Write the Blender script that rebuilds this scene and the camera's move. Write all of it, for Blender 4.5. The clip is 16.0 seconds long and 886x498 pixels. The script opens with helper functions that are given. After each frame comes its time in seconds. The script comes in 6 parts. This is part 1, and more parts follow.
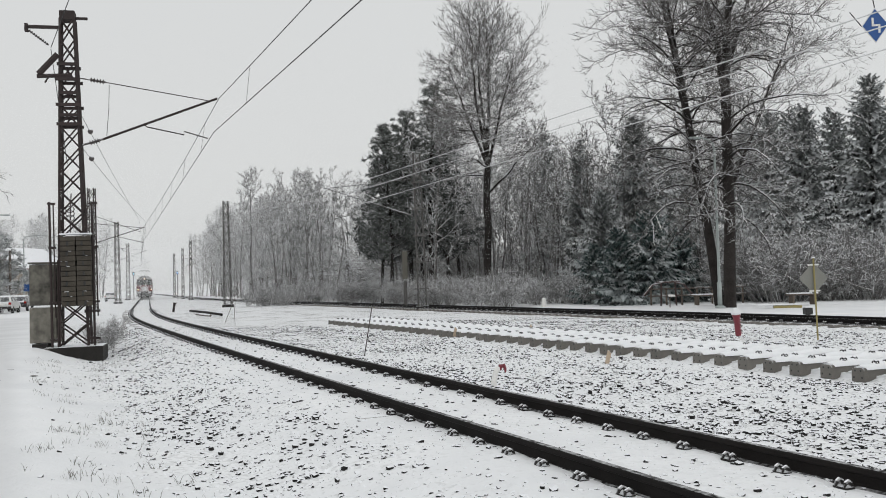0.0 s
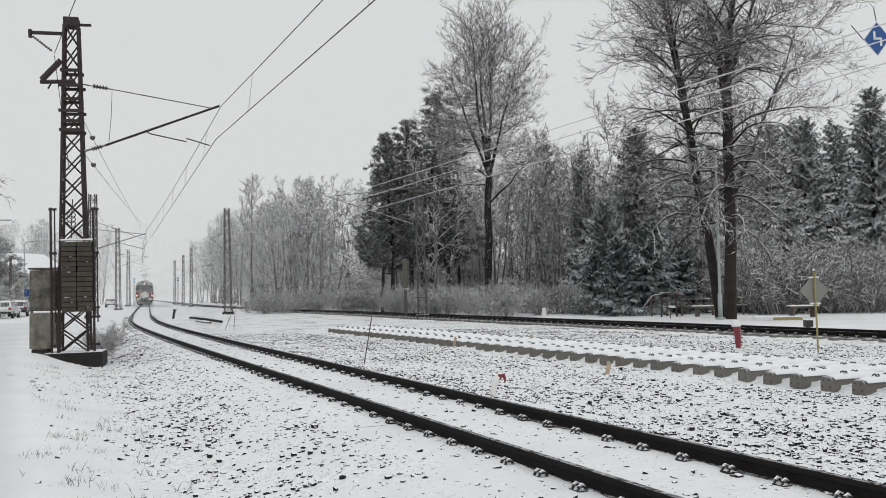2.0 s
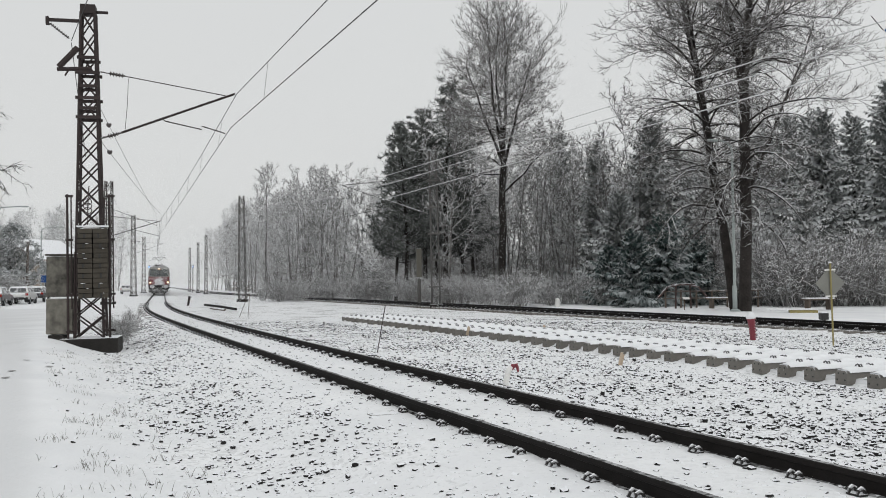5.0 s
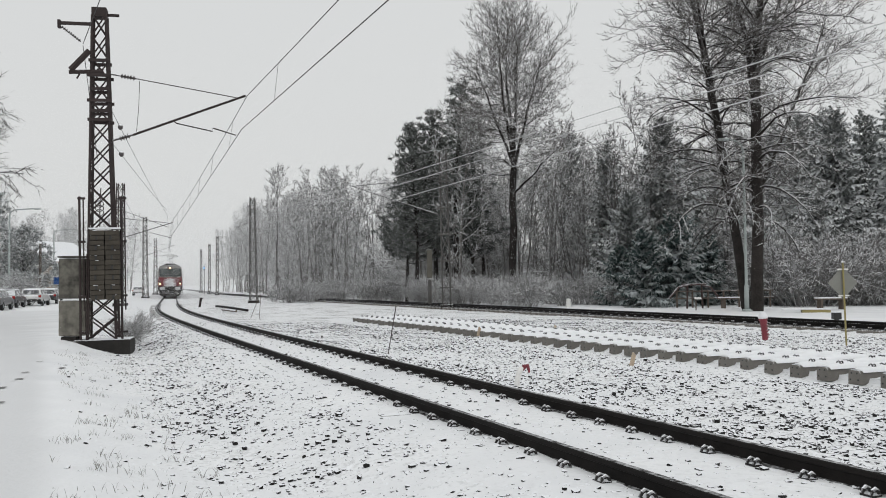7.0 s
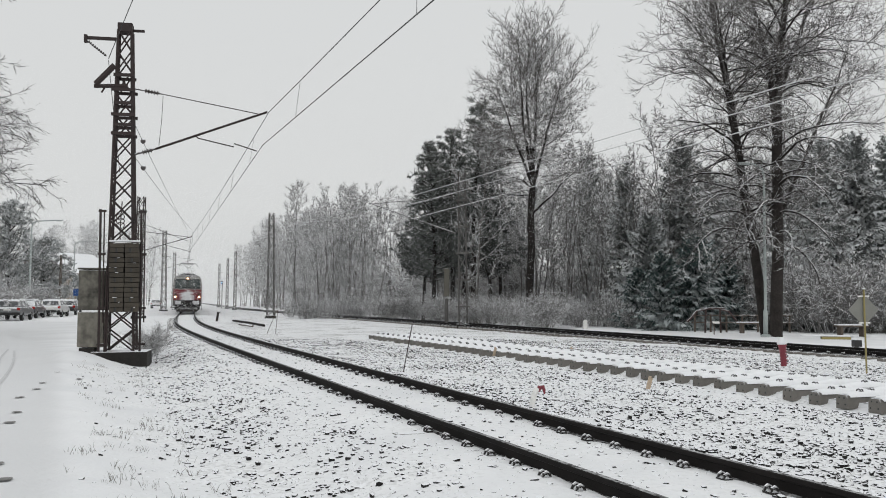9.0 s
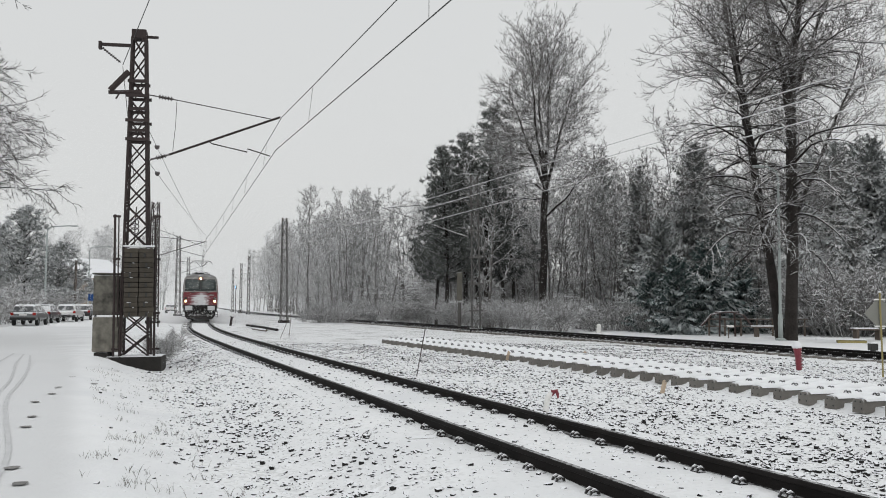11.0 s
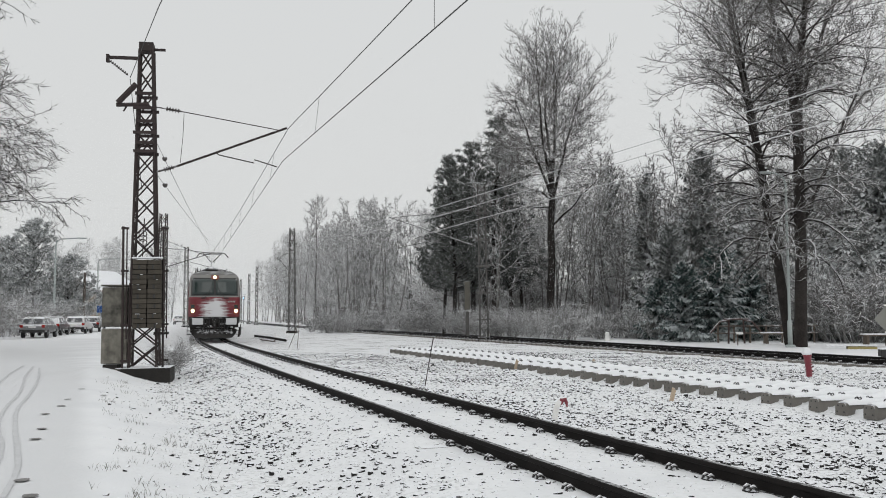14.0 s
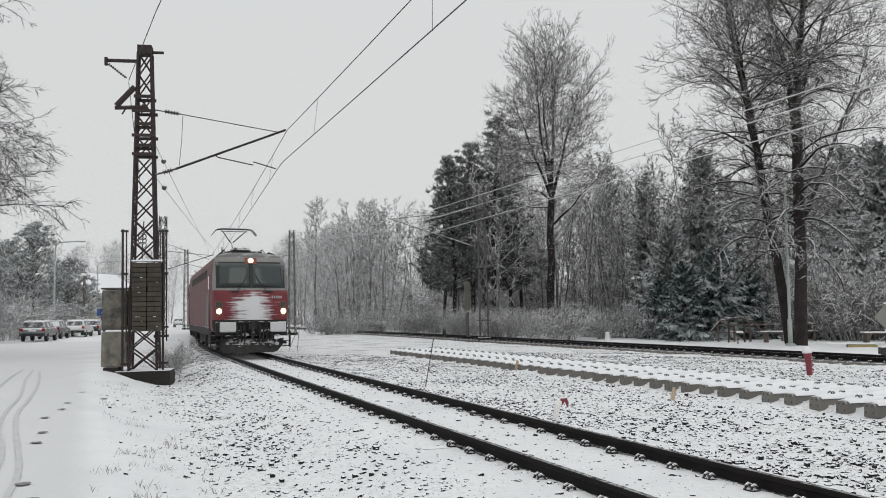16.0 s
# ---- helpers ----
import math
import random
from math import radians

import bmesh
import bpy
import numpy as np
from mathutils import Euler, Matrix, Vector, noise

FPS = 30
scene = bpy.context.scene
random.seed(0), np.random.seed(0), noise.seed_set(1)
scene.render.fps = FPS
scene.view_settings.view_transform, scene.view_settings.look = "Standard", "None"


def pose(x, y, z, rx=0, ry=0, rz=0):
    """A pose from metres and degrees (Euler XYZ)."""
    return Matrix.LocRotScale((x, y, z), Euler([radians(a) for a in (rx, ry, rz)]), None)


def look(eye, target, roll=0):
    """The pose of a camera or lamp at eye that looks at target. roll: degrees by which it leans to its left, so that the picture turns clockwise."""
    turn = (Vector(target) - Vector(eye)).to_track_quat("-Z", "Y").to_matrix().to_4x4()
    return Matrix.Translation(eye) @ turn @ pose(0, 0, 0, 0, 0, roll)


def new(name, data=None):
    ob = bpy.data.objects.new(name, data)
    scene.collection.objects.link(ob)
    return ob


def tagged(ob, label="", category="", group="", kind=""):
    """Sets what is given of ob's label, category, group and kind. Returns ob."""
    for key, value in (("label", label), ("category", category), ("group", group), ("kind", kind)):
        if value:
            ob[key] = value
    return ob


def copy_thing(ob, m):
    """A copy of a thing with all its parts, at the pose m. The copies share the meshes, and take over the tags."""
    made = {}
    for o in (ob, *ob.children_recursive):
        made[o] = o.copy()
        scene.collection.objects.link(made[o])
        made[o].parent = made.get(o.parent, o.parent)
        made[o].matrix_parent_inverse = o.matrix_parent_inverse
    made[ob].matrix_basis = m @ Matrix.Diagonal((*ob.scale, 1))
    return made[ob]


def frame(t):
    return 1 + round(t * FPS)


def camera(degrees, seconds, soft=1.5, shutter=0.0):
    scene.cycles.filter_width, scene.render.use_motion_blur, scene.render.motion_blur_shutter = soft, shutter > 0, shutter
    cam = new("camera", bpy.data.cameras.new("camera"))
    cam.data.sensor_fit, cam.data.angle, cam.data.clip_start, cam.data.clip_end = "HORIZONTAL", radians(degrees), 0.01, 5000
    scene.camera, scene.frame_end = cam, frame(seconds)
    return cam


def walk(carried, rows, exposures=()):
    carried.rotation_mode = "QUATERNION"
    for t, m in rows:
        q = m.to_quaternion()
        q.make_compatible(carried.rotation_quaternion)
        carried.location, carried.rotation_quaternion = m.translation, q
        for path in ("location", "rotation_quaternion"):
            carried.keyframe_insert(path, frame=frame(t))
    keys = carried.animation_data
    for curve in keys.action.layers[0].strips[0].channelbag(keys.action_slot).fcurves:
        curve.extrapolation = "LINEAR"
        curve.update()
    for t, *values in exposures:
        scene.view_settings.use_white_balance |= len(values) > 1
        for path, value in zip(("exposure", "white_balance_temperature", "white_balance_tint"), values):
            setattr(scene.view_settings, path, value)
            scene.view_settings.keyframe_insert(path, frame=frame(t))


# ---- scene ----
cam = camera(52.9, 16.0, soft=1.0)
EYE = (0.0, 0.0, 1.63)
# seconds, tilt, lean, turn in degrees
PATH = [
    (0, 92.18, 1.474, -3.954), (0.5, 92.268, 1.301, -3.916), (1, 92.621, 1.294, -3.721),
    (1.5, 92.871, 1.062, -3.767), (2, 92.762, 0.956, -3.932), (2.5, 92.664, 1.163, -3.925),
    (3, 92.63, 1.147, -3.869), (3.5, 92.454, 0.997, -3.57), (4, 92.337, 0.629, -3.236),
    (6.5, 91.868, 0.501, -2.774), (7, 92.145, 0.639, -2.376), (7.5, 92.391, 0.845, -2.067),
    (8, 92.388, 1.276, -1.628), (8.5, 92.812, 0.579, -1.297), (9, 93.359, -0.502, -1.305),
    (11.5, 93.637, -0.107, -0.174), (12, 93.66, 0.287, 0.023), (12.5, 93.716, 0.328, 0.126),
    (13, 93.958, 0.163, 0.169), (13.5, 94.044, 0.199, 0.13), (14, 94.205, 0.069, 0.032),
    (14.5, 94.286, 0.164, -0.032), (15, 94.28, 0.207, 0.053), (15.5, 94.129, 0.259, 0.099),
    (16, 94.26, 0.449, 0.033),
]
walk(cam, [(t, pose(*EYE, rx, ry, rz)) for t, rx, ry, rz in PATH], exposures=((0, 0.0), (16, 0.0)))

# ---- sky and light: overcast, snowing ----
world = bpy.data.worlds.new("overcast")
scene.world = world
world.use_nodes = True
wn, wl = world.node_tree.nodes, world.node_tree.links
wn.clear()
sky = wn.new("ShaderNodeTexSky")
sky.sky_type, sky.sun_disc, sky.sun_elevation, sky.sun_rotation = "NISHITA", False, radians(35), radians(200)
hsv = wn.new("ShaderNodeHueSaturation")
hsv.inputs["Saturation"].default_value = 0.08
hsv.inputs["Value"].default_value = 0.09
sep = wn.new("ShaderNodeSeparateXYZ")
tex = wn.new("ShaderNodeTexCoord")
ramp = wn.new("ShaderNodeValToRGB")
ramp.color_ramp.elements[0].position, ramp.color_ramp.elements[0].color = 0.0, (0.69, 0.7, 0.695, 1)
ramp.color_ramp.elements[1].position, ramp.color_ramp.elements[1].color = 1.0, (1.02, 1.04, 1.05, 1)
mid = ramp.color_ramp.elements.new(0.38)
mid.color = (0.7, 0.715, 0.72, 1)
mixc = wn.new("ShaderNodeMix")
mixc.data_type = "RGBA"
mixc.inputs[0].default_value = 0.93
bg, wout = wn.new("ShaderNodeBackground"), wn.new("ShaderNodeOutputWorld")
wl.new(tex.outputs["Generated"], sep.inputs[0])
wl.new(sep.outputs["Z"], ramp.inputs[0])
wl.new(sky.outputs[0], hsv.inputs["Color"])
wl.new(hsv.outputs[0], mixc.inputs[6])
wl.new(ramp.outputs[0], mixc.inputs[7])
wl.new(mixc.outputs[2], bg.inputs["Color"])
wl.new(bg.outputs[0], wout.inputs["Surface"])
sun_data = bpy.data.lights.new("sun", "SUN")
sun_data.energy, sun_data.angle, sun_data.color = 0.35, radians(40), (1.0, 0.98, 0.95)
sun = new("sun", sun_data)
sun.matrix_basis = look((20, -40, 50), (0, 30, 0))


# ---- materials ----
def material(name, base, rough=0.8, metal=0.0, vary=0.25, scale=6.0, fine=60.0, bump=0.15, snow=None, snow_noise=3.0, snow_color=(0.83, 0.84, 0.86), coat=0.0, shine=0.5):
    """A surface with two scales of variation; snow=(low, high): how far a face must look up to carry snow."""
    m = bpy.data.materials.new(name)
    m.use_nodes = True
    n, l = m.node_tree.nodes, m.node_tree.links
    p = n["Principled BSDF"]
    co = n.new("ShaderNodeTexCoord")
    big, small = n.new("ShaderNodeTexNoise"), n.new("ShaderNodeTexNoise")
    big.inputs["Scale"].default_value, small.inputs["Scale"].default_value = scale, fine
    big.inputs["Detail"].default_value = 4
    small.inputs["Detail"].default_value = 2
    for q in (big, small):
        l.new(co.outputs["Object"], q.inputs["Vector"])
    info = n.new("ShaderNodeObjectInfo")
    add = n.new("ShaderNodeMath"); add.operation = "ADD"
    l.new(big.outputs[0], add.inputs[0]); l.new(small.outputs[0], add.inputs[1])
    half = n.new("ShaderNodeMath"); half.operation = "MULTIPLY_ADD"
    half.inputs[1].default_value = 0.5
    rnd = n.new("ShaderNodeMath"); rnd.operation = "MULTIPLY_ADD"
    rnd.inputs[1].default_value, rnd.inputs[2].default_value = 0.2, -0.1
    l.new(info.outputs["Random"], rnd.inputs[0])
    l.new(add.outputs[0], half.inputs[0]); l.new(rnd.outputs[0], half.inputs[2])
    rampc = n.new("ShaderNodeValToRGB")
    e = rampc.color_ramp.elements
    e[0].position, e[1].position = 0.3, 0.7
    e[0].color = (*[max(0.0, c * (1 - vary)) for c in base], 1)
    e[1].color = (*[min(1.0, c * (1 + vary)) for c in base], 1)
    l.new(half.outputs[0], rampc.inputs[0])
    color = rampc.outputs[0]
    p.inputs["Roughness"].default_value, p.inputs["Metallic"].default_value = rough, metal
    p.inputs["Specular IOR Level"].default_value = shine
    if coat:
        p.inputs["Coat Weight"].default_value = coat
    if snow:
        g, sp = n.new("ShaderNodeNewGeometry"), n.new("ShaderNodeSeparateXYZ")
        l.new(g.outputs["Normal"], sp.inputs[0])
        sn = n.new("ShaderNodeTexNoise")
        sn.inputs["Scale"].default_value = snow_noise
        sn.inputs["Detail"].default_value = 3
        l.new(co.outputs["Object"], sn.inputs["Vector"])
        ad = n.new("ShaderNodeMath"); ad.operation = "MULTIPLY_ADD"
        ad.inputs[1].default_value = 0.9
        l.new(sn.outputs[0], ad.inputs[0]); l.new(sp.outputs["Z"], ad.inputs[2])
        mr = n.new("ShaderNodeMapRange")
        mr.inputs["From Min"].default_value, mr.inputs["From Max"].default_value = snow[0] + 0.45, snow[1] + 0.45
        l.new(ad.outputs[0], mr.inputs["Value"])
        mx = n.new("ShaderNodeMix"); mx.data_type = "RGBA"
        l.new(mr.outputs[0], mx.inputs[0]); l.new(color, mx.inputs[6])
        mx.inputs[7].default_value = (*snow_color, 1)
        color = mx.outputs[2]
        ro = n.new("ShaderNodeMapRange")
        ro.inputs["To Min"].default_value, ro.inputs["To Max"].default_value = rough, 0.75
        l.new(mr.outputs[0], ro.inputs["Value"]); l.new(ro.outputs[0], p.inputs["Roughness"])
        if metal:
            me = n.new("ShaderNodeMapRange")
            me.inputs["To Min"].default_value, me.inputs["To Max"].default_value = metal, 0.0
            l.new(mr.outputs[0], me.inputs["Value"]); l.new(me.outputs[0], p.inputs["Metallic"])
    l.new(color, p.inputs["Base Color"])
    if bump:
        b = n.new("ShaderNodeBump")
        b.inputs["Strength"].default_value, b.inputs["Distance"].default_value = bump, 0.02
        l.new(half.outputs[0], b.inputs["Height"]); l.new(b.outputs[0], p.inputs["Normal"])
    return m


def glowing(name, color, strength):
    m = bpy.data.materials.new(name)
    m.use_nodes = True
    p = m.node_tree.nodes["Principled BSDF"]
    p.inputs["Base Color"].default_value = (*color, 1)
    p.inputs["Emission Color"].default_value, p.inputs["Emission Strength"].default_value = (*color, 1), strength
    return m


def ground_material():
    """Snow with stones and grit showing through where the ballast lies (attribute 'ballast')."""
    m = bpy.data.materials.new("snowy_ground")
    m.use_nodes = True
    n, l = m.node_tree.nodes, m.node_tree.links
    p = n["Principled BSDF"]
    g = n.new("ShaderNodeNewGeometry")
    at = n.new("ShaderNodeAttribute"); at.attribute_name = "ballast"
    vor = n.new("ShaderNodeTexVoronoi"); vor.inputs["Scale"].default_value = 9.0
    n1, n2, n3 = (n.new("ShaderNodeTexNoise") for _ in range(3))
    for q, sc, de in ((n1, 14.0, 4), (n2, 0.55, 3), (n3, 70.0, 3)):
        q.inputs["Scale"].default_value, q.inputs["Detail"].default_value = sc, de
    for q in (vor, n1, n2, n3):
        l.new(g.outputs["Position"], q.inputs["Vector"])
    a = n.new("ShaderNodeMath"); a.operation = "MULTIPLY_ADD"; a.inputs[1].default_value = 0.55
    l.new(n2.outputs[0], a.inputs[0]); l.new(n1.outputs[0], a.inputs[2])
    mr = n.new("ShaderNodeMapRange")
    mr.inputs["From Min"].default_value, mr.inputs["From Max"].default_value = 0.82, 0.92
    l.new(a.outputs[0], mr.inputs["Value"])
    mu = n.new("ShaderNodeMath"); mu.operation = "MULTIPLY"
    l.new(mr.outputs[0], mu.inputs[0]); l.new(at.outputs["Fac"], mu.inputs[1])
    dirt = n.new("ShaderNodeValToRGB")
    dirt.color_ramp.elements[0].color, dirt.color_ramp.elements[1].color = (0.025, 0.025, 0.025, 1), (0.12, 0.118, 0.115, 1)
    l.new(n3.outputs[0], dirt.inputs[0])
    snowc = n.new("ShaderNodeValToRGB")
    snowc.color_ramp.elements[0].position, snowc.color_ramp.elements[1].position = 0.25, 0.75
    snowc.color_ramp.elements[0].color, snowc.color_ramp.elements[1].color = (0.74, 0.75, 0.765, 1), (0.87, 0.875, 0.88, 1)
    l.new(n2.outputs[0], snowc.inputs[0])
    pa = n.new("ShaderNodeAttribute"); pa.attribute_name = "path"
    tr = n.new("ShaderNodeMix"); tr.data_type = "RGBA"
    tr.inputs[7].default_value = (0.66, 0.665, 0.672, 1)
    l.new(pa.outputs["Fac"], tr.inputs[0]); l.new(snowc.outputs[0], tr.inputs[6])
    mx = n.new("ShaderNodeMix"); mx.data_type = "RGBA"
    l.new(mu.outputs[0], mx.inputs[0]); l.new(tr.outputs[2], mx.inputs[6]); l.new(dirt.outputs[0], mx.inputs[7])
    l.new(mx.outputs[2], p.inputs["Base Color"])
    p.inputs["Roughness"].default_value = 0.85
    h = n.new("ShaderNodeMath"); h.operation = "MULTIPLY_ADD"; h.inputs[1].default_value = 0.35
    l.new(n3.outputs[0], h.inputs[0]); l.new(n1.outputs[0], h.inputs[2])
    b = n.new("ShaderNodeBump"); b.inputs["Strength"].default_value, b.inputs["Distance"].default_value = 0.35, 0.05
    l.new(h.outputs[0], b.inputs["Height"]); l.new(b.outputs[0], p.inputs["Normal"])
    return m


def nose_material():
    """Red paint with driven snow plastered over its middle, torn into level streaks towards the sides."""
    m = material("loco_nose_red", (0.16, 0.018, 0.026), 0.45, vary=0.2, scale=1.5, fine=12, bump=0.03)
    n, l = m.node_tree.nodes, m.node_tree.links
    p = n["Principled BSDF"]
    paint = p.inputs["Base Color"].links[0].from_socket
    co, sp = n.new("ShaderNodeTexCoord"), n.new("ShaderNodeSeparateXYZ")
    l.new(co.outputs["Object"], sp.inputs[0])

    def calc(op, a, b=0.0, c=0.0):
        q = n.new("ShaderNodeMath")
        q.operation = op
        for i, v in enumerate((a, b, c)):
            if isinstance(v, float):
                q.inputs[i].default_value = v
            else:
                l.new(v, q.inputs[i])
        return q.outputs[0]
    across = calc("ABSOLUTE", sp.outputs["X"])
    below = calc("MULTIPLY", calc("MAXIMUM", calc("SUBTRACT", sp.outputs["Z"], 2.02), 0.0), 1.25)
    streak, lump = n.new("ShaderNodeTexNoise"), n.new("ShaderNodeTexNoise")
    scale = n.new("ShaderNodeMapping")
    scale.inputs["Scale"].default_value = (1.3, 1.3, 17.0)
    l.new(co.outputs["Object"], scale.inputs["Vector"])
    l.new(scale.outputs[0], streak.inputs["Vector"])
    streak.inputs["Scale"].default_value, streak.inputs["Detail"].default_value = 1.0, 4
    l.new(co.outputs["Object"], lump.inputs["Vector"])
    lump.inputs["Scale"].default_value, lump.inputs["Detail"].default_value = 3.0, 3
    v = calc("SUBTRACT", calc("MULTIPLY_ADD", across, -0.72, 0.5), below)
    v = calc("ADD", v, calc("MULTIPLY_ADD", streak.outputs[0], 1.1, -0.5))
    v = calc("ADD", v, calc("MULTIPLY_ADD", lump.outputs[0], 0.5, -0.25))
    fac = n.new("ShaderNodeMapRange")
    fac.inputs["From Min"].default_value, fac.inputs["From Max"].default_value = -0.02, 0.3
    l.new(v, fac.inputs["Value"])
    mx = n.new("ShaderNodeMix")
    mx.data_type = "RGBA"
    mx.inputs[7].default_value = (0.62, 0.62, 0.63, 1)
    l.new(fac.outputs[0], mx.inputs[0])
    l.new(paint, mx.inputs[6])
    l.new(mx.outputs[2], p.inputs["Base Color"])
    ro = n.new("ShaderNodeMapRange")
    ro.inputs["To Min"].default_value, ro.inputs["To Max"].default_value = 0.45, 0.9
    l.new(fac.outputs[0], ro.inputs["Value"])
    l.new(ro.outputs[0], p.inputs["Roughness"])
    b = n.new("ShaderNodeBump")
    b.inputs["Strength"].default_value, b.inputs["Distance"].default_value = 0.7, 0.04
    l.new(fac.outputs[0], b.inputs["Height"])
    l.new(b.outputs[0], p.inputs["Normal"])
    return m


GROUND = ground_material()
SNOW = material("fresh_snow", (0.82, 0.83, 0.845), 0.8, vary=0.05, bump=0.2, scale=4)
STONE = material("ballast_stone", (0.026, 0.025, 0.024), 0.9, vary=0.5, scale=8, fine=40, snow=(0.2, 0.45), snow_noise=7, shine=0.15)
RAIL_STEEL = material("rail_steel", (0.009, 0.0075, 0.007), 0.8, 0.0, vary=0.5, scale=3, fine=80, bump=0.2, snow=(0.86, 1.2), snow_noise=18, snow_color=(0.5, 0.505, 0.51), shine=0.2)
CLIP_STEEL = material("clip_steel", (0.018, 0.016, 0.015), 0.75, 0.1, snow=(0.3, 0.62), snow_noise=20)
CONCRETE = material("sleeper_concrete", (0.17, 0.16, 0.145), 0.9, vary=0.2, scale=5, fine=90, snow=(0.5, 0.7), snow_noise=5)
BLOCK_CONCRETE = material("block_concrete", (0.06, 0.052, 0.041), 0.92, vary=0.35, scale=4, fine=70, bump=0.5, snow=(1.2, 1.5))
CABINET_CONCRETE = material("cabinet_concrete", (0.125, 0.118, 0.1), 0.9, vary=0.85, scale=2.3, fine=5, bump=0.4, snow=(0.6, 0.8))
FOOTING = material("footing_concrete", (0.022, 0.02, 0.018), 0.95, vary=0.5, scale=3, bump=0.7, snow=(0.45, 0.7))
MAST_STEEL = material("mast_steel", (0.032, 0.022, 0.021), 0.8, 0.0, vary=0.4, scale=5, fine=60, snow=(0.62, 0.9), snow_noise=14)
# mast steel with frost; base paler than MAST_STEEL to paint in haze
FAR_STEEL = material("hazed_frosted_mast_steel", (0.1, 0.095, 0.09), 0.8, 0.0, vary=0.3, scale=3, snow=(0.25, 0.6), snow_noise=4)
WIRE = material("wire", (0.05, 0.05, 0.05), 0.6, 0.3, vary=0.2, bump=0)
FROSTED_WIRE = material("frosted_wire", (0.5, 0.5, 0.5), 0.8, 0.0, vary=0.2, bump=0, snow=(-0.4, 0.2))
INSULATOR = material("insulator", (0.07, 0.06, 0.058), 0.35, vary=0.3, snow=(0.35, 0.7), snow_noise=9)
BARK = material("bark", (0.03, 0.026, 0.024), 0.95, vary=0.6, scale=2.2, fine=14, bump=0.7, snow=(0.36, 0.6), snow_noise=2.5, snow_color=(0.7, 0.71, 0.72), shine=0.2)
TWIG = material("twig_bark", (0.115, 0.107, 0.102), 0.95, vary=0.3, scale=2, bump=0, snow=(0.02, 0.45), snow_noise=1.2, snow_color=(0.74, 0.75, 0.76))
LARCH_TWIG = material("larch_twig", (0.075, 0.068, 0.062), 0.95, vary=0.3, scale=2, bump=0, snow=(0.22, 0.6), snow_noise=1.2, snow_color=(0.72, 0.73, 0.74))
# frosted twigs; base grey raised to put the wood's haze into the colour
HAZED_FROST_TWIG = material("hazed_frosted_twig", (0.2, 0.193, 0.188), 0.95, vary=0.35, scale=0.6, bump=0, snow=(-0.1, 0.5), snow_noise=0.8, snow_color=(0.72, 0.73, 0.74))
# fir needles under snow; base lifted to a mid grey that stands for haze
NEEDLE = material("fir_needles", (0.17, 0.18, 0.173), 0.85, vary=0.4, scale=1.2, bump=0, snow=(-0.05, 0.75), snow_noise=1.6, snow_color=(0.7, 0.72, 0.73))
SPRUCE = material("blue_spruce_needles", (0.045, 0.072, 0.068), 0.85, vary=0.35, scale=1.5, bump=0, snow=(0.4, 0.95), snow_noise=2.0, snow_color=(0.68, 0.72, 0.73))
# street conifers: snowed needles on a grey lightened to imitate haze
HAZED_FROST_NEEDLE = material("hazed_frosted_needles", (0.2, 0.21, 0.205), 0.85, vary=0.3, scale=1.2, bump=0, snow=(-0.25, 0.7), snow_noise=1.6, snow_color=(0.66, 0.68, 0.69))
# pine needles, base lightened to carry some haze in the colour
PINE = material("pine_needles", (0.09, 0.098, 0.092), 0.85, vary=0.4, scale=1.2, bump=0, snow=(0.45, 1.0), snow_noise=1.2, snow_color=(0.5, 0.52, 0.52))
GRASS = material("dry_grass", (0.16, 0.152, 0.135), 0.9, vary=0.3, bump=0)
RED_PAINT = material("red_paint", (0.2, 0.028, 0.042), 0.45, vary=0.25, scale=4, snow=(0.55, 0.8), snow_noise=5)
WHITE_PAINT = material("white_paint", (0.75, 0.74, 0.72), 0.5, vary=0.1, scale=4)
YELLOW_PAINT = material("yellow_paint", (0.28, 0.235, 0.09), 0.5, vary=0.15, scale=5)
SIGN_GREY = material("sign_back_grey", (0.2, 0.2, 0.18), 0.55, vary=0.12, scale=3)
SIGN_BLUE = material("sign_blue", (0.012, 0.07, 0.25), 0.4, vary=0.08, scale=3)
GALVANISED = material("galvanised_steel", (0.32, 0.355, 0.345), 0.6, 0.1, vary=0.12, scale=3)
DARK_PLASTIC = material("dark_plastic", (0.02, 0.02, 0.02), 0.5, vary=0.2)
TIMBER = material("weathered_timber", (0.1, 0.08, 0.065), 0.9, vary=0.3, scale=3, snow=(0.5, 0.75))
CAR_SILVER = material("silver_car_paint", (0.2, 0.205, 0.21), 0.35, 0.4, vary=0.06, scale=2, coat=0.5, snow=(0.35, 0.55), snow_noise=2)
CAR_DARK = material("dark_car_paint", (0.05, 0.052, 0.06), 0.3, 0.3, vary=0.06, scale=2, coat=0.5, snow=(0.35, 0.55), snow_noise=2)
CAR_WHITE = material("white_car_paint", (0.66, 0.66, 0.65), 0.3, 0.0, vary=0.05, scale=2, coat=0.5, snow=(0.35, 0.55), snow_noise=2)
CAR_GLASS = material("car_glass", (0.05, 0.055, 0.06), 0.08, vary=0.1, bump=0, snow=(0.3, 0.6), snow_noise=2)
TAIL_RED = material("tail_lamp_red", (0.3, 0.015, 0.012), 0.25, vary=0.05, bump=0)
RUBBER = material("rubber", (0.02, 0.02, 0.02), 0.85, vary=0.2)
PLASTER = material("house_plaster", (0.3, 0.26, 0.22), 0.9, vary=0.12, scale=1)
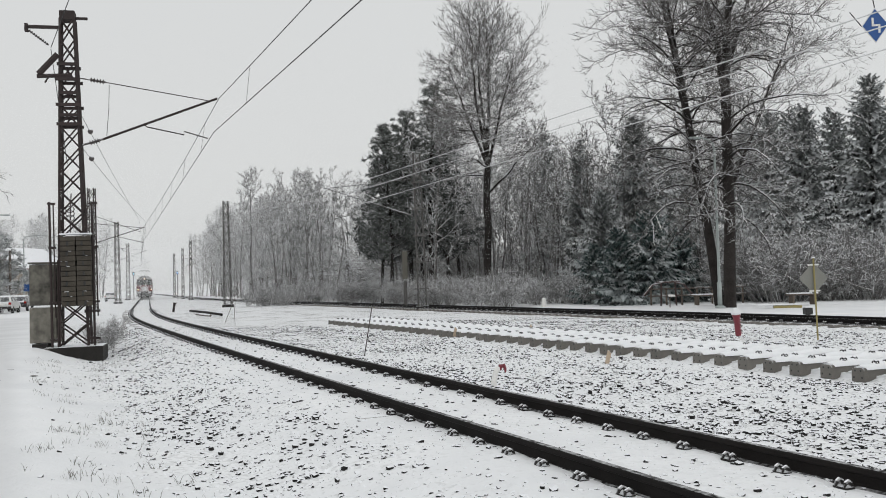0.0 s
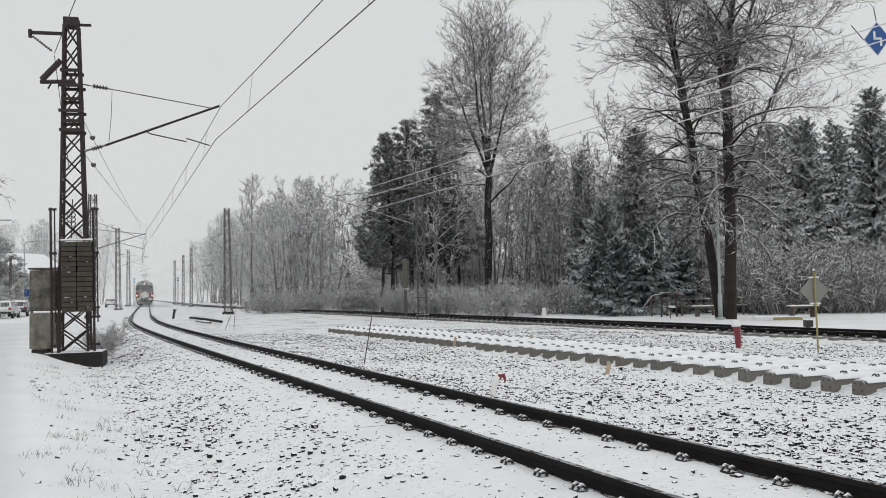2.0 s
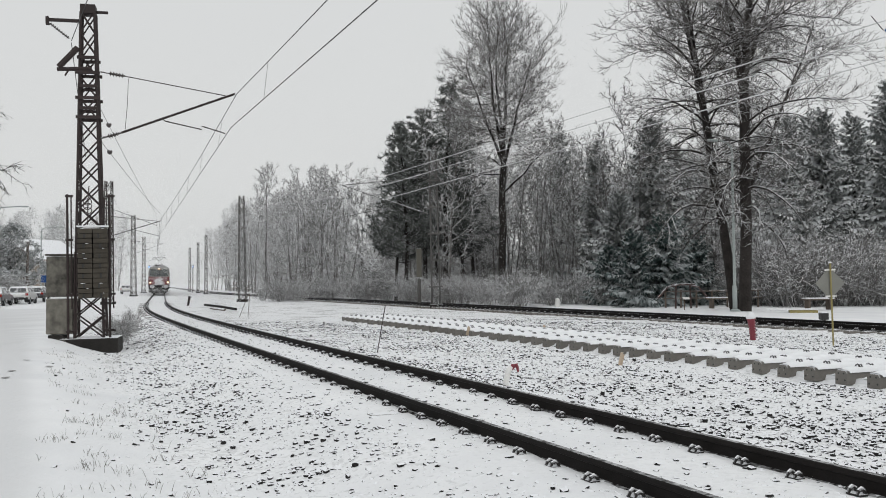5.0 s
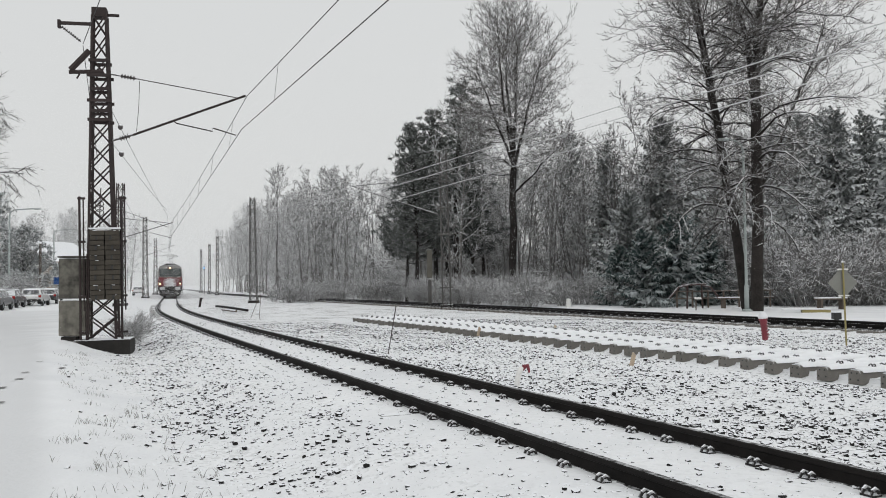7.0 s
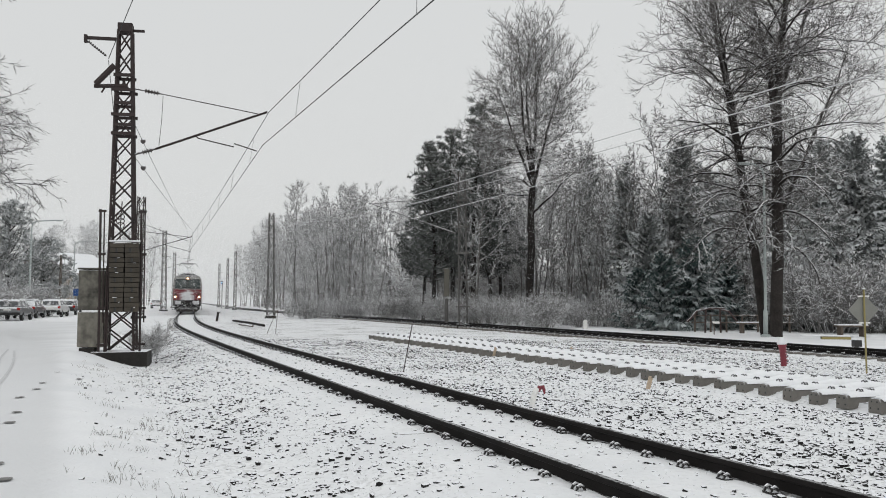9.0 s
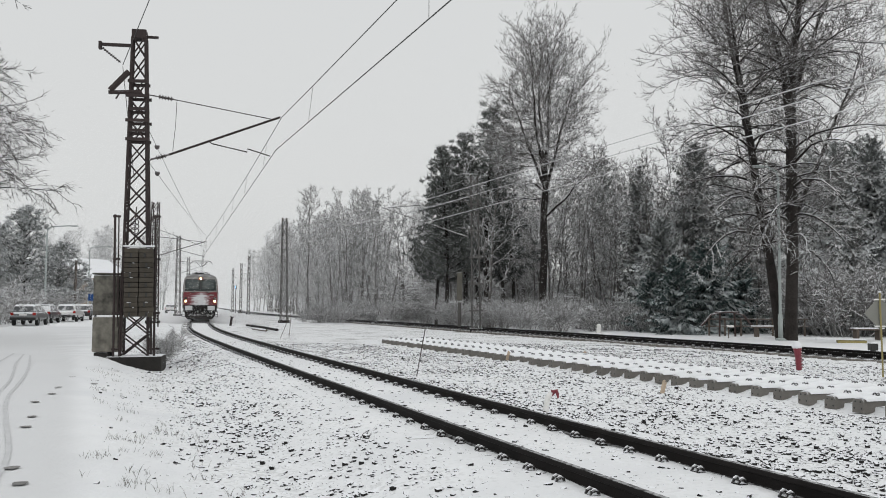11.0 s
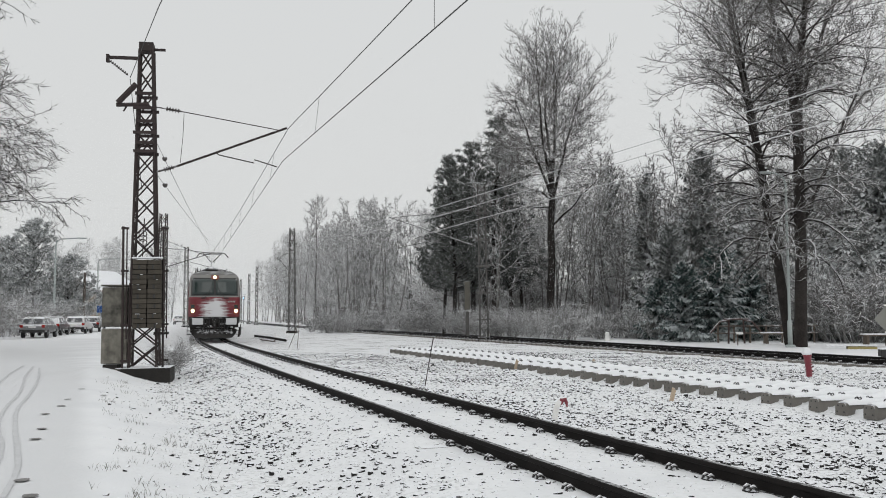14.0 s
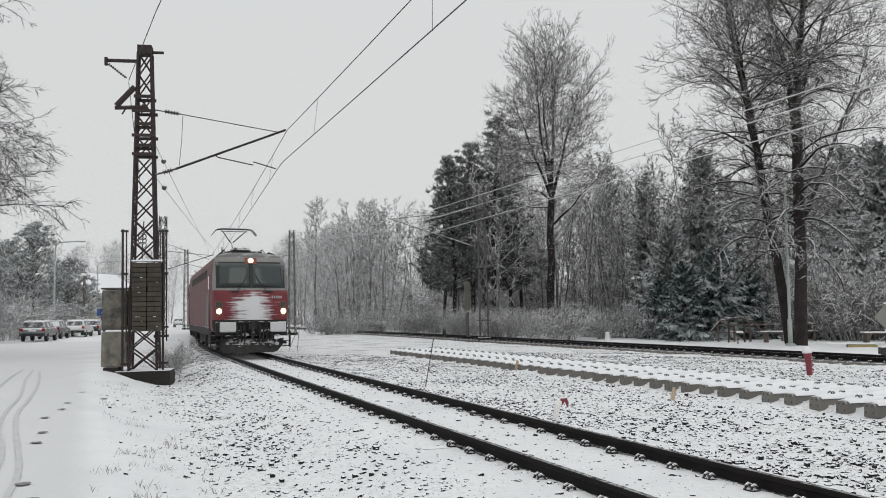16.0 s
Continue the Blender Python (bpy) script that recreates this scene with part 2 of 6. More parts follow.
ROOF_SNOW = material("snowy_roof", (0.2, 0.12, 0.1), 0.9, vary=0.2, scale=2, snow=(0.2, 0.5), snow_noise=1)
WINDOW_GLASS = material("window_glass", (0.05, 0.055, 0.06), 0.1, vary=0.1, bump=0)


# ---- mesh helpers ----
class Buf:
    """Verts and faces of one mesh."""

    def __init__(self):
        self.v, self.f = [], []

    def add(self, verts, faces):
        k = len(self.v)
        self.v.extend(verts)
        self.f.extend([tuple(i + k for i in f) for f in faces])

    def box(self, c, size, rz=0.0, taper=1.0, m=None):
        x, y, z = size[0] / 2, size[1] / 2, size[2] / 2
        vs = [Vector((sx * x * (taper if sz > 0 else 1), sy * y * (taper if sz > 0 else 1), sz * z)) for sz in (-1, 1) for sx, sy in ((-1, -1), (1, -1), (1, 1), (-1, 1))]
        t = Matrix.Translation(c) @ Matrix.Rotation(rz, 4, "Z")
        if m:
            t = m @ t
        self.add([tuple(t @ q) for q in vs], [(3, 2, 1, 0), (4, 5, 6, 7), (0, 1, 5, 4), (1, 2, 6, 5), (2, 3, 7, 6), (3, 0, 4, 7)])

    def tube(self, pts, radii, n=6, cap=True):
        pts = [Vector(p) for p in pts]
        if not isinstance(radii, (list, tuple)):
            radii = [radii] * len(pts)
        k = len(self.v)
        d = (pts[1] - pts[0]).normalized()
        u = d.cross(Vector((0, 0, 1)) if abs(d.z) < 0.9 else Vector((1, 0, 0))).normalized()
        last = len(pts) - 1
        ring = [(math.cos(2 * math.pi * i / n), math.sin(2 * math.pi * i / n)) for i in range(n)]
        for i, p in enumerate(pts):
            d = (pts[min(i + 1, last)] - pts[max(i - 1, 0)]).normalized()
            u = (u - d * u.dot(d)).normalized()
            w = d.cross(u)
            r = radii[i]
            self.v.extend([tuple(p + u * (c * r) + w * (s * r)) for c, s in ring])
        for i in range(last):
            a, b = k + i * n, k + (i + 1) * n
            self.f.extend([(a + j, a + (j + 1) % n, b + (j + 1) % n, b + j) for j in range(n)])
        if cap:
            self.f.append(tuple(range(k + n - 1, k - 1, -1)))
            self.f.append(tuple(range(k + last * n, k + last * n + n)))

    def lathe(self, profile, n=16, m=None):
        """profile: (radius, z) from bottom to top, about the z axis."""
        m = m or Matrix()
        vs = [tuple(m @ Vector((r * math.cos(2 * math.pi * i / n), r * math.sin(2 * math.pi * i / n), z))) for r, z in profile for i in range(n)]
        fs = [(j * n + i, j * n + (i + 1) % n, (j + 1) * n + (i + 1) % n, (j + 1) * n + i) for j in range(len(profile) - 1) for i in range(n)]
        fs += [tuple(range(n - 1, -1, -1)), tuple(range((len(profile) - 1) * n, len(profile) * n))]
        self.add(vs, fs)

    def mesh(self, name, mat, smooth=False):
        me = bpy.data.meshes.new(name)
        me.from_pydata(self.v, [], self.f)
        me.materials.append(mat)
        if smooth:
            me.polygons.foreach_set("use_smooth", [True] * len(me.polygons))
        me.update()
        return me


def thing(name, m, label, category, group="", kind=""):
    ob = new(name)
    ob.empty_display_size = 0.2
    ob.matrix_basis = m
    return tagged(ob, label, category, group, kind)


def part(name, buf, mat, parent, label="", smooth=False, bevel=0.0):
    """Links a buffer (or a mesh) as one mesh object under a thing or a part."""
    me = buf.mesh(name, mat, smooth) if isinstance(buf, Buf) else buf
    ob = new(name, me)
    ob.parent = parent
    if bevel:
        mod = ob.modifiers.new("bevel", "BEVEL")
        mod.width, mod.segments, mod.limit_method = bevel, 2, "ANGLE"
    return tagged(ob, label)


# ---- plan: the three tracks ----
RAIL_TOP = 0.20


def soft(y, y0, s):
    return s * math.log1p(math.exp(min(60.0, (y0 - y) / s)))


def near_x(y):
    return -0.535 - 0.2566 * y + 0.1113 * soft(y, 50, 8)


def far_x(y):
    return 11.65 - 0.28 * y + 0.105 * soft(y, 130, 8)


def bare_x(y):
    """Line of the sleeper ends of the track without rails."""
    return 12.776 - 0.3488 * y - 0.00055 * y * y


def along(fx, y):
    """Point, direction (growing y) and right-hand normal of a track at y."""
    d = Vector(((fx(y + 0.05) - fx(y - 0.05)) / 0.1, 1, 0)).normalized()
    return Vector((fx(y), y, 0)), d, Vector((d.y, -d.x, 0))


def stations(fx, y0, y1, step):
    out, y = [], y0
    while y < y1:
        p, d, n = along(fx, y)
        out.append((p, d, n))
        y += step * d.y
    return out


def offset(x, y, fx):
    """Signed distance of a place from a track's axis, to the right positive."""
    p, d, n = along(fx, y)
    return (x - p.x) * n.x


def smooth01(a, b, v):
    t = min(1.0, max(0.0, (v - a) / (b - a)))
    return t * t * (3 - 2 * t)


def on_path_way(x, y):
    """1 on the trodden path beside the line, 0 on the verge."""
    d, e = -offset(x, y, near_x), 4.75 + 0.035 * (min(max(y, 4), 40) - 8) + 0.12 * noise.noise((0, y * 0.8, 4))
    return smooth01(e, e + 0.4, d) * (1 - smooth01(13, 16, d)) if y < 60 else 0.0


def ground_z(x, y):
    d = offset(x, y, near_x)
    z = 0.0
    if d < 0:
        z += 0.05 * (1 - smooth01(1.25, 1.6, -d))
        z -= 0.26 * smooth01(1.5, 3.1, -d)
        z += 0.27 * smooth01(3.3, 5.6, -d)
    else:
        z += 0.05 * (1 - smooth01(1.25, 1.6, d))
        z -= 0.1 * smooth01(1.5, 2.6, d)
        z += 0.03 * smooth01(3.0, 5.5, d)
    if y < 140 and d > 0:
        e = x - bare_x(y)
        z -= 0.09 * smooth01(-2.6, -0.6, e) * (1 - smooth01(0.0, 0.5, e)) * (1 if 8 < y < 43 else 0)
        z += 0.03 * smooth01(0.0, 0.6, e) * smooth01(46, 41, y) * smooth01(6, 9, y) if e > 0 else 0.0
    # drift against the mast's footing
    z += 0.24 * math.exp(-(((x + 9.1) / 0.9) ** 2 + ((y - 24.2) / 0.7) ** 2))
    near = 1.0 if math.hypot(x, y) < 60 else 0.0
    if near:
        road = on_path_way(x, y)
        amp = 1 - 0.85 * road
        on_track = 1 - smooth01(1.2, 1.7, abs(d))
        amp *= 1 - 0.6 * on_track
        z += amp * (0.05 * noise.noise((x * 0.6, y * 0.6, 0)) + 0.03 * noise.noise((x * 2.1, y * 2.1, 5)) + 0.014 * noise.noise((x * 7, y * 7, 9)))
    return z


def build_ground():
    def axis(fine0, fine1, step, limit):
        out = list(np.arange(fine0, fine1, step))
        a, s = fine0, step
        low = []
        while a > -limit:
            s *= 1.16
            a -= s
            low.append(a)
        b, s = fine1, step
        high = []
        while b < limit:
            high.append(b)
            s *= 1.16
            b += s
        return low[::-1] + out + high + [limit * 1.2]
    xs, ys = axis(-9.0, 11.0, 0.13, 2500), axis(3.0, 27.0, 0.15, 2500)
    nx = len(xs)
    verts = [(x, y, ground_z(x, y)) for y in ys for x in xs]
    faces = [(j * nx + i, j * nx + i + 1, (j + 1) * nx + i + 1, (j + 1) * nx + i) for j in range(len(ys) - 1) for i in range(nx - 1)]
    me = bpy.data.meshes.new("ground")
    me.from_pydata(verts, [], faces)
    me.materials.append(GROUND)
    me.polygons.foreach_set("use_smooth", [True] * len(faces))
    at = me.attributes.new("ballast", "FLOAT", "POINT")
    vals = []
    for x, y, z in verts:
        d, f = offset(x, y, near_x), offset(x, y, far_x)
        b = 1 - smooth01(3.2, 5.0, -d) if d < 0 else 1.0
        b *= 1 - smooth01(1.8, 3.0, f)
        b *= 0.35 + 0.65 * smooth01(1.3, 1.9, abs(d))
        b *= 0.3 + 0.5 * smooth01(17, 34, y) + (0.08 if d > 1.7 else -0.1)
        vals.append(b * (1 - smooth01(180, 260, y)))
    at.data.foreach_set("value", vals)
    at = me.attributes.new("path", "FLOAT", "POINT")
    at.data.foreach_set("value", [0.85 * on_path_way(x, y) for x, y, z in verts])
    tagged(new("ground", me), "snow-covered ground with ballast showing through", "ground", kind="structure")


# ---- rails, sleepers, fastenings ----
RAIL_PROFILE = [(-0.075, 0.0), (0.075, 0.0), (0.075, 0.012), (0.016, 0.03), (0.009, 0.05), (0.009, 0.115), (0.036, 0.128), (0.036, 0.162), (0.028, 0.172), (-0.028, 0.172), (-0.036, 0.162), (-0.036, 0.128), (-0.009, 0.115), (-0.009, 0.05), (-0.016, 0.03), (-0.075, 0.012)]


def rail(fx, side, y0, y1, parent, steps):
    b, n = Buf(), len(RAIL_PROFILE)
    ys = [y0 + (y1 - y0) * (i / steps) ** 1.6 for i in range(steps + 1)]
    for y in ys:
        p, d, r = along(fx, y)
        b.v.extend([tuple(p + r * (side * 0.7535 + u) + Vector((0, 0, RAIL_TOP - 0.172 + w))) for u, w in RAIL_PROFILE])
    for i in range(steps):
        a, c = i * n, (i + 1) * n
        b.f.extend([(a + j, a + (j + 1) % n, c + (j + 1) % n, c + j) for j in range(n)])
    b.f.append(tuple(range(n)))
    b.f.append(tuple(range(steps * n + n - 1, steps * n - 1, -1)))
    part("rail", b, RAIL_STEEL, parent)


def sleeper_mesh():
    """A concrete sleeper, 2.6 m along x, its top at z = 0, waisted in the middle, with bevelled shoulders."""
    b = Buf()
    secs = [(-1.3, 0.125, 0.085, 0.0, -0.24), (-0.95, 0.135, 0.095, 0.0, -0.24), (-0.45, 0.12, 0.09, -0.05, -0.22), (0.45, 0.12, 0.09, -0.05, -0.22), (0.95, 0.135, 0.095, 0.0, -0.24), (1.3, 0.125, 0.085, 0.0, -0.24)]
    for x, wb, wt, zt, zb in secs:
        b.v.extend([(x, -wb, zb), (x, wb, zb), (x, wb * 0.97, zt - 0.05), (x, wt, zt), (x, -wt, zt), (x, -wb * 0.97, zt - 0.05)])
    for i in range(len(secs) - 1):
        a, c = i * 6, i * 6 + 6
        b.f.extend([(a + j, c + j, c + (j + 1) % 6, a + (j + 1) % 6) for j in range(6)])
    b.f.append((5, 4, 3, 2, 1, 0)[::-1])
    k = (len(secs) - 1) * 6
    b.f.append(tuple(range(k, k + 6))[::-1])
    return b.mesh("sleeper", CONCRETE)


def clip_mesh():
    """A rail fastening: shoulder plate, bent spring clip and bolt, all in one."""
    b = Buf()
    b.box((0, 0, 0.012), (0.11, 0.16, 0.026))
    for y in (-0.05, 0.05):
        b.tube([(-0.055, y, 0.02), (-0.035, y, 0.06), (0.0, y * 1.1, 0.078), (0.035, y, 0.062), (0.055, y, 0.015)], [0.014, 0.02, 0.022, 0.02, 0.014], 6)
    return b.mesh("clip", CLIP_STEEL)


def joined(me, mats):
    """One buffer with a copy of a mesh at every pose."""
    b = Buf()
    vs = [v.co.copy() for v in me.vertices]
    fs = [tuple(p.vertices) for p in me.polygons]
    for m in mats:
        b.add([tuple(m @ v) for v in vs], fs)
    return b


def build_tracks():
    sm, cm = sleeper_mesh(), clip_mesh()
    for fx, y0, y1, lab, upto, steps in (
            (near_x, -45.0, 420, "curved railway track, dark rails in snow-covered ballast", 75, 180),
            (far_x, -45.0, 420, "second railway track with dark rails beside the wood", 100, 120)):
        tr = thing("track", Matrix(), lab, "railway track", kind="structure")
        for side in (-1, 1):
            rail(fx, side, y0, y1, tr, steps)
        rest, count = [], 0
        for p, d, r in stations(fx, 2.8 if fx is near_x else 18.0, upto, 0.6):
            m = Matrix.Translation(p + Vector((0, 0, RAIL_TOP - 0.158))) @ Matrix.Rotation(math.atan2(r.y, r.x), 4, "Z")
            part("sleeper", sm, CONCRETE, tr).matrix_basis = m
            for side in (-1, 1):
                for q in (-1, 1):
                    k = m @ pose(side * 0.7535 + q * 0.115, 0, 0.0, 0, 0, 0 if q < 0 else 180)
                    if count < 300:
                        part("clip", cm, CLIP_STEEL, tr).matrix_basis = k @ Matrix.Scale(0.78, 4)
                    else:
                        rest.append(k @ Matrix.Scale(0.78, 4))
                    count += 1
        tagged(part("clips", joined(cm, rest), CLIP_STEEL, tr), kind="stuff")


def build_bare_sleepers():
    """The track under renewal: concrete sleepers with fastenings, no rails yet, snow lying on them."""
    tr = thing("sleeper_row", Matrix(), "row of new concrete sleepers without rails, snow on top", "railway sleepers", kind="structure")
    sm, cm = sleeper_mesh(), clip_mesh()
    cap = Buf()
    nseg, half = 14, 6
    for i in range(nseg + 1):
        x = -1.25 + 2.5 * i / nseg
        h = 0.07 * (1 - abs(x / 1.3) ** 6) - 0.045 * math.exp(-((x / 0.35) ** 2)) + 0.01 * math.sin(i * 2.3)
        for j in range(half + 1):
            a = math.pi * j / half
            cap.v.append((x, -0.15 * math.cos(a), -0.035 + (0.035 + h) * math.sin(a)))
    cap.f = [(i * (half + 1) + j, (i + 1) * (half + 1) + j, (i + 1) * (half + 1) + j + 1, i * (half + 1) + j + 1) for i in range(nseg) for j in range(half)]
    cap.f = [f[::-1] for f in cap.f]
    cap_me = cap.mesh("snow_cap", SNOW, True)
    bank = Buf()
    bank.box((0.09, 0.33, -0.185), (2.38, 0.43, 0.1), taper=0.97)
    bank_me = bank.mesh("snow_bank", SNOW)
    hole = Buf()
    for u, w in ((-0.055, -0.05), (0.055, -0.05), (-0.08, -0.16), (0.08, -0.16)):
        hole.tube([(-1.303, u, w), (-1.28, u, w)], 0.017, 6)
    hole_me = hole.mesh("anchor_holes", DARK_PLASTIC)
    rng = random.Random(3)
    for p, d, r in stations(bare_x, 11.0, 41.4, 0.665):
        m = Matrix.Translation(p + r * (1.3 + rng.uniform(-0.03, 0.03)) + Vector((0, 0, 0.07 + rng.uniform(-0.012, 0.012)))) @ Matrix.Rotation(math.atan2(r.y, r.x) + rng.uniform(-0.015, 0.015), 4, "Z")
        s = part("sleeper", sm, CONCRETE, tr)
        s.matrix_basis = m
        part("snow_cap", cap_me, SNOW, s)
        part("anchor_holes", hole_me, DARK_PLASTIC, s)
        f = part("snow_fill", cap_me, SNOW, s)
        f.matrix_basis = Matrix.Translation((0.09, 0.33, -0.135)) @ Matrix.Diagonal((0.92, 1.3, 1.0, 1))
        f = part("snow_bank", bank_me, SNOW, s)
        for side in (-1, 1):
            for q in (-1, 1):
                c = part("clip", cm, CLIP_STEEL, s)
                c.matrix_basis = pose(side * 0.7535 + q * 0.13, 0, 0.035, 0, 0, 0 if q < 0 else 180) @ Matrix.Scale(0.7, 4)


def build_stones():
    """Crushed ballast stones, too many to count: snow on their tops, dark flanks between."""
    rs = np.random.RandomState(11)
    spots = []
    while len(spots) < 76000:
        y = 3.6 + 36 * rs.rand() ** 1.75
        x = near_x(y) + rs.uniform(-5.2, 17.0)
        if x > y * 0.72 + 2 or x < -y * 0.72 - 1 or offset(x, y, far_x) > 1.6:
            continue
        d = offset(x, y, near_x)
        patch_n = noise.noise((x * 0.45, y * 0.45, 3)) + 0.7 * noise.noise((x * 1.6, y * 1.6, 8))
        if abs(d) < 1.45:
            pn, bare = 0.45 + 0.35 * patch_n, 0.36
        elif d < 0:
            verge = smooth01(2.9, 4.3, -d)
            pn, bare = (0.85 + 0.6 * patch_n) * (1 - 0.93 * verge), 0.66 + 0.5 * patch_n - 0.3 * verge
        else:
            pn, bare = 0.9 + 0.6 * patch_n, 0.66 + 0.45 * patch_n + 0.25 * smooth01(17, 9, y) * (1 - smooth01(4.2, 5.5, d))
        e = x - bare_x(y)
        if -0.25 < e < 2.8 and 10.5 < y < 42:
            pn *= 0.1
        if rs.rand() < pn:
            r = rs.uniform(0.015, 0.033) * (1.35 if rs.rand() < 0.07 else 1)
            rim = r * max(0.0, rs.normal(bare - 0.55, 0.42))
            spots.append((x, y, ground_z(x, y) - 0.008, r, rim, r * rs.uniform(0.2, 0.6)))
    k, n = len(spots), 5
    q = np.array(spots)
    ang = 2 * math.pi * np.arange(n)[None] / n + rs.uniform(0, 6.283, (k, 1)) + rs.uniform(-0.35, 0.35, (k, n))
    rad = q[:, 3:4] * rs.uniform(0.7, 1.3, (k, n))
    tilt = rs.uniform(-0.012, 0.012, (k, n))
    low = np.stack([np.cos(ang) * rad * 0.82, np.sin(ang) * rad * 0.82, np.full((k, n), -0.02)], -1)
    mid = np.stack([np.cos(ang) * rad, np.sin(ang) * rad, q[:, 4:5] + tilt], -1)
    top = np.stack([rs.uniform(-0.3, 0.3, k) * q[:, 3], rs.uniform(-0.3, 0.3, k) * q[:, 3], q[:, 4] + q[:, 5]], -1)[:, None]
    v = np.concatenate([low, mid, top], 1) + q[:, None, :3]
    tri = []
    for i in range(n):
        j = (i + 1) % n
        tri += [(i, j, n + j), (i, n + j, n + i), (n + i, n + j, 2 * n)]
    f = (np.array(tri)[None] + (2 * n + 1) * np.arange(k)[:, None, None]).reshape(-1)
    soup("ballast_stones", v.reshape(-1), f, STONE, "dark crushed ballast stones capped with snow", "ballast")


def soup(name, co, tri, mat, label, category):
    """One object of very many loose triangles."""
    me = bpy.data.meshes.new(name)
    me.vertices.add(len(co) // 3)
    me.vertices.foreach_set("co", co)
    me.loops.add(len(tri))
    me.loops.foreach_set("vertex_index", tri)
    me.polygons.add(len(tri) // 3)
    me.polygons.foreach_set("loop_start", np.arange(0, len(tri), 3))
    me.polygons.foreach_set("loop_total", np.full(len(tri) // 3, 3))
    me.polygons.foreach_set("use_smooth", [False] * (len(tri) // 3))
    me.update()
    me.materials.append(mat)
    return tagged(new(name, me), label, category, kind="stuff")


def build_snow_and_haze(bands, label):
    """Loose flakes over stretches of the place: falling snow near, stand-in haze far off."""
    rs = np.random.RandomState(7)
    flake = bpy.data.materials.new("snow_and_haze_flake")
    flake.use_nodes = True
    n, l = flake.node_tree.nodes, flake.node_tree.links
    n.clear()
    thin, face, both, out = n.new("ShaderNodeBsdfTranslucent"), n.new("ShaderNodeBsdfDiffuse"), n.new("ShaderNodeMixShader"), n.new("ShaderNodeOutputMaterial")
    thin.inputs[0].default_value = face.inputs[0].default_value = (0.95, 0.955, 0.96, 1)
    both.inputs[0].default_value = 0.5
    l.new(face.outputs[0], both.inputs[1])
    l.new(thin.outputs[0], both.inputs[2])
    l.new(both.outputs[0], out.inputs[0])
    pts, size = [], []
    # from, to, height, flakes, half size, low and high bound across as shares of the distance
    for y0, y1, h, count, a, lo, hi in bands:
        y = np.sqrt(rs.uniform(y0 * y0, y1 * y1, count))
        x = y * rs.uniform(lo, hi, count)
        pts.append(np.stack([x, y, rs.uniform(0, h, count)], -1))
        size.append(rs.uniform(0.7, 1.3, count) * a)
    p, a = np.concatenate(pts), np.concatenate(size)
    d = rs.normal(0, 1, (len(p), 3, 3))
    d /= np.linalg.norm(d, axis=2, keepdims=True)
    v = p[:, None] + d * a[:, None, None]
    return soup("snow_and_haze", v.reshape(-1), np.arange(len(p) * 3), flake, label, "snow")


# ---- masts and overhead line ----
def lattice(height, wb, wt, leg, brace, panels, z0=0.0):
    """Legs and diagonals of a square lattice mast, as two buffers."""
    legs, diag = Buf(), Buf()

    def at(i, z):
        w = (wb + (wt - wb) * z / height) / 2
        sx, sy = ((-1, -1), (1, -1), (1, 1), (-1, 1))[i % 4]
        return (sx * w, sy * w, z0 + z)
    for i in range(4):
        legs.tube([at(i, 0), at(i, height)], leg, 4)
    zs = [height * k / panels for k in range(panels + 1)]
    for a, b in zip(zs, zs[1:]):
        for i in range(4):
            diag.tube([at(i, a), at(i + 1, b)], brace, 4, cap=False)
            diag.tube([at(i + 1, a), at(i, b)], brace, 4, cap=False)
    return legs, diag


def insulator(b, p, q, r=0.05):
    p, q = Vector(p), Vector(q)
    d = (q - p).normalized()
    m = Matrix.Translation(p) @ d.to_track_quat("Z", "Y").to_matrix().to_4x4()
    ln, prof = (q - p).length, []
    k = max(3, int(ln / 0.07))
    for i in range(k):
        z = ln * i / k
        prof += [(r * 0.45, z), (r, z + ln / k * 0.3), (r * 0.45, z + ln / k * 0.65)]
    b.lathe(prof + [(r * 0.45, ln)], 10, m)


MAST_AT = (-8.48, 25.4)


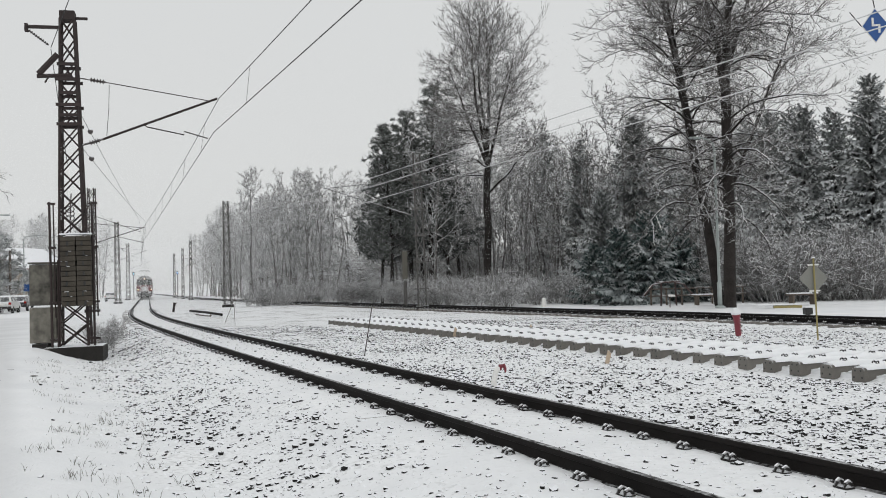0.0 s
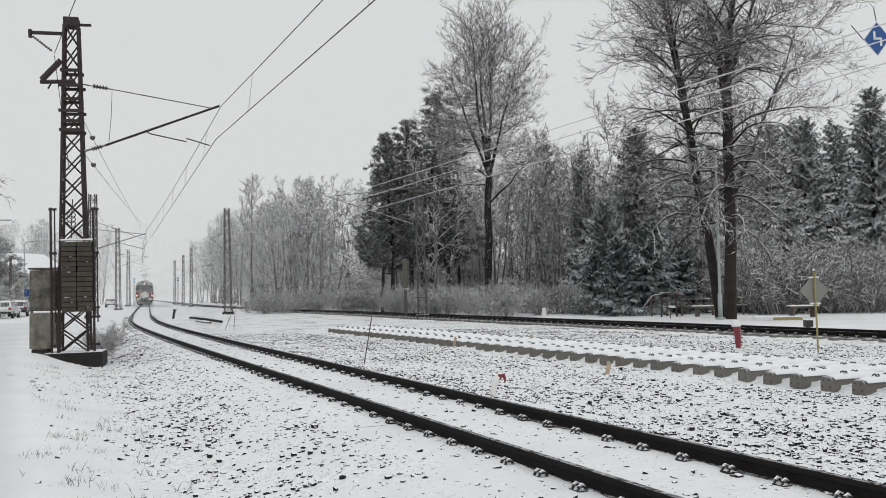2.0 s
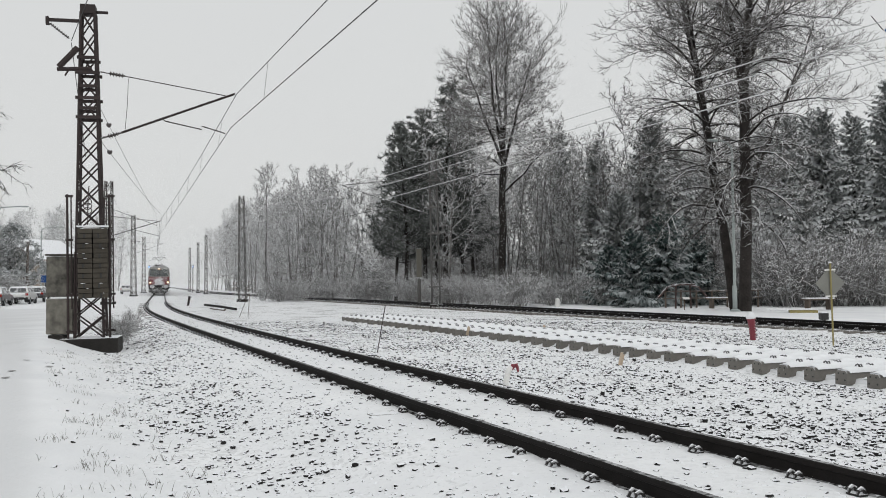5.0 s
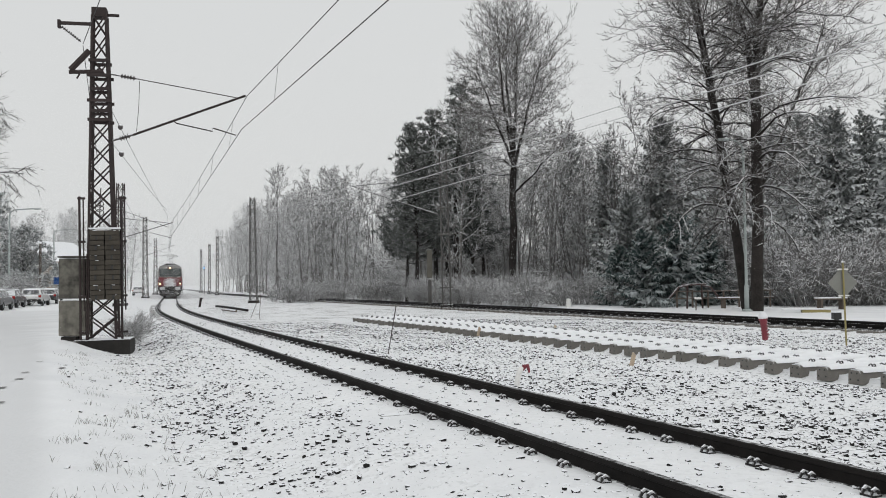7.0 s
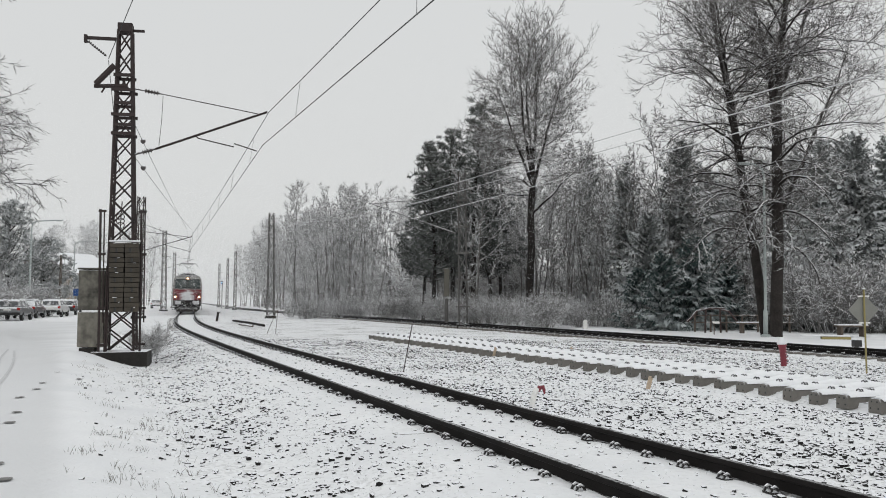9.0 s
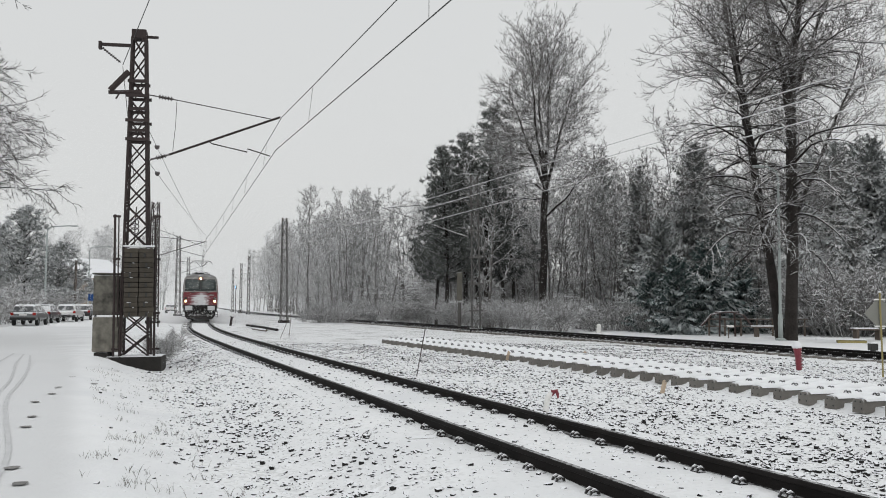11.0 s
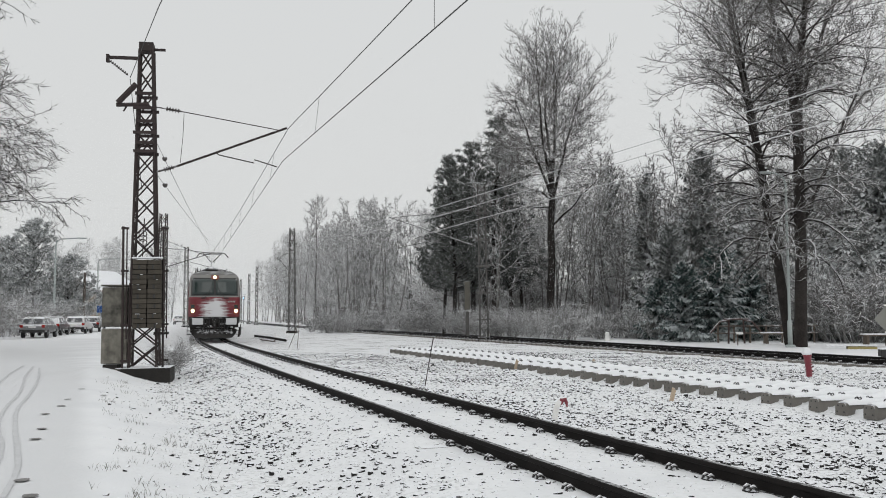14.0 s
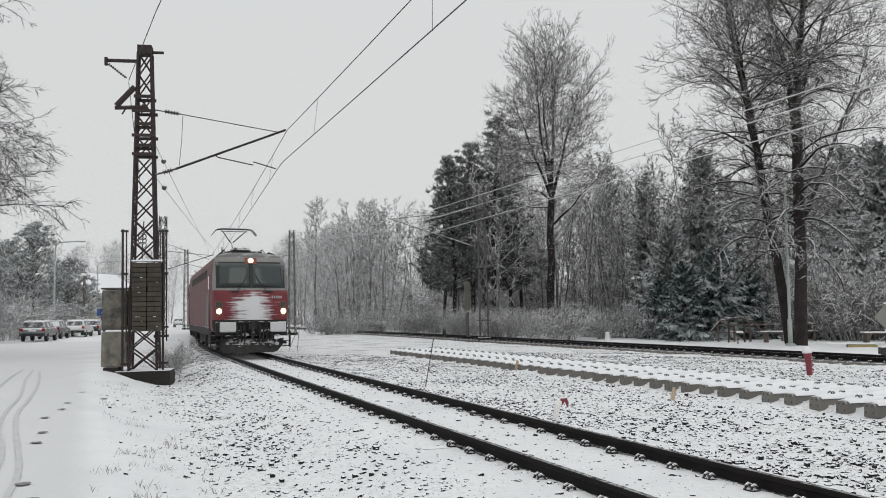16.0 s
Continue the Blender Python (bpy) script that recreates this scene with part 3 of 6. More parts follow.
def build_main_mast():
    x0, y0 = MAST_AT
    turn = math.degrees(math.atan2(0.36, 1)) * 0.55
    t = thing("catenary_mast", pose(x0, y0, 0.16, 0, -0.8, turn), "rusty steel lattice mast with concrete counterweights on a footing", "catenary mast")
    H, wb, wt, panels = 9.12, 0.76, 0.36, 15

    def corner(i, z):
        w = (wb + (wt - wb) * z / H) / 2
        sx, sy = ((-1, -1), (1, -1), (1, 1), (-1, 1))[i % 4]
        return (sx * w, sy * w, z)
    for i in range(4):
        b = Buf()
        b.tube([corner(i, 0), corner(i, H)], 0.037, 4)
        part("leg", b, MAST_STEEL, t)
        for k in range(panels):
            z0, z1 = H * k / panels, H * (k + 1) / panels
            for c in (0, 1):
                b = Buf()
                b.tube([corner(i + c, z0), corner(i + 1 - c, z1)], 0.022, 4)
                part("brace", b, MAST_STEEL, t)
    f = Buf()
    f.box((0.02, 0, -0.32), (1.5, 1.25, 0.64))
    part("footing", f, FOOTING, t, "dark stained concrete footing with snow", bevel=0.03)
    h = Buf()
    h.box((0, 0, 9.2), (0.4, 0.4, 0.26))
    h.box((0.34, 0, 9.16), (0.36, 0.08, 0.07))
    part("cap", h, MAST_STEEL, t, bevel=0.01)
    # cross plates on the upper half
    for z, w in ((7.8, 0.64), (7.38, 0.74), (7.0, 0.6), (6.67, 0.76), (6.38, 0.56), (6.13, 0.74)):
        for s in (-1, 1):
            b = Buf()
            b.box((0, s * 0.27, z), (w * 0.86, 0.06, 0.085))
            part("cross_plate", b, MAST_STEEL, t)
    # upper arm to the outside with its strut wire
    a = Buf()
    a.box((-0.62, -0.1, 8.86), (0.95, 0.09, 0.08))
    a.box((-1.06, -0.1, 8.83), (0.08, 0.14, 0.22))
    part("feeder_arm", a, MAST_STEEL, t)
    i = Buf()
    insulator(i, (-1.0, -0.1, 8.76), (-0.5, -0.1, 8.36), 0.045)
    part("insulator", i, INSULATOR, t)
    # switch box on a slant
    s = Buf()
    s.tube([(-0.76, -0.2, 7.52), (-0.26, -0.2, 8.08)], 0.085, 6)
    s.tube([(-0.8, -0.2, 7.46), (0.1, -0.2, 7.5)], 0.06, 6)
    s.tube([(-0.6, -0.2, 7.28), (-0.5, -0.2, 7.45)], 0.025, 5)
    part("line_switch", s, MAST_STEEL, t)
    # counterweight stack: two columns of concrete blocks
    wr = random.Random(8)
    for col in (-1, 1):
        for row in range(14):
            z = 1.16 + row * 0.1365
            b = Buf()
            b.box((0.14 + col * 0.197 + wr.uniform(-0.01, 0.01), -0.52 + wr.uniform(-0.02, 0.02), z), (0.38 + wr.uniform(-0.02, 0.004), 0.28, 0.122 + wr.uniform(-0.006, 0.008)), wr.uniform(-0.03, 0.03))
            blk = part("weight_block", b, BLOCK_CONCRETE, t, bevel=0.01)
            if row == 0:
                blk["label"] = "dark weathered concrete counterweight block"
            if row % 2 == 0:
                j = Buf()
                j.box((0.14 + col * 0.2 + wr.uniform(-0.05, 0.03), -0.672, z), (0.05, 0.03, 0.118))
                part("slot", j, DARK_PLASTIC, blk)
            if wr.random() < 0.3:
                j = Buf()
                j.box((0.14 + col * 0.2 + wr.uniform(-0.1, 0.1), -0.668, z + 0.062), (wr.uniform(0.03, 0.12), 0.03, 0.012))
                part("snow_ledge", j, SNOW, blk)
    # added dark plate, so the gaps between the blocks read as shade
    g = Buf()
    g.box((0.14, -0.42, 2.04), (0.76, 0.06, 1.88))
    part("weight_carrier", g, FOOTING, t, "dark plate added behind the weights to darken the gaps")
    g = Buf()
    g.box((0.14, -0.52, 3.06), (0.82, 0.3, 0.035))
    part("weight_plate", g, SNOW, t, "snow-covered top plate")
    g = Buf()
    g.tube([(0, -0.52, 3.1), (0, -0.45, 3.6), (0, -0.2, 4.2)], 0.016, 6)
    for k in range(3):
        g.tube([(0.11 * math.cos(q * 0.7), -0.5, 3.5 + k * 0.12 + 0.09 * math.sin(q * 0.7)) for q in range(10)], 0.014, 5)
    part("tension_pulley", g, MAST_STEEL, t)
    for sx in (-0.53, 0.55):
        g = Buf()
        g.tube([(sx, -0.45, 0.0), (sx, -0.45, 3.95)], 0.035, 6)
        g.tube([(sx + 0.1, -0.45, 0.8), (sx + 0.1, -0.45, 3.9)], 0.02, 6)
        for z in (0.2, 1.2, 2.7, 3.9):
            g.box((sx + 0.05, -0.45, z), (0.2, 0.06, 0.06))
        part("guide_pole", g, MAST_STEEL, t)
    # cantilever
    c = Buf()
    c.tube([(0.85, 0, 5.75), (4.0, 0, 6.95)], 0.036, 8)
    part("cantilever_tube", c, MAST_STEEL, t)
    c = Buf()
    c.tube([(1.1, 0, 7.34), (3.75, 0, 6.88)], 0.014, 6)
    part("tie_rod", c, MAST_STEEL, t)
    c = Buf()
    c.tube([(1.95, 0, 6.17), (2.05, 0, 6.1), (3.05, 0, 5.88), (3.05, 0, 5.98), (3.7, 0, 5.78)], 0.018, 6)
    part("registration_arm", c, MAST_STEEL, t)
    i = Buf()
    i.tube([(0.3, 0, 5.58), (0.86, 0, 5.755)], 0.03, 6)
    insulator(i, (0.5, 0, 5.64), (0.78, 0, 5.73), 0.085)
    part("insulator", i, INSULATOR, t)
    i = Buf()
    i.tube([(0.28, 0, 7.47), (1.12, 0, 7.34)], 0.02, 6)
    insulator(i, (0.55, 0, 7.43), (0.95, 0, 7.37), 0.075)
    part("insulator", i, INSULATOR, t)
    d = Buf()
    d.tube([(1.05, 0, 7.3), (1.02, 0, 6.6), (0.95, 0, 5.85)], 0.008, 5)
    part("jumper", d, WIRE, t)
    # cabinet of concrete slabs beside the mast
    k = thing("line_cabinet", pose(-9.2, 25.2, 0.02, 0, 0, 4), "weathered grey concrete equipment cabinet beside the mast", "cabinet")
    for z, hh in ((0.24, 1.0), (1.26, 1.14)):
        b = Buf()
        b.box((0, 0, z + hh / 2), (0.7, 0.6, hh - 0.03))
        part("cabinet_body", b, CABINET_CONCRETE, k, bevel=0.025)
    b = Buf()
    b.box((0, 0, 2.43), (0.76, 0.66, 0.05))
    part("lid", b, CABINET_CONCRETE, k, bevel=0.012)
    b = Buf()
    b.box((-0.1, 0, 0.06), (0.42, 0.5, 0.36))
    part("plinth", b, FOOTING, k, bevel=0.03)
    b = Buf()
    b.tube([(0.41, -0.33, 0.1), (0.41, -0.33, 2.5)], 0.022, 6)
    b.tube([(0.46, -0.33, 0.2), (0.46, -0.33, 3.9)], 0.02, 6)
    part("conduit", b, MAST_STEEL, k)


def build_mast(x, y, h, arm_to, label, wb=0.62, wt=0.4, mat=None, twin=False, wires_z=(5.65, 7.0), lean=0.0):
    """A plain lattice mast with a cantilever reaching to the place arm_to (dx, dy)."""
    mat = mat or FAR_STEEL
    t = thing("catenary_mast", pose(x, y, 0, 0, lean, 0), label, "catenary mast", group="overhead line masts")
    legs, diag = lattice(h, wb, wt, 0.045, 0.022, 11)
    part("leg_frame", legs, mat, t)
    part("bracing", diag, mat, t)
    b = Buf()
    b.box((0, 0, -0.1), (wb + 0.3, wb + 0.3, 0.6))
    part("footing", b, FOOTING, t, bevel=0.03)
    dx, dy = arm_to
    if twin:
        for k in range(5):
            b = Buf()
            b.box((0, -0.25, 1.3 + 1.7 * k), (wb + 0.35, 0.3, 0.1))
            part("cross_plate", b, mat, t)
    if dx or dy:
        zc, zm = wires_z
        u = Vector((dx, dy, 0)).normalized()
        c = Buf()
        c.tube([u * 0.4 + Vector((0, 0, zc + 0.1)), Vector((dx, dy, zm))], 0.035, 6)
        c.tube([u * 0.4 + Vector((0, 0, zm + 0.3)), Vector((dx * 0.95, dy * 0.95, zm - 0.05))], 0.022, 5)
        part("cantilever_tube", c, mat, t)
        c = Buf()
        c.tube([Vector((dx * 0.45, dy * 0.45, zc + 0.6)), Vector((dx * 0.98, dy * 0.98, zc + 0.03))], 0.02, 5)
        part("registration_arm", c, mat, t)
        i = Buf()
        insulator(i, u * 0.35 + Vector((0, 0, zm + 0.32)), u * 0.9 + Vector((0, 0, zm + 0.26)), 0.05)
        part("insulator", i, INSULATOR, t)
    return t


def wire(pts, r, sag=0.0, mat=None, name="overhead_wire", label="dark overhead line wire", drops=None):
    b = Buf()
    full = []
    for a, c in zip(pts, pts[1:]):
        a, c = Vector(a), Vector(c)
        k = 14
        for i in range(k):
            u = i / k
            q = a.lerp(c, u)
            q.z -= sag * 4 * u * (1 - u)
            full.append(q)
    full.append(Vector(pts[-1]))
    b.tube(full, r, 5)
    t = thing(name, Matrix(), label, "overhead wire", group="overhead wires")
    part("strand", b, mat or WIRE, t)
    return t, full


def near_line():
    """Contact wire and messenger over the near track, with droppers."""
    ys = [-30, MAST_AT[1], 76, 120, 165, 230]
    zc = [6.05, 6.05, 5.8, 5.7, 5.7, 5.7]
    zm = [7.0, 7.0, 7.0, 7.0, 7.0, 7.0]
    low = [Vector((near_x(y) + s, y, z)) for y, s, z in zip(ys, (0.25, -0.35, 0.25, -0.25, 0.2, 0), zc)]
    high = [Vector((near_x(y) + s, y, z)) for y, s, z in zip(ys, (-0.3, -0.2, 0.25, -0.25, 0.2, 0), zm)]

    # follow the curve a little between the masts
    t1, p1 = wire(low, 0.011)
    t2, p2 = wire(high, 0.0105, sag=0.18)
    for i, (a, c) in enumerate(zip(p1, p2)):
        if i % 2 == 1 and a.y < 130:
            b = Buf()
            b.tube([a, c], 0.0045 if a.y < 30 else 0.006, 4)
            part("dropper", b, WIRE, t2)


def other_lines():
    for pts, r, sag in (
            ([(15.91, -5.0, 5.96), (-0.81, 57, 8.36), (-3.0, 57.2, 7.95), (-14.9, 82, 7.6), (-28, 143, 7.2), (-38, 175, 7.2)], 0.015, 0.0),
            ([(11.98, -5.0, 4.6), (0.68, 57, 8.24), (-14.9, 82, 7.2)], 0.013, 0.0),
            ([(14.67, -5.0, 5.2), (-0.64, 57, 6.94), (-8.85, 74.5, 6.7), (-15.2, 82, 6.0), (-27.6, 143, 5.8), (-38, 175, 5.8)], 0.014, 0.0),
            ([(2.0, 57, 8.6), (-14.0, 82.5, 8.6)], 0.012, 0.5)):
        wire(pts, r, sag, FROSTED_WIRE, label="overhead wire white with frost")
    x0, y0 = MAST_AT
    # anchored wires that come down to the mast
    ends = (((x0 + 0.2, y0, 6.6), (-20.1, 76, 7.55)), ((x0 + 0.2, y0, 5.7), (-19.6, 76, 7.4)))
    for p, q in ends:
        wire([p, q, (near_x(120), 120, 6.9)], 0.008, 0.1)
    for a, c in ends:
        t = thing("egg_insulator", Matrix.Translation(Vector(a).lerp(Vector(c), 0.06)), "dark egg insulator on an anchored wire", "insulator", "egg insulators")
        b = Buf()
        b.lathe([(0.02, -0.09), (0.07, -0.05), (0.085, 0.0), (0.07, 0.05), (0.02, 0.09)], 10)
        part("knob", b, INSULATOR, t, smooth=True)
    wire([(x0 - 0.6, y0, 8.5), (-6.48, 19.8, 8.6), (3.7, -1.0, 8.8)], 0.011)
    wire([(x0 - 0.6, y0, 8.45), (x0 - 0.15, y0 - 0.1, 5.2)], 0.01)
    wire([(-23.6, 76, 7.9), (near_x(77), 77, 6.6)], 0.02)
    for z, e in ((9.2, 6.9), (8.2, 6.2)):
        wire([(-23.8, 76, z), (near_x(112) - 1.0, 112, e)], 0.01, 0.9)


# ---- trees ----
def twig_path(rng, start, direction, length, segs, wobble, lift, arch=0.0):
    pts, d = [start.copy()], direction.normalized()
    step = length / segs
    for i in range(segs):
        bend = lift + arch * (2 * i / segs - 0.7)
        d = (d + Vector((rng.gauss(0, wobble), rng.gauss(0, wobble), rng.gauss(0, wobble) + bend))).normalized()
        pts.append(pts[-1] + d * step)
    return pts


def on_path(pts, t):
    k = min(len(pts) - 2, int(t * (len(pts) - 1)))
    u = t * (len(pts) - 1) - k
    return pts[k].lerp(pts[k + 1], u), (pts[k + 1] - pts[k]).normalized()


def side_dir(rng, d, angle):
    r = Vector((rng.gauss(0, 1), rng.gauss(0, 1), rng.gauss(0, 1)))
    r = (r - d * r.dot(d)).normalized()
    return d * math.cos(angle) + r * math.sin(angle)


def blade(b, rng, pts, r):
    """The finest twigs: a thin tapering blade along a path."""
    d = pts[-1] - pts[0]
    w = d.cross(Vector((rng.gauss(0, 1), rng.gauss(0, 1), rng.gauss(0, 1)))).normalized() * r
    k = len(b.v)
    if len(pts) == 2:
        b.v += [tuple(pts[0] - w), tuple(pts[0] + w), tuple(pts[1])]
        b.f.append((k, k + 1, k + 2))
    else:
        b.v += [tuple(pts[0] - w), tuple(pts[0] + w), tuple(pts[1] + w * 0.7), tuple(pts[1] - w * 0.7), tuple(pts[2])]
        b.f += [(k, k + 1, k + 2, k + 3), (k + 3, k + 2, k + 4)]


def bare_tree(seed, height, r0, clear=0.3, spread=0.26, limbs=24, subs=8, twigs=8, fine=0, lean=(0, 0), steep=0.6, lift=0.1, twig_r=0.012, stems=1, droop=0.0, fork=1.0, leaders=1, thick=(0.2, 0.4), part_spread=0.2, arch=0.0, wob=0.12):
    """Trunk and crown buffers of a leafless tree; above fork the trunk parts into leaders."""
    rng = random.Random(seed)
    trunk, crown = Buf(), Buf()
    axes = []  # path, radii, from, to as shares of the height, first share with limbs
    if stems > 1:
        for s in range(stems):
            a = rng.uniform(0, 6.28)
            hh = height * (1 if s == 0 else rng.uniform(0.72, 0.98))
            tilt = Vector((math.cos(a) * rng.uniform(0.02, 0.2), math.sin(a) * rng.uniform(0.02, 0.2), 1))
            path = twig_path(rng, Vector((0.35 * math.cos(a) * rng.uniform(0.3, 1.6), 0.35 * math.sin(a), -0.3)), tilt, hh, 10, 0.045, 0.02)
            rr = r0 * rng.uniform(0.6, 1)
            axes.append((path, [rr * (1 - 0.92 * (i / 10) ** 0.8) + 0.01 for i in range(11)], 0.0, hh / height, clear))
    elif leaders > 1:
        low = twig_path(rng, Vector((0, 0, -0.3)), Vector((lean[0], lean[1], 1)), height * fork, 8, 0.025, 0.0)
        axes.append((low, [r0 * (1.3 if i == 0 else 1.0 - 0.05 * i) for i in range(9)], 0.0, fork, clear))
        a0 = rng.uniform(0, 6.28)
        for k in range(leaders):
            a = a0 + 6.283 * k / leaders + rng.uniform(-0.4, 0.4)
            sp = part_spread * rng.uniform(0.7, 1.3)
            d = Vector((lean[0] * 0.5 + math.cos(a) * sp, lean[1] + math.sin(a) * sp, 1))
            path = twig_path(rng, low[-1] - Vector((0, 0, 0.2)), d, height * (1 - fork) * rng.uniform(0.85, 1.05), 9, 0.05, 0.05)
            rr = r0 * 0.56 * rng.uniform(0.75, 1.0) * (2 / leaders) ** 0.3
            axes.append((path, [rr * (1 - 0.95 * (i / 9) ** 0.75) + 0.012 for i in range(10)], fork, 1.0, fork))
    else:
        path = twig_path(rng, Vector((0, 0, -0.3)), Vector((lean[0], lean[1], 1)), height, 12, 0.035, 0.02)
        axes.append((path, [r0 * (1.25 if i == 0 else 1) * (1 - 0.95 * (i / 12) ** 0.75) + 0.012 for i in range(13)], 0.0, 1.0, clear))
    total = sum(max(0.02, hi - max(lo, cl)) for _, _, lo, hi, cl in axes)
    turn = 0
    for axis, rad, lo, hi, cl in axes:
        trunk.tube(axis, rad, 9 if stems == 1 else 6, cap=False)
        n_l = max(3, round(limbs * max(0.02, hi - max(lo, cl)) / total))
        for i in range(n_l):
            turn += 1
            g = max(lo, cl) + (0.99 * hi - max(lo, cl)) * ((i + rng.random()) / n_l) ** 0.9
            t = min(0.99, (g - lo) / (hi - lo))
            q = min(1.0, (g - clear) / (1 - clear))
            p, d = on_path(axis, t)
            length = height * spread * (0.38 + 0.8 * math.sin(math.pi * min(1, q * 0.9 + 0.1)) ** 0.8) * rng.uniform(0.65, 1.2)
            az = turn * 2.399 + rng.uniform(-0.5, 0.5)
            el = steep * (0.3 + 0.95 * q) + rng.uniform(-0.2, 0.2)
            dd = Vector((math.cos(az) * math.cos(el), math.sin(az) * math.cos(el), math.sin(el)))
            limb = twig_path(rng, p, dd, length, 7, wob, lift, arch)
            lr = max(0.022, rad[int(t * (len(rad) - 1))] * rng.uniform(*thick))
            (trunk if lr > 0.08 else crown).tube(limb, [lr * (1 - 0.85 * k / 7) for k in range(8)], 5 if lr > 0.04 else 4, cap=False)
            for j in range(subs):
                u = 0.15 + 0.83 * (j + rng.random()) / subs
                p2, d2 = on_path(limb, u)
                sl = length * rng.uniform(0.25, 0.5) * (1.1 - 0.5 * u)
                sub = twig_path(rng, p2, side_dir(rng, d2, rng.uniform(0.5, 1.05)), sl, 3, 0.15, lift * 0.8 - droop, arch)
                sr = max(twig_r * 1.4, lr * 0.42 * (1 - 0.6 * u))
                crown.tube(sub, [sr, sr * 0.75, sr * 0.5, twig_r * 0.8], 3, cap=False)
                for k in range(twigs):
                    w = 0.15 + 0.85 * (k + rng.random()) / twigs
                    p3, d3 = on_path(sub, min(0.99, w))
                    tl = max(0.35, sl * rng.uniform(0.3, 0.6))
                    tw = twig_path(rng, p3, side_dir(rng, d3, rng.uniform(0.4, 1.0)), tl, 2, 0.18, lift * 0.6 - droop * 1.6)
                    blade(crown, rng, tw, twig_r)
                    for _ in range(fine):
                        p4, d4 = on_path(tw, rng.uniform(0.15, 0.98))
                        ft = twig_path(rng, p4, side_dir(rng, d4, rng.uniform(0.4, 1.0)), tl * rng.uniform(0.35, 0.65), 1, 0.15, lift * 0.5 - droop * 2)
                        blade(crown, rng, ft, twig_r * 0.85)
    return trunk, crown


def crowned_tree(seed, height, axes, clear, reach, limbs, rise, sag, gap=(0.33, 0.24), twig_r=0.012, turn_up=0.12):
    """A leafless broad tree. axes: (path, first and last radius, first share with limbs) of trunk and leaders;
    reach(q): limb length at the share q of the crown's height; rise(q): how steeply limbs leave; sag: how far they arch over."""
    rng = random.Random(seed)
    trunk, crown = Buf(), Buf()
    up = Vector((0, 0, 1))
    top = max(p[-1].z for p, _, _, _ in axes)

    def off(p_dir, angle, tumble):
        h = p_dir.cross(up)
        h = h.normalized() if h.length > 0.05 else Vector((1, 0, 0))
        h = h * rng.choice((-1, 1))
        v = h.cross(p_dir)
        phi = rng.gauss(0.25, tumble)
        return p_dir * math.cos(angle) + (h * math.cos(phi) + v * math.sin(phi) * (1 if v.z > 0 else -1)) * math.sin(angle)

    def shoots(path, length, r):
        for j in range(max(3, int(length / gap[0]))):
            u = 0.14 + 0.85 * (j + rng.random()) / max(3, int(length / gap[0]))
            p, d = on_path(path, min(0.99, u))
            ln = max(0.5, length * 0.46 * (1.1 - 0.75 * u) * rng.uniform(0.6, 1.3))
            sub = twig_path(rng, p, off(d, rng.uniform(0.6, 1.0), 0.7), ln, 4, 0.13, turn_up - 0.08, 0.1)
            sr = max(twig_r * 1.3, r * 0.45 * (1 - 0.6 * u))
            crown.tube(sub, [sr, sr * 0.85, sr * 0.7, sr * 0.55, twig_r * 0.6], 3, cap=False)
            m = max(3, int(ln / gap[1]))
            for k in range(m + 1):
                w = 0.15 + 0.84 * (k + rng.random()) / (m + 1)
                p3, d3 = on_path(sub, min(0.99, w))
                tl = rng.uniform(0.35, 0.8) * (1.15 - 0.5 * w)
                tw = twig_path(rng, p3, off(d3, rng.uniform(0.5, 0.95), 0.9), tl, 2, 0.14, turn_up * 1.6)
                blade(crown, rng, tw, twig_r)
                for _ in range(2):
                    p4, d4 = on_path(tw, rng.uniform(0.25, 0.95))
                    ft = twig_path(rng, p4, off(d4, rng.uniform(0.45, 0.9), 0.9), tl * rng.uniform(0.35, 0.7), 1, 0.1, turn_up)
                    blade(crown, rng, ft, twig_r * 0.8)

    total = sum((p[-1] - p[0]).length * (1 - cl) for p, _, _, cl in axes)
    n = 0
    for path, r0, r1, cl in axes:
        last = len(path) - 1
        trunk.tube(path, [r0 + (r1 - r0) * (i / last) ** 0.8 for i in range(last + 1)], 9, cap=False)
        count = round(limbs * (path[-1] - path[0]).length * (1 - cl) / total)
        for i in range(count):
            n += 1
            t = cl + (0.99 - cl) * (i + rng.random()) / max(1, count)
            p, d = on_path(path, min(0.99, t))
            q = min(1.0, max(0.0, (p.z - clear) / (top - clear)))
            ln = reach(q) * rng.uniform(0.65, 1.15)
            az, el = n * 2.399 + rng.uniform(-0.5, 0.5), rise(q) + rng.uniform(-0.18, 0.18)
            dd = Vector((math.cos(az) * math.cos(el), math.sin(az) * math.cos(el), math.sin(el)))
            limb = twig_path(rng, p, dd, ln, 8, 0.1, -sag * (1 - q) * 0.25, 0.0)
            lr = max(0.028, min(0.085, (r0 + (r1 - r0) * t) * rng.uniform(0.25, 0.45)))
            (trunk if lr > 0.05 else crown).tube(limb, [lr * (1 - 0.82 * k / 8) for k in range(9)], 5, cap=False)
            shoots(limb, ln, lr)
        shoots(path[int(last * 0.6):], (path[-1] - path[int(last * 0.6)]).length, min(0.05, r1 * 2))
    return trunk, crown


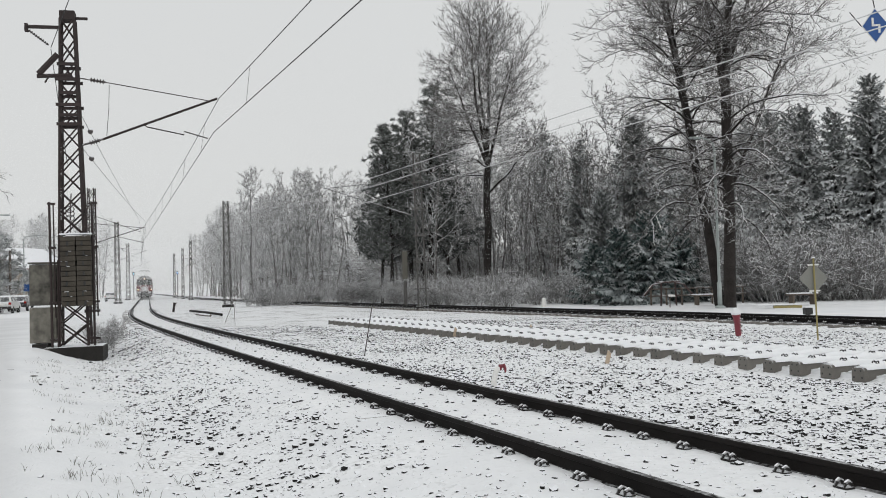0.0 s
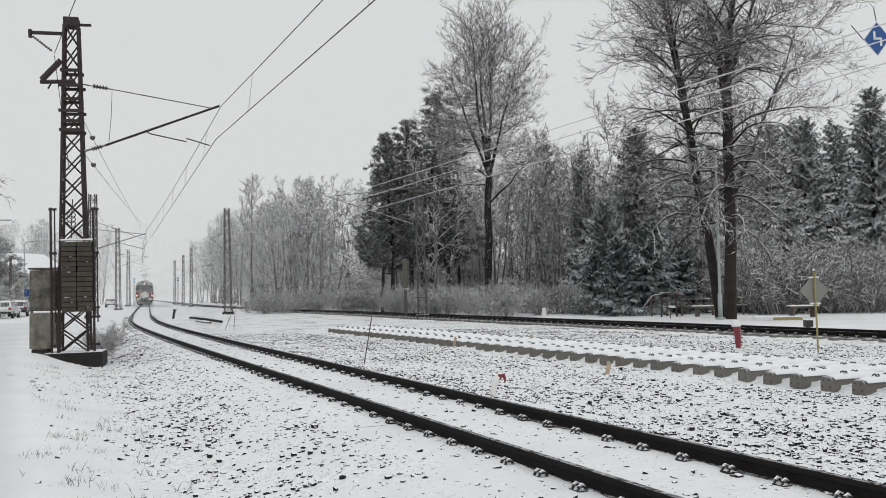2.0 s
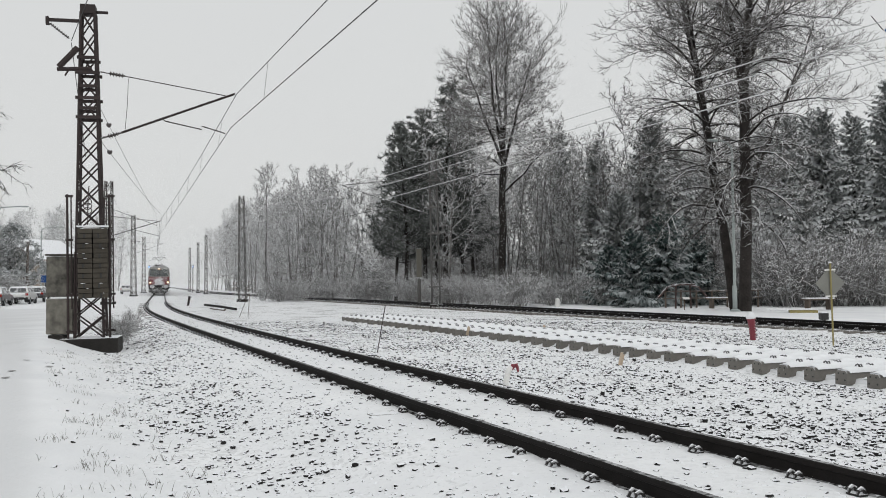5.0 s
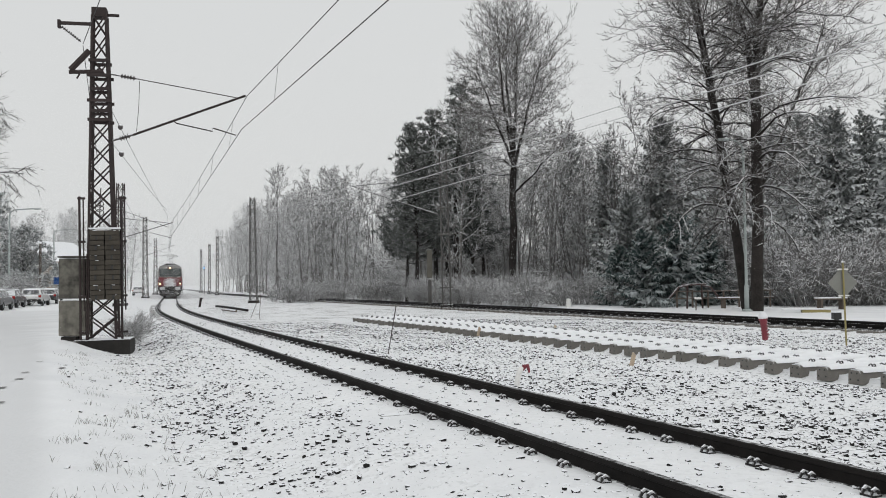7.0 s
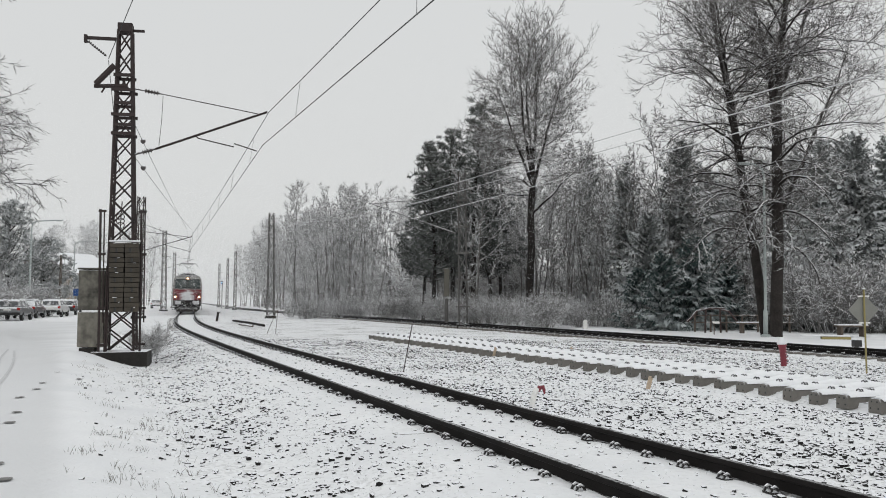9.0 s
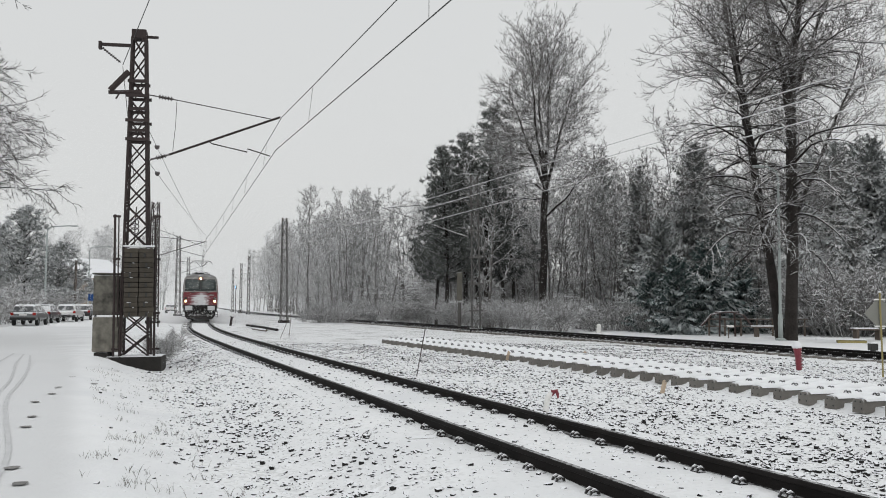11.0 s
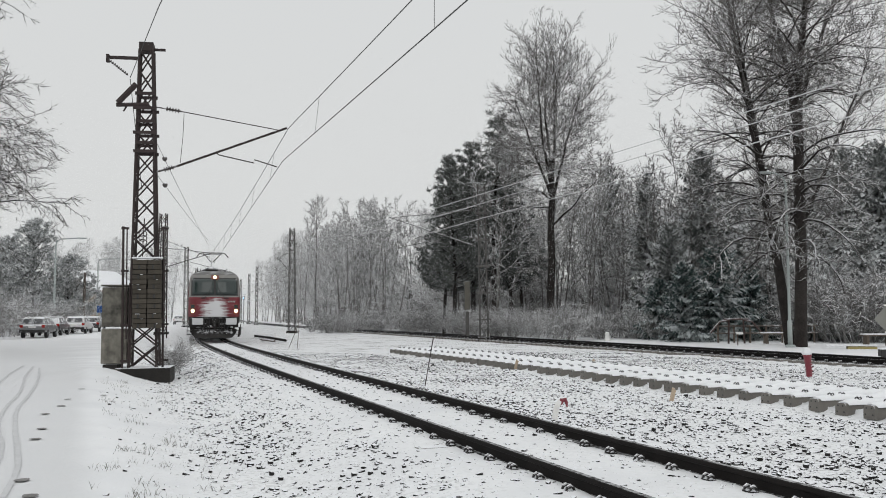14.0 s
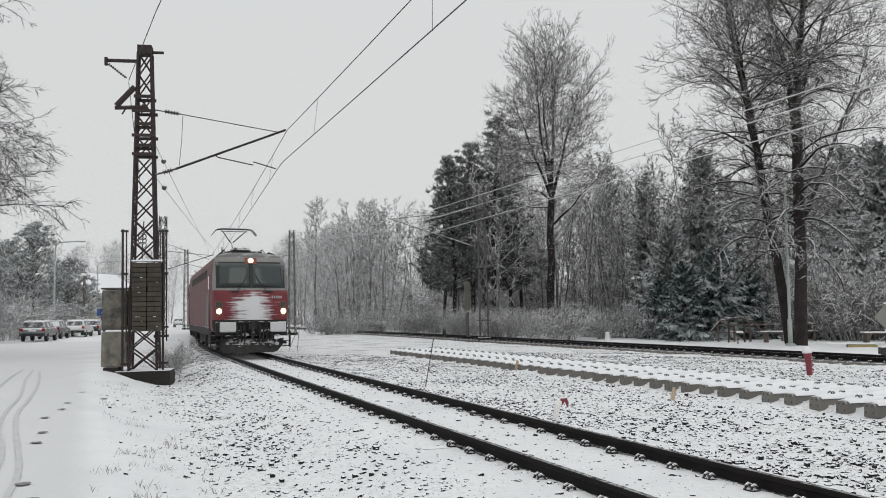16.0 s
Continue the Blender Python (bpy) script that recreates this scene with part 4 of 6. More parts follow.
def stem(seed, a, b, bend=0.03, segs=10):
    """A slightly crooked line from a to b."""
    rng = random.Random(seed)
    a, b = Vector(a), Vector(b)
    pts, o = [], Vector()
    for i in range(segs + 1):
        o += Vector((rng.gauss(0, 1), rng.gauss(0, 1), 0)) * bend * (b - a).length / segs * 2
        pts.append(a.lerp(b, i / segs) + o * min(1.0, 3 * i / segs))
    return pts


def spruce(seed, height, radius, boughs=200, sprays=24, low=0.03):
    rng = random.Random(seed)
    trunk, crown = Buf(), Buf()
    trunk.tube([(0, 0, -0.3), (0, 0, height * 0.5), (0, 0, height)], [height * 0.013, height * 0.009, 0.015], 7)
    swell = [rng.uniform(0.72, 1.2) for _ in range(9)]
    for w in range(boughs):
        t = low + (0.99 - low) * (w / boughs) ** 0.85
        z = height * t + rng.uniform(-0.25, 0.25)
        az = w * 2.399 + rng.uniform(-0.3, 0.3)
        rr = (radius * ((1 - t) ** 0.58) * swell[int((az % 6.283) * 1.4)] + 0.1) * rng.uniform(0.55, 1.2)
        el = 0.35 - 0.75 * (1 - t) + rng.uniform(-0.22, 0.22)
        d = Vector((math.cos(az) * math.cos(el), math.sin(az) * math.cos(el), math.sin(el)))
        path = twig_path(rng, Vector((0, 0, z)), d, rr, 4, 0.07, 0.05)
        crown.tube(path, [0.03, 0.024, 0.018, 0.012, 0.006], 3, cap=False)
        for s in range(sprays):
            u = 0.1 + 0.9 * (s + rng.random()) / sprays
            p, dd = on_path(path, min(0.99, u))
            side = Vector((-dd.y, dd.x, 0)).normalized() * (1 if s % 2 else -1)
            ln = (0.14 + 0.24 * rr * (1.05 - u)) * rng.uniform(0.6, 1.3)
            out = (side * rng.uniform(0.4, 1.0) + dd * 0.7 + Vector((0, 0, -0.35 + rng.uniform(-0.4, 0.3)))).normalized()
            up = out.cross(dd).normalized()
            wd = ln * rng.uniform(0.2, 0.36)
            lat = out.cross(up) * wd
            mid = p + out * ln * 0.45 + Vector((0, 0, 0.02))
            tip = p + out * ln + Vector((0, 0, -ln * rng.uniform(0.1, 0.4)))
            k = len(crown.v)
            crown.v += [tuple(p), tuple(mid + lat), tuple(tip), tuple(mid - lat)]
            crown.f += [(k, k + 1, k + 2), (k, k + 2, k + 3)]
    return trunk, crown


def pine(seed, height, radius, clear=0.35, limbs=64, clumps=8):
    rng = random.Random(seed)
    trunk, crown = Buf(), Buf()
    axis = twig_path(rng, Vector((0, 0, -0.3)), Vector((0, 0, 1)), height, 10, 0.03, 0.03)
    rad = [height * 0.012 * (1 - 0.85 * i / 10) + 0.015 for i in range(11)]
    trunk.tube(axis, rad, 8, cap=False)
    for i in range(limbs):
        t = clear + (0.97 - clear) * (i + rng.random()) / limbs
        q = (t - clear) / (1 - clear)
        p, _ = on_path(axis, t)
        az, el = i * 2.399 + rng.uniform(-0.5, 0.5), 0.1 + 0.55 * q + rng.uniform(-0.1, 0.2)
        d = Vector((math.cos(az) * math.cos(el), math.sin(az) * math.cos(el), math.sin(el)))
        ln = radius * (0.15 + 1.0 * (1 - q) ** 0.75) * rng.uniform(0.55, 1.15)
        path = twig_path(rng, p, d, ln, 5, 0.1, 0.08)
        trunk.tube(path, [0.07 * (1 - q * 0.6), 0.055, 0.04, 0.03, 0.02, 0.012], 4, cap=False)
        for k in range(max(3, int(clumps * (1.1 - q)))):
            c, dd = on_path(path, min(0.99, 0.2 + 0.79 * (k + rng.random()) / max(3, int(clumps * (1.1 - q)))))
            c = c + Vector((rng.gauss(0, 0.3), rng.gauss(0, 0.3), rng.uniform(0.0, 0.3)))
            size = rng.uniform(0.3, 0.55)
            for _ in range(38):
                v = Vector((rng.gauss(0, 1), rng.gauss(0, 1), rng.gauss(0.35, 0.8))).normalized() * size * rng.uniform(0.6, 1.15)
                a = c + Vector((rng.gauss(0, 0.5), rng.gauss(0, 0.5), rng.gauss(0, 0.25))) * size * 0.7
                w = v.cross(Vector((rng.gauss(0, 1), rng.gauss(0, 1), rng.gauss(0, 1)))).normalized() * size * 0.1
                crown.add([tuple(a - w), tuple(a + w), tuple(a + v)], [(0, 1, 2)])
    return trunk, crown


def bush(seed, height, spread, stems=26, twigs=12, twig_r=0.012):
    rng = random.Random(seed)
    b = Buf()
    for _ in range(stems):
        a, o = rng.uniform(0, 6.283), spread * 0.35 * rng.random()
        d = Vector((math.cos(a) * rng.uniform(0.1, 0.8), math.sin(a) * rng.uniform(0.1, 0.8), 1))
        path = twig_path(rng, Vector((math.cos(a) * o, math.sin(a) * o, -0.1)), d, height * rng.uniform(0.55, 1.1), 4, 0.16, -0.02)
        b.tube(path, [twig_r * 1.6, twig_r * 1.4, twig_r * 1.2, twig_r, twig_r * 0.6], 3, cap=False)
        for _ in range(twigs):
            p, dd = on_path(path, rng.uniform(0.2, 0.98))
            tw = twig_path(rng, p, side_dir(rng, dd, rng.uniform(0.4, 1.2)), height * rng.uniform(0.15, 0.4), 2, 0.22, -0.04)
            blade(b, rng, tw, twig_r)
            for _ in range(5):
                p2, d2 = on_path(tw, rng.uniform(0.2, 0.98))
                blade(b, rng, [p2, p2 + side_dir(rng, d2, 0.8) * height * rng.uniform(0.07, 0.18)], twig_r * 0.8)
    return b


def plant(name, bufs, mats, m, label, category, group=""):
    t = thing(name, m, label, category, group)
    part("trunk", bufs[0], mats[0], t, smooth=True)
    part("crown", bufs[1], mats[1], t)
    return t


def at(px, y):
    """Place across at the depth y, by its bearing from the standpoint."""
    return (px - 784) / 1576 * y


def build_trees():
    rng = random.Random(21)
    # the tall lone tree behind the second track
    fork = (0.25, 0, 10.8)
    axes = [(stem(1, (0, 0, -0.3), fork), 0.33, 0.26, 0.93)]
    for k, (x, y, z) in enumerate(((-2.5, 0.8, 18.8), (-1.3, -0.8, 22.6), (-0.2, 0.6, 23.6), (1.0, 1.0, 23.8), (2.7, -0.5, 19.6), (0.2, 2.0, 21.6))):
        axes.append((stem(10 + k, fork, (x, y, z), 0.035), 0.16, 0.02, 0.17))
    axes.append((stem(20, (0.15, 0, 8.6), (4.6, 0.6, 13.2), 0.05), 0.13, 0.02, 0.45))
    plant("tall_tree", crowned_tree(4, 25, axes, 12.5, lambda q: 1.0 + 3.9 * math.sin(math.pi * (0.35 + 0.55 * q)) ** 0.8, 175, lambda q: 0.2 + 0.75 * q, 0.25, (0.33, 0.24), 0.0125), (BARK, TWIG),
          pose(at(973, 70), 70, 0), "tall leafless tree with a narrow frosted crown", "tree")
    # two big limes by the lamp post
    axes = [(stem(2, (0, 0, -0.3), (-2.3, 0, 15.0), 0.012, 12), 0.28, 0.17, 0.3),
            (stem(3, (-2.3, 0, 15.0), (-3.6, 0.4, 24.0), 0.03), 0.17, 0.02, 0.0),
            (stem(4, (-1.75, 0, 11.2), (-3.4, -1.2, 20.5), 0.03), 0.13, 0.02, 0.1)]
    plant("lime_tree", crowned_tree(9, 24, axes, 5.0, lambda q: 3.4 + 2.2 * math.sin(math.pi * min(1, 0.25 + 0.8 * q)), 118, lambda q: 0.6 + 0.25 * q, 0.85, twig_r=0.0115), (BARK, TWIG),
          pose(at(1396, 47), 47, 0), "large leaning leafless lime tree dusted with snow", "tree")
    axes = [(stem(5, (0, 0, -0.3), (0.15, 0, 11.5), 0.01, 12), 0.33, 0.26, 0.45),
            (stem(6, (0.15, 0, 11.4), (-1.5, 0.5, 23.5), 0.03), 0.21, 0.02, 0.05),
            (stem(7, (0.15, 0, 11.4), (1.3, -0.4, 26.0), 0.025), 0.26, 0.02, 0.05),
            (stem(8, (0.3, 0, 6.4), (4.6, 0.8, 15.5), 0.03), 0.16, 0.03, 0.35),
            (stem(9, (0.5, 0, 13.2), (4.0, 1.0, 22.5), 0.03), 0.15, 0.02, 0.2)]
    plant("lime_tree", crowned_tree(18, 26, axes, 5.5, lambda q: 3.2 + 2.4 * math.sin(math.pi * min(1, 0.25 + 0.8 * q)), 168, lambda q: 0.55 + 0.3 * q, 0.85, twig_r=0.0115), (BARK, TWIG),
          pose(at(1413, 46), 46, 0), "large upright leafless lime tree dusted with snow", "tree")
    # larch over the street side
    axes = [(stem(12, (0, 0, -0.3), (0.4, 0, 22.0), 0.01, 12), 0.3, 0.03, 0.26)]
    plant("larch_tree", crowned_tree(31, 22, axes, 3.0, lambda q: 8.7 * (1 - q) ** 0.5 + 0.4, 172, lambda q: 0.16 + 0.3 * q, 0.05, (0.3, 0.22), 0.015, turn_up=-0.12), (BARK, LARCH_TWIG),
          pose(-24.6, 36, 0), "bare larch with drooping snow-dusted branches", "tree")
    plant("birch_tree", bare_tree(33, 17.5, 0.2, clear=0.2, spread=0.22, limbs=40, subs=9, twigs=9, fine=4, steep=0.9, lift=0.0, twig_r=0.014, droop=0.16), (BARK, HAZED_FROST_TWIG),
          pose(at(925, 84), 84, 0), "frosted birch with hanging twigs, paled for haze", "tree")
    # woods along the second track: a few kinds, each tree its own object
    kinds, darker = [], []
    for k, (h, stems, lab) in enumerate(((15.5, 1, "slender leafless tree, frosted and paled for haze"), (14, 3, "many-stemmed leafless tree, frosted and paled for haze"), (16, 2, "tall forked leafless tree, frosted and paled for haze"), (12, 4, "low many-stemmed leafless frosted tree, paled for haze"))):
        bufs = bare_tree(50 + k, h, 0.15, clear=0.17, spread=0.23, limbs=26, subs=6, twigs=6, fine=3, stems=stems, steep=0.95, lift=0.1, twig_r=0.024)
        t = plant("woodland_tree", bufs, (TWIG, HAZED_FROST_TWIG), pose(at(560 + 40 * k, 112), 112 + 3 * k, 0), lab, "tree", "trees of the wood")
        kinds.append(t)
        t = plant("woodland_tree", bufs, (TWIG, TWIG), pose(at(1040 + 60 * k, 80), 80 + 2 * k, 0, 0, 0, 60), "leafless tree of the wood edge dusted with snow", "tree", "trees of the wood edge")
        darker.append(t)
    for i in range(80):
        y = 84 + 140 * rng.random() ** 1.2
        x = far_x(y) + (rng.uniform(7, 14) if i % 2 else rng.uniform(12, 36))
        s = rng.uniform(0.98, 1.26) * (1 - 0.0008 * (y - 84))
        if y < 96:
            s *= 0.84
        c = copy_thing(rng.choice(kinds), pose(x, y, 0, 0, 0, rng.uniform(0, 360)))
        c.scale = (s, s, s * rng.uniform(0.92, 1.1))
    for i in range(16):
        # the far end of the wood, where the line leaves the view
        y = 150 + 90 * i / 15
        copy_thing(rng.choice(kinds), pose(far_x(y) + rng.uniform(6, 11), y, 0, 0, 0, rng.uniform(0, 360)))
    for i in range(66):
        # the wood behind the lone tree and the limes
        y = rng.uniform(68, 112)
        x = at(860 + 900 * (i + rng.random()) / 66, y)
        s = rng.uniform(0.78, 1.08)
        copy_thing(rng.choice(darker if i % 3 == 0 else kinds), pose(x, y, 0, 0, 0, rng.uniform(0, 360))).scale = (s, s, s)
    for i in range(34):
        # the dim wood beyond the street
        y = rng.uniform(200, 250)
        s = rng.uniform(0.9, 1.2)
        copy_thing(rng.choice(kinds), pose(at(110 + 215 * i / 33, y) - rng.uniform(0, 8), y, 0, 0, 0, rng.uniform(0, 360))).scale = (s, s, s)
    # pines
    for k, (px, y, h, r) in enumerate(((872, 78, 19.4, 4.2), (838, 80, 18.0, 4.0), (802, 77, 15.4, 3.6), (858, 84, 15.5, 4.2), (785, 80, 13.2, 3.2), (905, 82, 14.5, 3.6))):
        plant("pine_tree", pine(70 + k, h, r, clear=0.27), (BARK, PINE), pose(at(px, y), y, 0), "dark pine with dense needle clumps", "tree", "pines")
    # firs and spruces
    for k, (px, y, h, r, m) in enumerate((
            (1080, 96, 17.9, 4.2, NEEDLE), (1146, 76, 13.6, 3.2, NEEDLE), (1245, 68, 14.4, 4.4, NEEDLE), (1500, 66, 14.2, 4.6, NEEDLE),
            (1562, 62, 13.8, 4.6, NEEDLE), (1690, 62, 16.0, 5.0, NEEDLE), (1620, 70, 15.0, 4.6, NEEDLE),
            (1455, 76, 15.0, 4.8, NEEDLE), (1535, 78, 16.5, 5.0, NEEDLE), (1340, 78, 12.0, 4.6, NEEDLE), (1290, 74, 13.0, 4.4, NEEDLE),
            (1530, 58, 7.5, 3.0, NEEDLE), (1185, 64, 8.0, 3.2, NEEDLE),
            (1212, 56, 4.6, 2.4, SPRUCE), (1270, 57, 6.0, 2.9, SPRUCE), (1322, 59, 4.8, 2.4, SPRUCE), (1168, 60, 3.8, 2.0, SPRUCE),
            (62, 90, 11.0, 5.6, HAZED_FROST_NEEDLE), (-30, 84, 10.0, 5.0, HAZED_FROST_NEEDLE), (118, 100, 8.0, 4.8, HAZED_FROST_NEEDLE), (15, 94, 9.6, 4.8, HAZED_FROST_NEEDLE))):
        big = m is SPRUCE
        lab = "young blue-green spruce laden with snow" if big else "broad frosted conifer beside the street, paled for haze" if px < 200 else "dark fir dusted with snow"
        shape = pine(90 + k, h, r, clear=0.12, limbs=90, clumps=9) if px < 200 else spruce(90 + k, h, r, boughs=190 if big else 330, sprays=34 if big else 26)
        plant("spruce_tree" if big else "fir_tree", shape, (BARK, m), pose(at(px, y), y, 0, 0, 0, 50 * k), lab, "tree", "conifers")
    # undergrowth
    shrubs = []
    for k in range(3):
        t = thing("shrub", pose(at(1500 + 40 * k, 54), 54, 0), "leafless shrub covered with frost, paled for haze", "shrub", "undergrowth")
        part("branchwork", bush(120 + k, 3.0, 3.0, 34, 14, 0.016), HAZED_FROST_TWIG, t)
        shrubs.append(t)
    for i in range(70):
        if i < 46:
            px = 560 + 640 * i / 45 + rng.uniform(-12, 12)
            y = rng.uniform(78, 88) if px < 800 else rng.uniform(66, 74) if px < 950 else rng.uniform(58, 68)
            s = rng.uniform(0.45, 0.9)
        else:
            px = 1420 + 300 * (i - 46) / 23
            y = rng.uniform(53, 60)
            s = rng.uniform(0.9, 1.6)
        copy_thing(shrubs[i % 3], pose(at(px, y), y, 0, 0, 0, rng.uniform(0, 360))).scale = (s, s, s)
    for i in range(26):
        # thicket that closes the foot of the wood
        y = 92 + 100 * i / 25
        s = rng.uniform(1.5, 2.3)
        copy_thing(shrubs[i % 3], pose(far_x(y) + rng.uniform(15, 26), y, 0, 0, 0, rng.uniform(0, 360))).scale = (s * 1.5, s * 1.5, s)
    for px, y, s in ((10, 66, 1.0), (40, 70, 1.1), (90, 78, 1.1), (120, 80, 0.9), (-30, 60, 1.2), (300, 27.5, 0.3), (306, 29, 0.28), (310, 26.5, 0.2)):
        copy_thing(shrubs[0], pose(at(px, y), y, -0.05, 0, 0, px)).scale = (s, s, s)


# ---- the train ----
LOCO_LENGTH = 19.0


def front_y(x, z):
    """How far forward the cab front stands at a place x across and z above the rail."""
    zs = (0.9, 1.1, 1.8, 2.3, 2.42, 3.52, 3.68, 3.8, 3.9, 3.95)
    ys = (0.0, 0.02, 0.0, -0.03, -0.1, -0.58, -0.72, -0.95, -1.45, -2.1)
    fy = float(np.interp(z, zs, ys))
    hw = half_width(z)
    u = min(1.0, abs(x) / hw)
    return fy - 0.75 * (1 - (1 - u ** 3.0) ** (1 / 3.0))


def half_width(z):
    return float(np.interp(z, (0.9, 1.1, 1.8, 2.4, 3.0, 3.45, 3.62, 3.76, 3.88, 3.95), (1.34, 1.39, 1.42, 1.42, 1.41, 1.37, 1.31, 1.2, 1.0, 0.82)))


def patch(x0, x1, z0, z1, nx, nz, out, rag=None):
    """A sheet that follows the cab front, standing out from it."""
    b = Buf()
    for j in range(nz + 1):
        for i in range(nx + 1):
            z = z0 + (z1 - z0) * j / nz
            a, c = x0, x1
            if rag:
                a, c = rag(j / nz, a, c)
            x = a + (c - a) * i / nx
            b.v.append((x, front_y(x, z) + out, z))
    b.f = [(j * (nx + 1) + i, (j + 1) * (nx + 1) + i, (j + 1) * (nx + 1) + i + 1, j * (nx + 1) + i + 1)[::-1] for j in range(nz) for i in range(nx)]
    return b


def solid(b, depth=0.03):
    """Thickness for a sheet on the cab front."""
    n = len(b.v)
    back = [(x, y - depth, z) for x, y, z in b.v]
    edges = {}
    for f in b.f:
        for p, q in zip(f, f[1:] + f[:1]):
            edges[(p, q)] = 1
    fs = [tuple(i + n for i in f[::-1]) for f in b.f]
    for p, q in list(edges):
        if (q, p) not in edges:
            fs.append((q, p, p + n, q + n))
    b.v += back
    b.f += fs
    return b


def wheel_set(parent, y, mat, tread):
    for s in (-1, 1):
        b = Buf()
        b.lathe([(0.25, -0.07), (0.55, -0.07), (0.6, -0.045), (0.6, 0.05), (0.57, 0.065), (0.3, 0.06)], 20, Matrix.Translation((s * 0.74, y, 0.6)) @ Matrix.Rotation(math.pi / 2 * -s, 4, "Y"))
        part("wheel", b, mat, parent)
    b = Buf()
    b.tube([(-0.7, y, 0.6), (0.7, y, 0.6)], 0.09, 8)
    part("axle", b, mat, parent)


def bogie(parent, y, mat):
    b = Buf()
    for s in (-1, 1):
        b.box((s * 1.08, y, 0.72), (0.16, 3.6, 0.26))
        b.box((s * 1.12, y, 0.5), (0.2, 1.0, 0.36))
        for q in (-1.3, 1.3):
            b.box((s * 1.14, y + q, 0.6), (0.28, 0.42, 0.42))
            b.tube([(s * 1.2, y + q * 0.7, 0.62), (s * 1.2, y + q * 0.7, 1.0)], 0.1, 8)
    b.box((0, y, 0.72), (2.1, 0.5, 0.25))
    part("bogie_frame", b, mat, parent, bevel=0.02)
    for q in (-1.3, 1.3):
        wheel_set(parent, y + q, mat, None)


def build_loco():
    red = material("loco_red", (0.14, 0.02, 0.027), 0.5, vary=0.18, scale=1.5, fine=12, bump=0.03, snow=(0.14, 0.5), snow_noise=2.4, snow_color=(0.6, 0.6, 0.61))
    side_red = material("loco_side_red_dusty", (0.12, 0.046, 0.05), 0.65, vary=0.35, scale=0.9, fine=9, bump=0.03, snow=(0.7, 1.0), snow_noise=2)
    grey = material("loco_grey", (0.2, 0.195, 0.185), 0.5, vary=0.2, scale=1.5, bump=0.03, snow=(1.0, 1.3), snow_noise=2)
    roof_grey = material("loco_roof_grey", (0.11, 0.108, 0.105), 0.65, vary=0.25, scale=1.5, bump=0.05, snow=(0.95, 1.3), snow_noise=2)
    dark = material("underframe_grime", (0.022, 0.02, 0.019), 0.85, vary=0.4, scale=4, snow=(0.5, 0.8), snow_noise=7)
    glass = material("windscreen_glass", (0.03, 0.042, 0.04), 0.06, vary=0.1, bump=0)
    black = material("black_rubber_trim", (0.015, 0.015, 0.015), 0.6, vary=0.1)
    rubber_snow = material("driven_snow", (0.54, 0.545, 0.555), 0.85, vary=0.08, scale=3, bump=0.4)
    glow = glowing("headlight_glow", (1.0, 0.76, 0.44), 3.0)
    lens = material("headlight_surround", (0.16, 0.045, 0.03), 0.4, vary=0.2)
    t = thing("locomotive", pose(near_x(170), 170, RAIL_TOP), "red and grey electric locomotive with snow-plastered front, headlights on", "locomotive")
    zs = [0.9, 1.0, 1.1, 1.32, 1.5, 1.8, 2.1, 2.33, 2.42, 2.7, 3.0, 3.25, 3.45, 3.55, 3.62, 3.68, 3.76, 3.82, 3.88, 3.95]
    nf = 16
    L = LOCO_LENGTH

    def ring(z):
        hw = half_width(z)
        us = [math.sin(math.pi / 2 * (k / nf)) for k in range(nf + 1)]
        fr = [(hw * u, front_y(hw * u, z)) for u in us]
        pts = [(x, y) for x, y in fr]
        sides = [(hw, -1.6 - (L - 3.2) * k / 5) for k in range(6)]
        rear = [(x, -L - y) for x, y in fr[::-1]]
        half = pts + sides + rear
        return half + [(-x, y) for x, y in half[::-1][1:-1]]
    rings = [ring(z) for z in zs]
    n = len(rings[0])
    bufs = {k: Buf() for k in ("body_shell", "cab_front_skirt", "rear_front_skirt", "cab_front_lower", "cab_front_upper", "rear_front_lower", "rear_front_upper", "roof")}
    for b in bufs.values():
        b.v = [(x, y, z) for z, r in zip(zs, rings) for x, y in r]
    for j in range(len(zs) - 1):
        for i in range(n):
            f = (j * n + i, j * n + (i + 1) % n, (j + 1) * n + (i + 1) % n, (j + 1) * n + i)[::-1]
            zc = (zs[j] + zs[j + 1]) / 2
            yc = rings[j][i][1] * 0.5 + rings[j][(i + 1) % n][1] * 0.5
            hw = half_width(zc)
            xc = abs(rings[j][i][0] + rings[j][(i + 1) % n][0]) / 2
            if zc > 3.66:
                bufs["roof"].f.append(f)
            elif (yc > -1.5 or yc < 1.5 - L) and xc < hw * 0.985:
                bufs[("cab_front_" if yc > -L / 2 else "rear_front_") + ("skirt" if zc < 1.3 else "lower" if zc < 2.38 else "upper")].f.append(f)
            else:
                bufs["body_shell"].f.append(f)
    bufs["roof"].f.append(tuple(range((len(zs) - 1) * n, len(zs) * n))[::-1])
    bufs["body_shell"].f.append(tuple(range(n)))
    for k, m in (("body_shell", side_red), ("cab_front_lower", nose_material()), ("cab_front_upper", grey), ("rear_front_lower", red), ("rear_front_upper", grey), ("cab_front_skirt", dark), ("rear_front_skirt", dark), ("roof", roof_grey)):
        b = bufs[k]
        used = sorted({i for f in b.f for i in f})
        idx = {o: i for i, o in enumerate(used)}
        b.v, b.f = [b.v[i] for i in used], [tuple(idx[i] for i in f) for f in b.f]
        part(k, b, m, t, smooth=False)
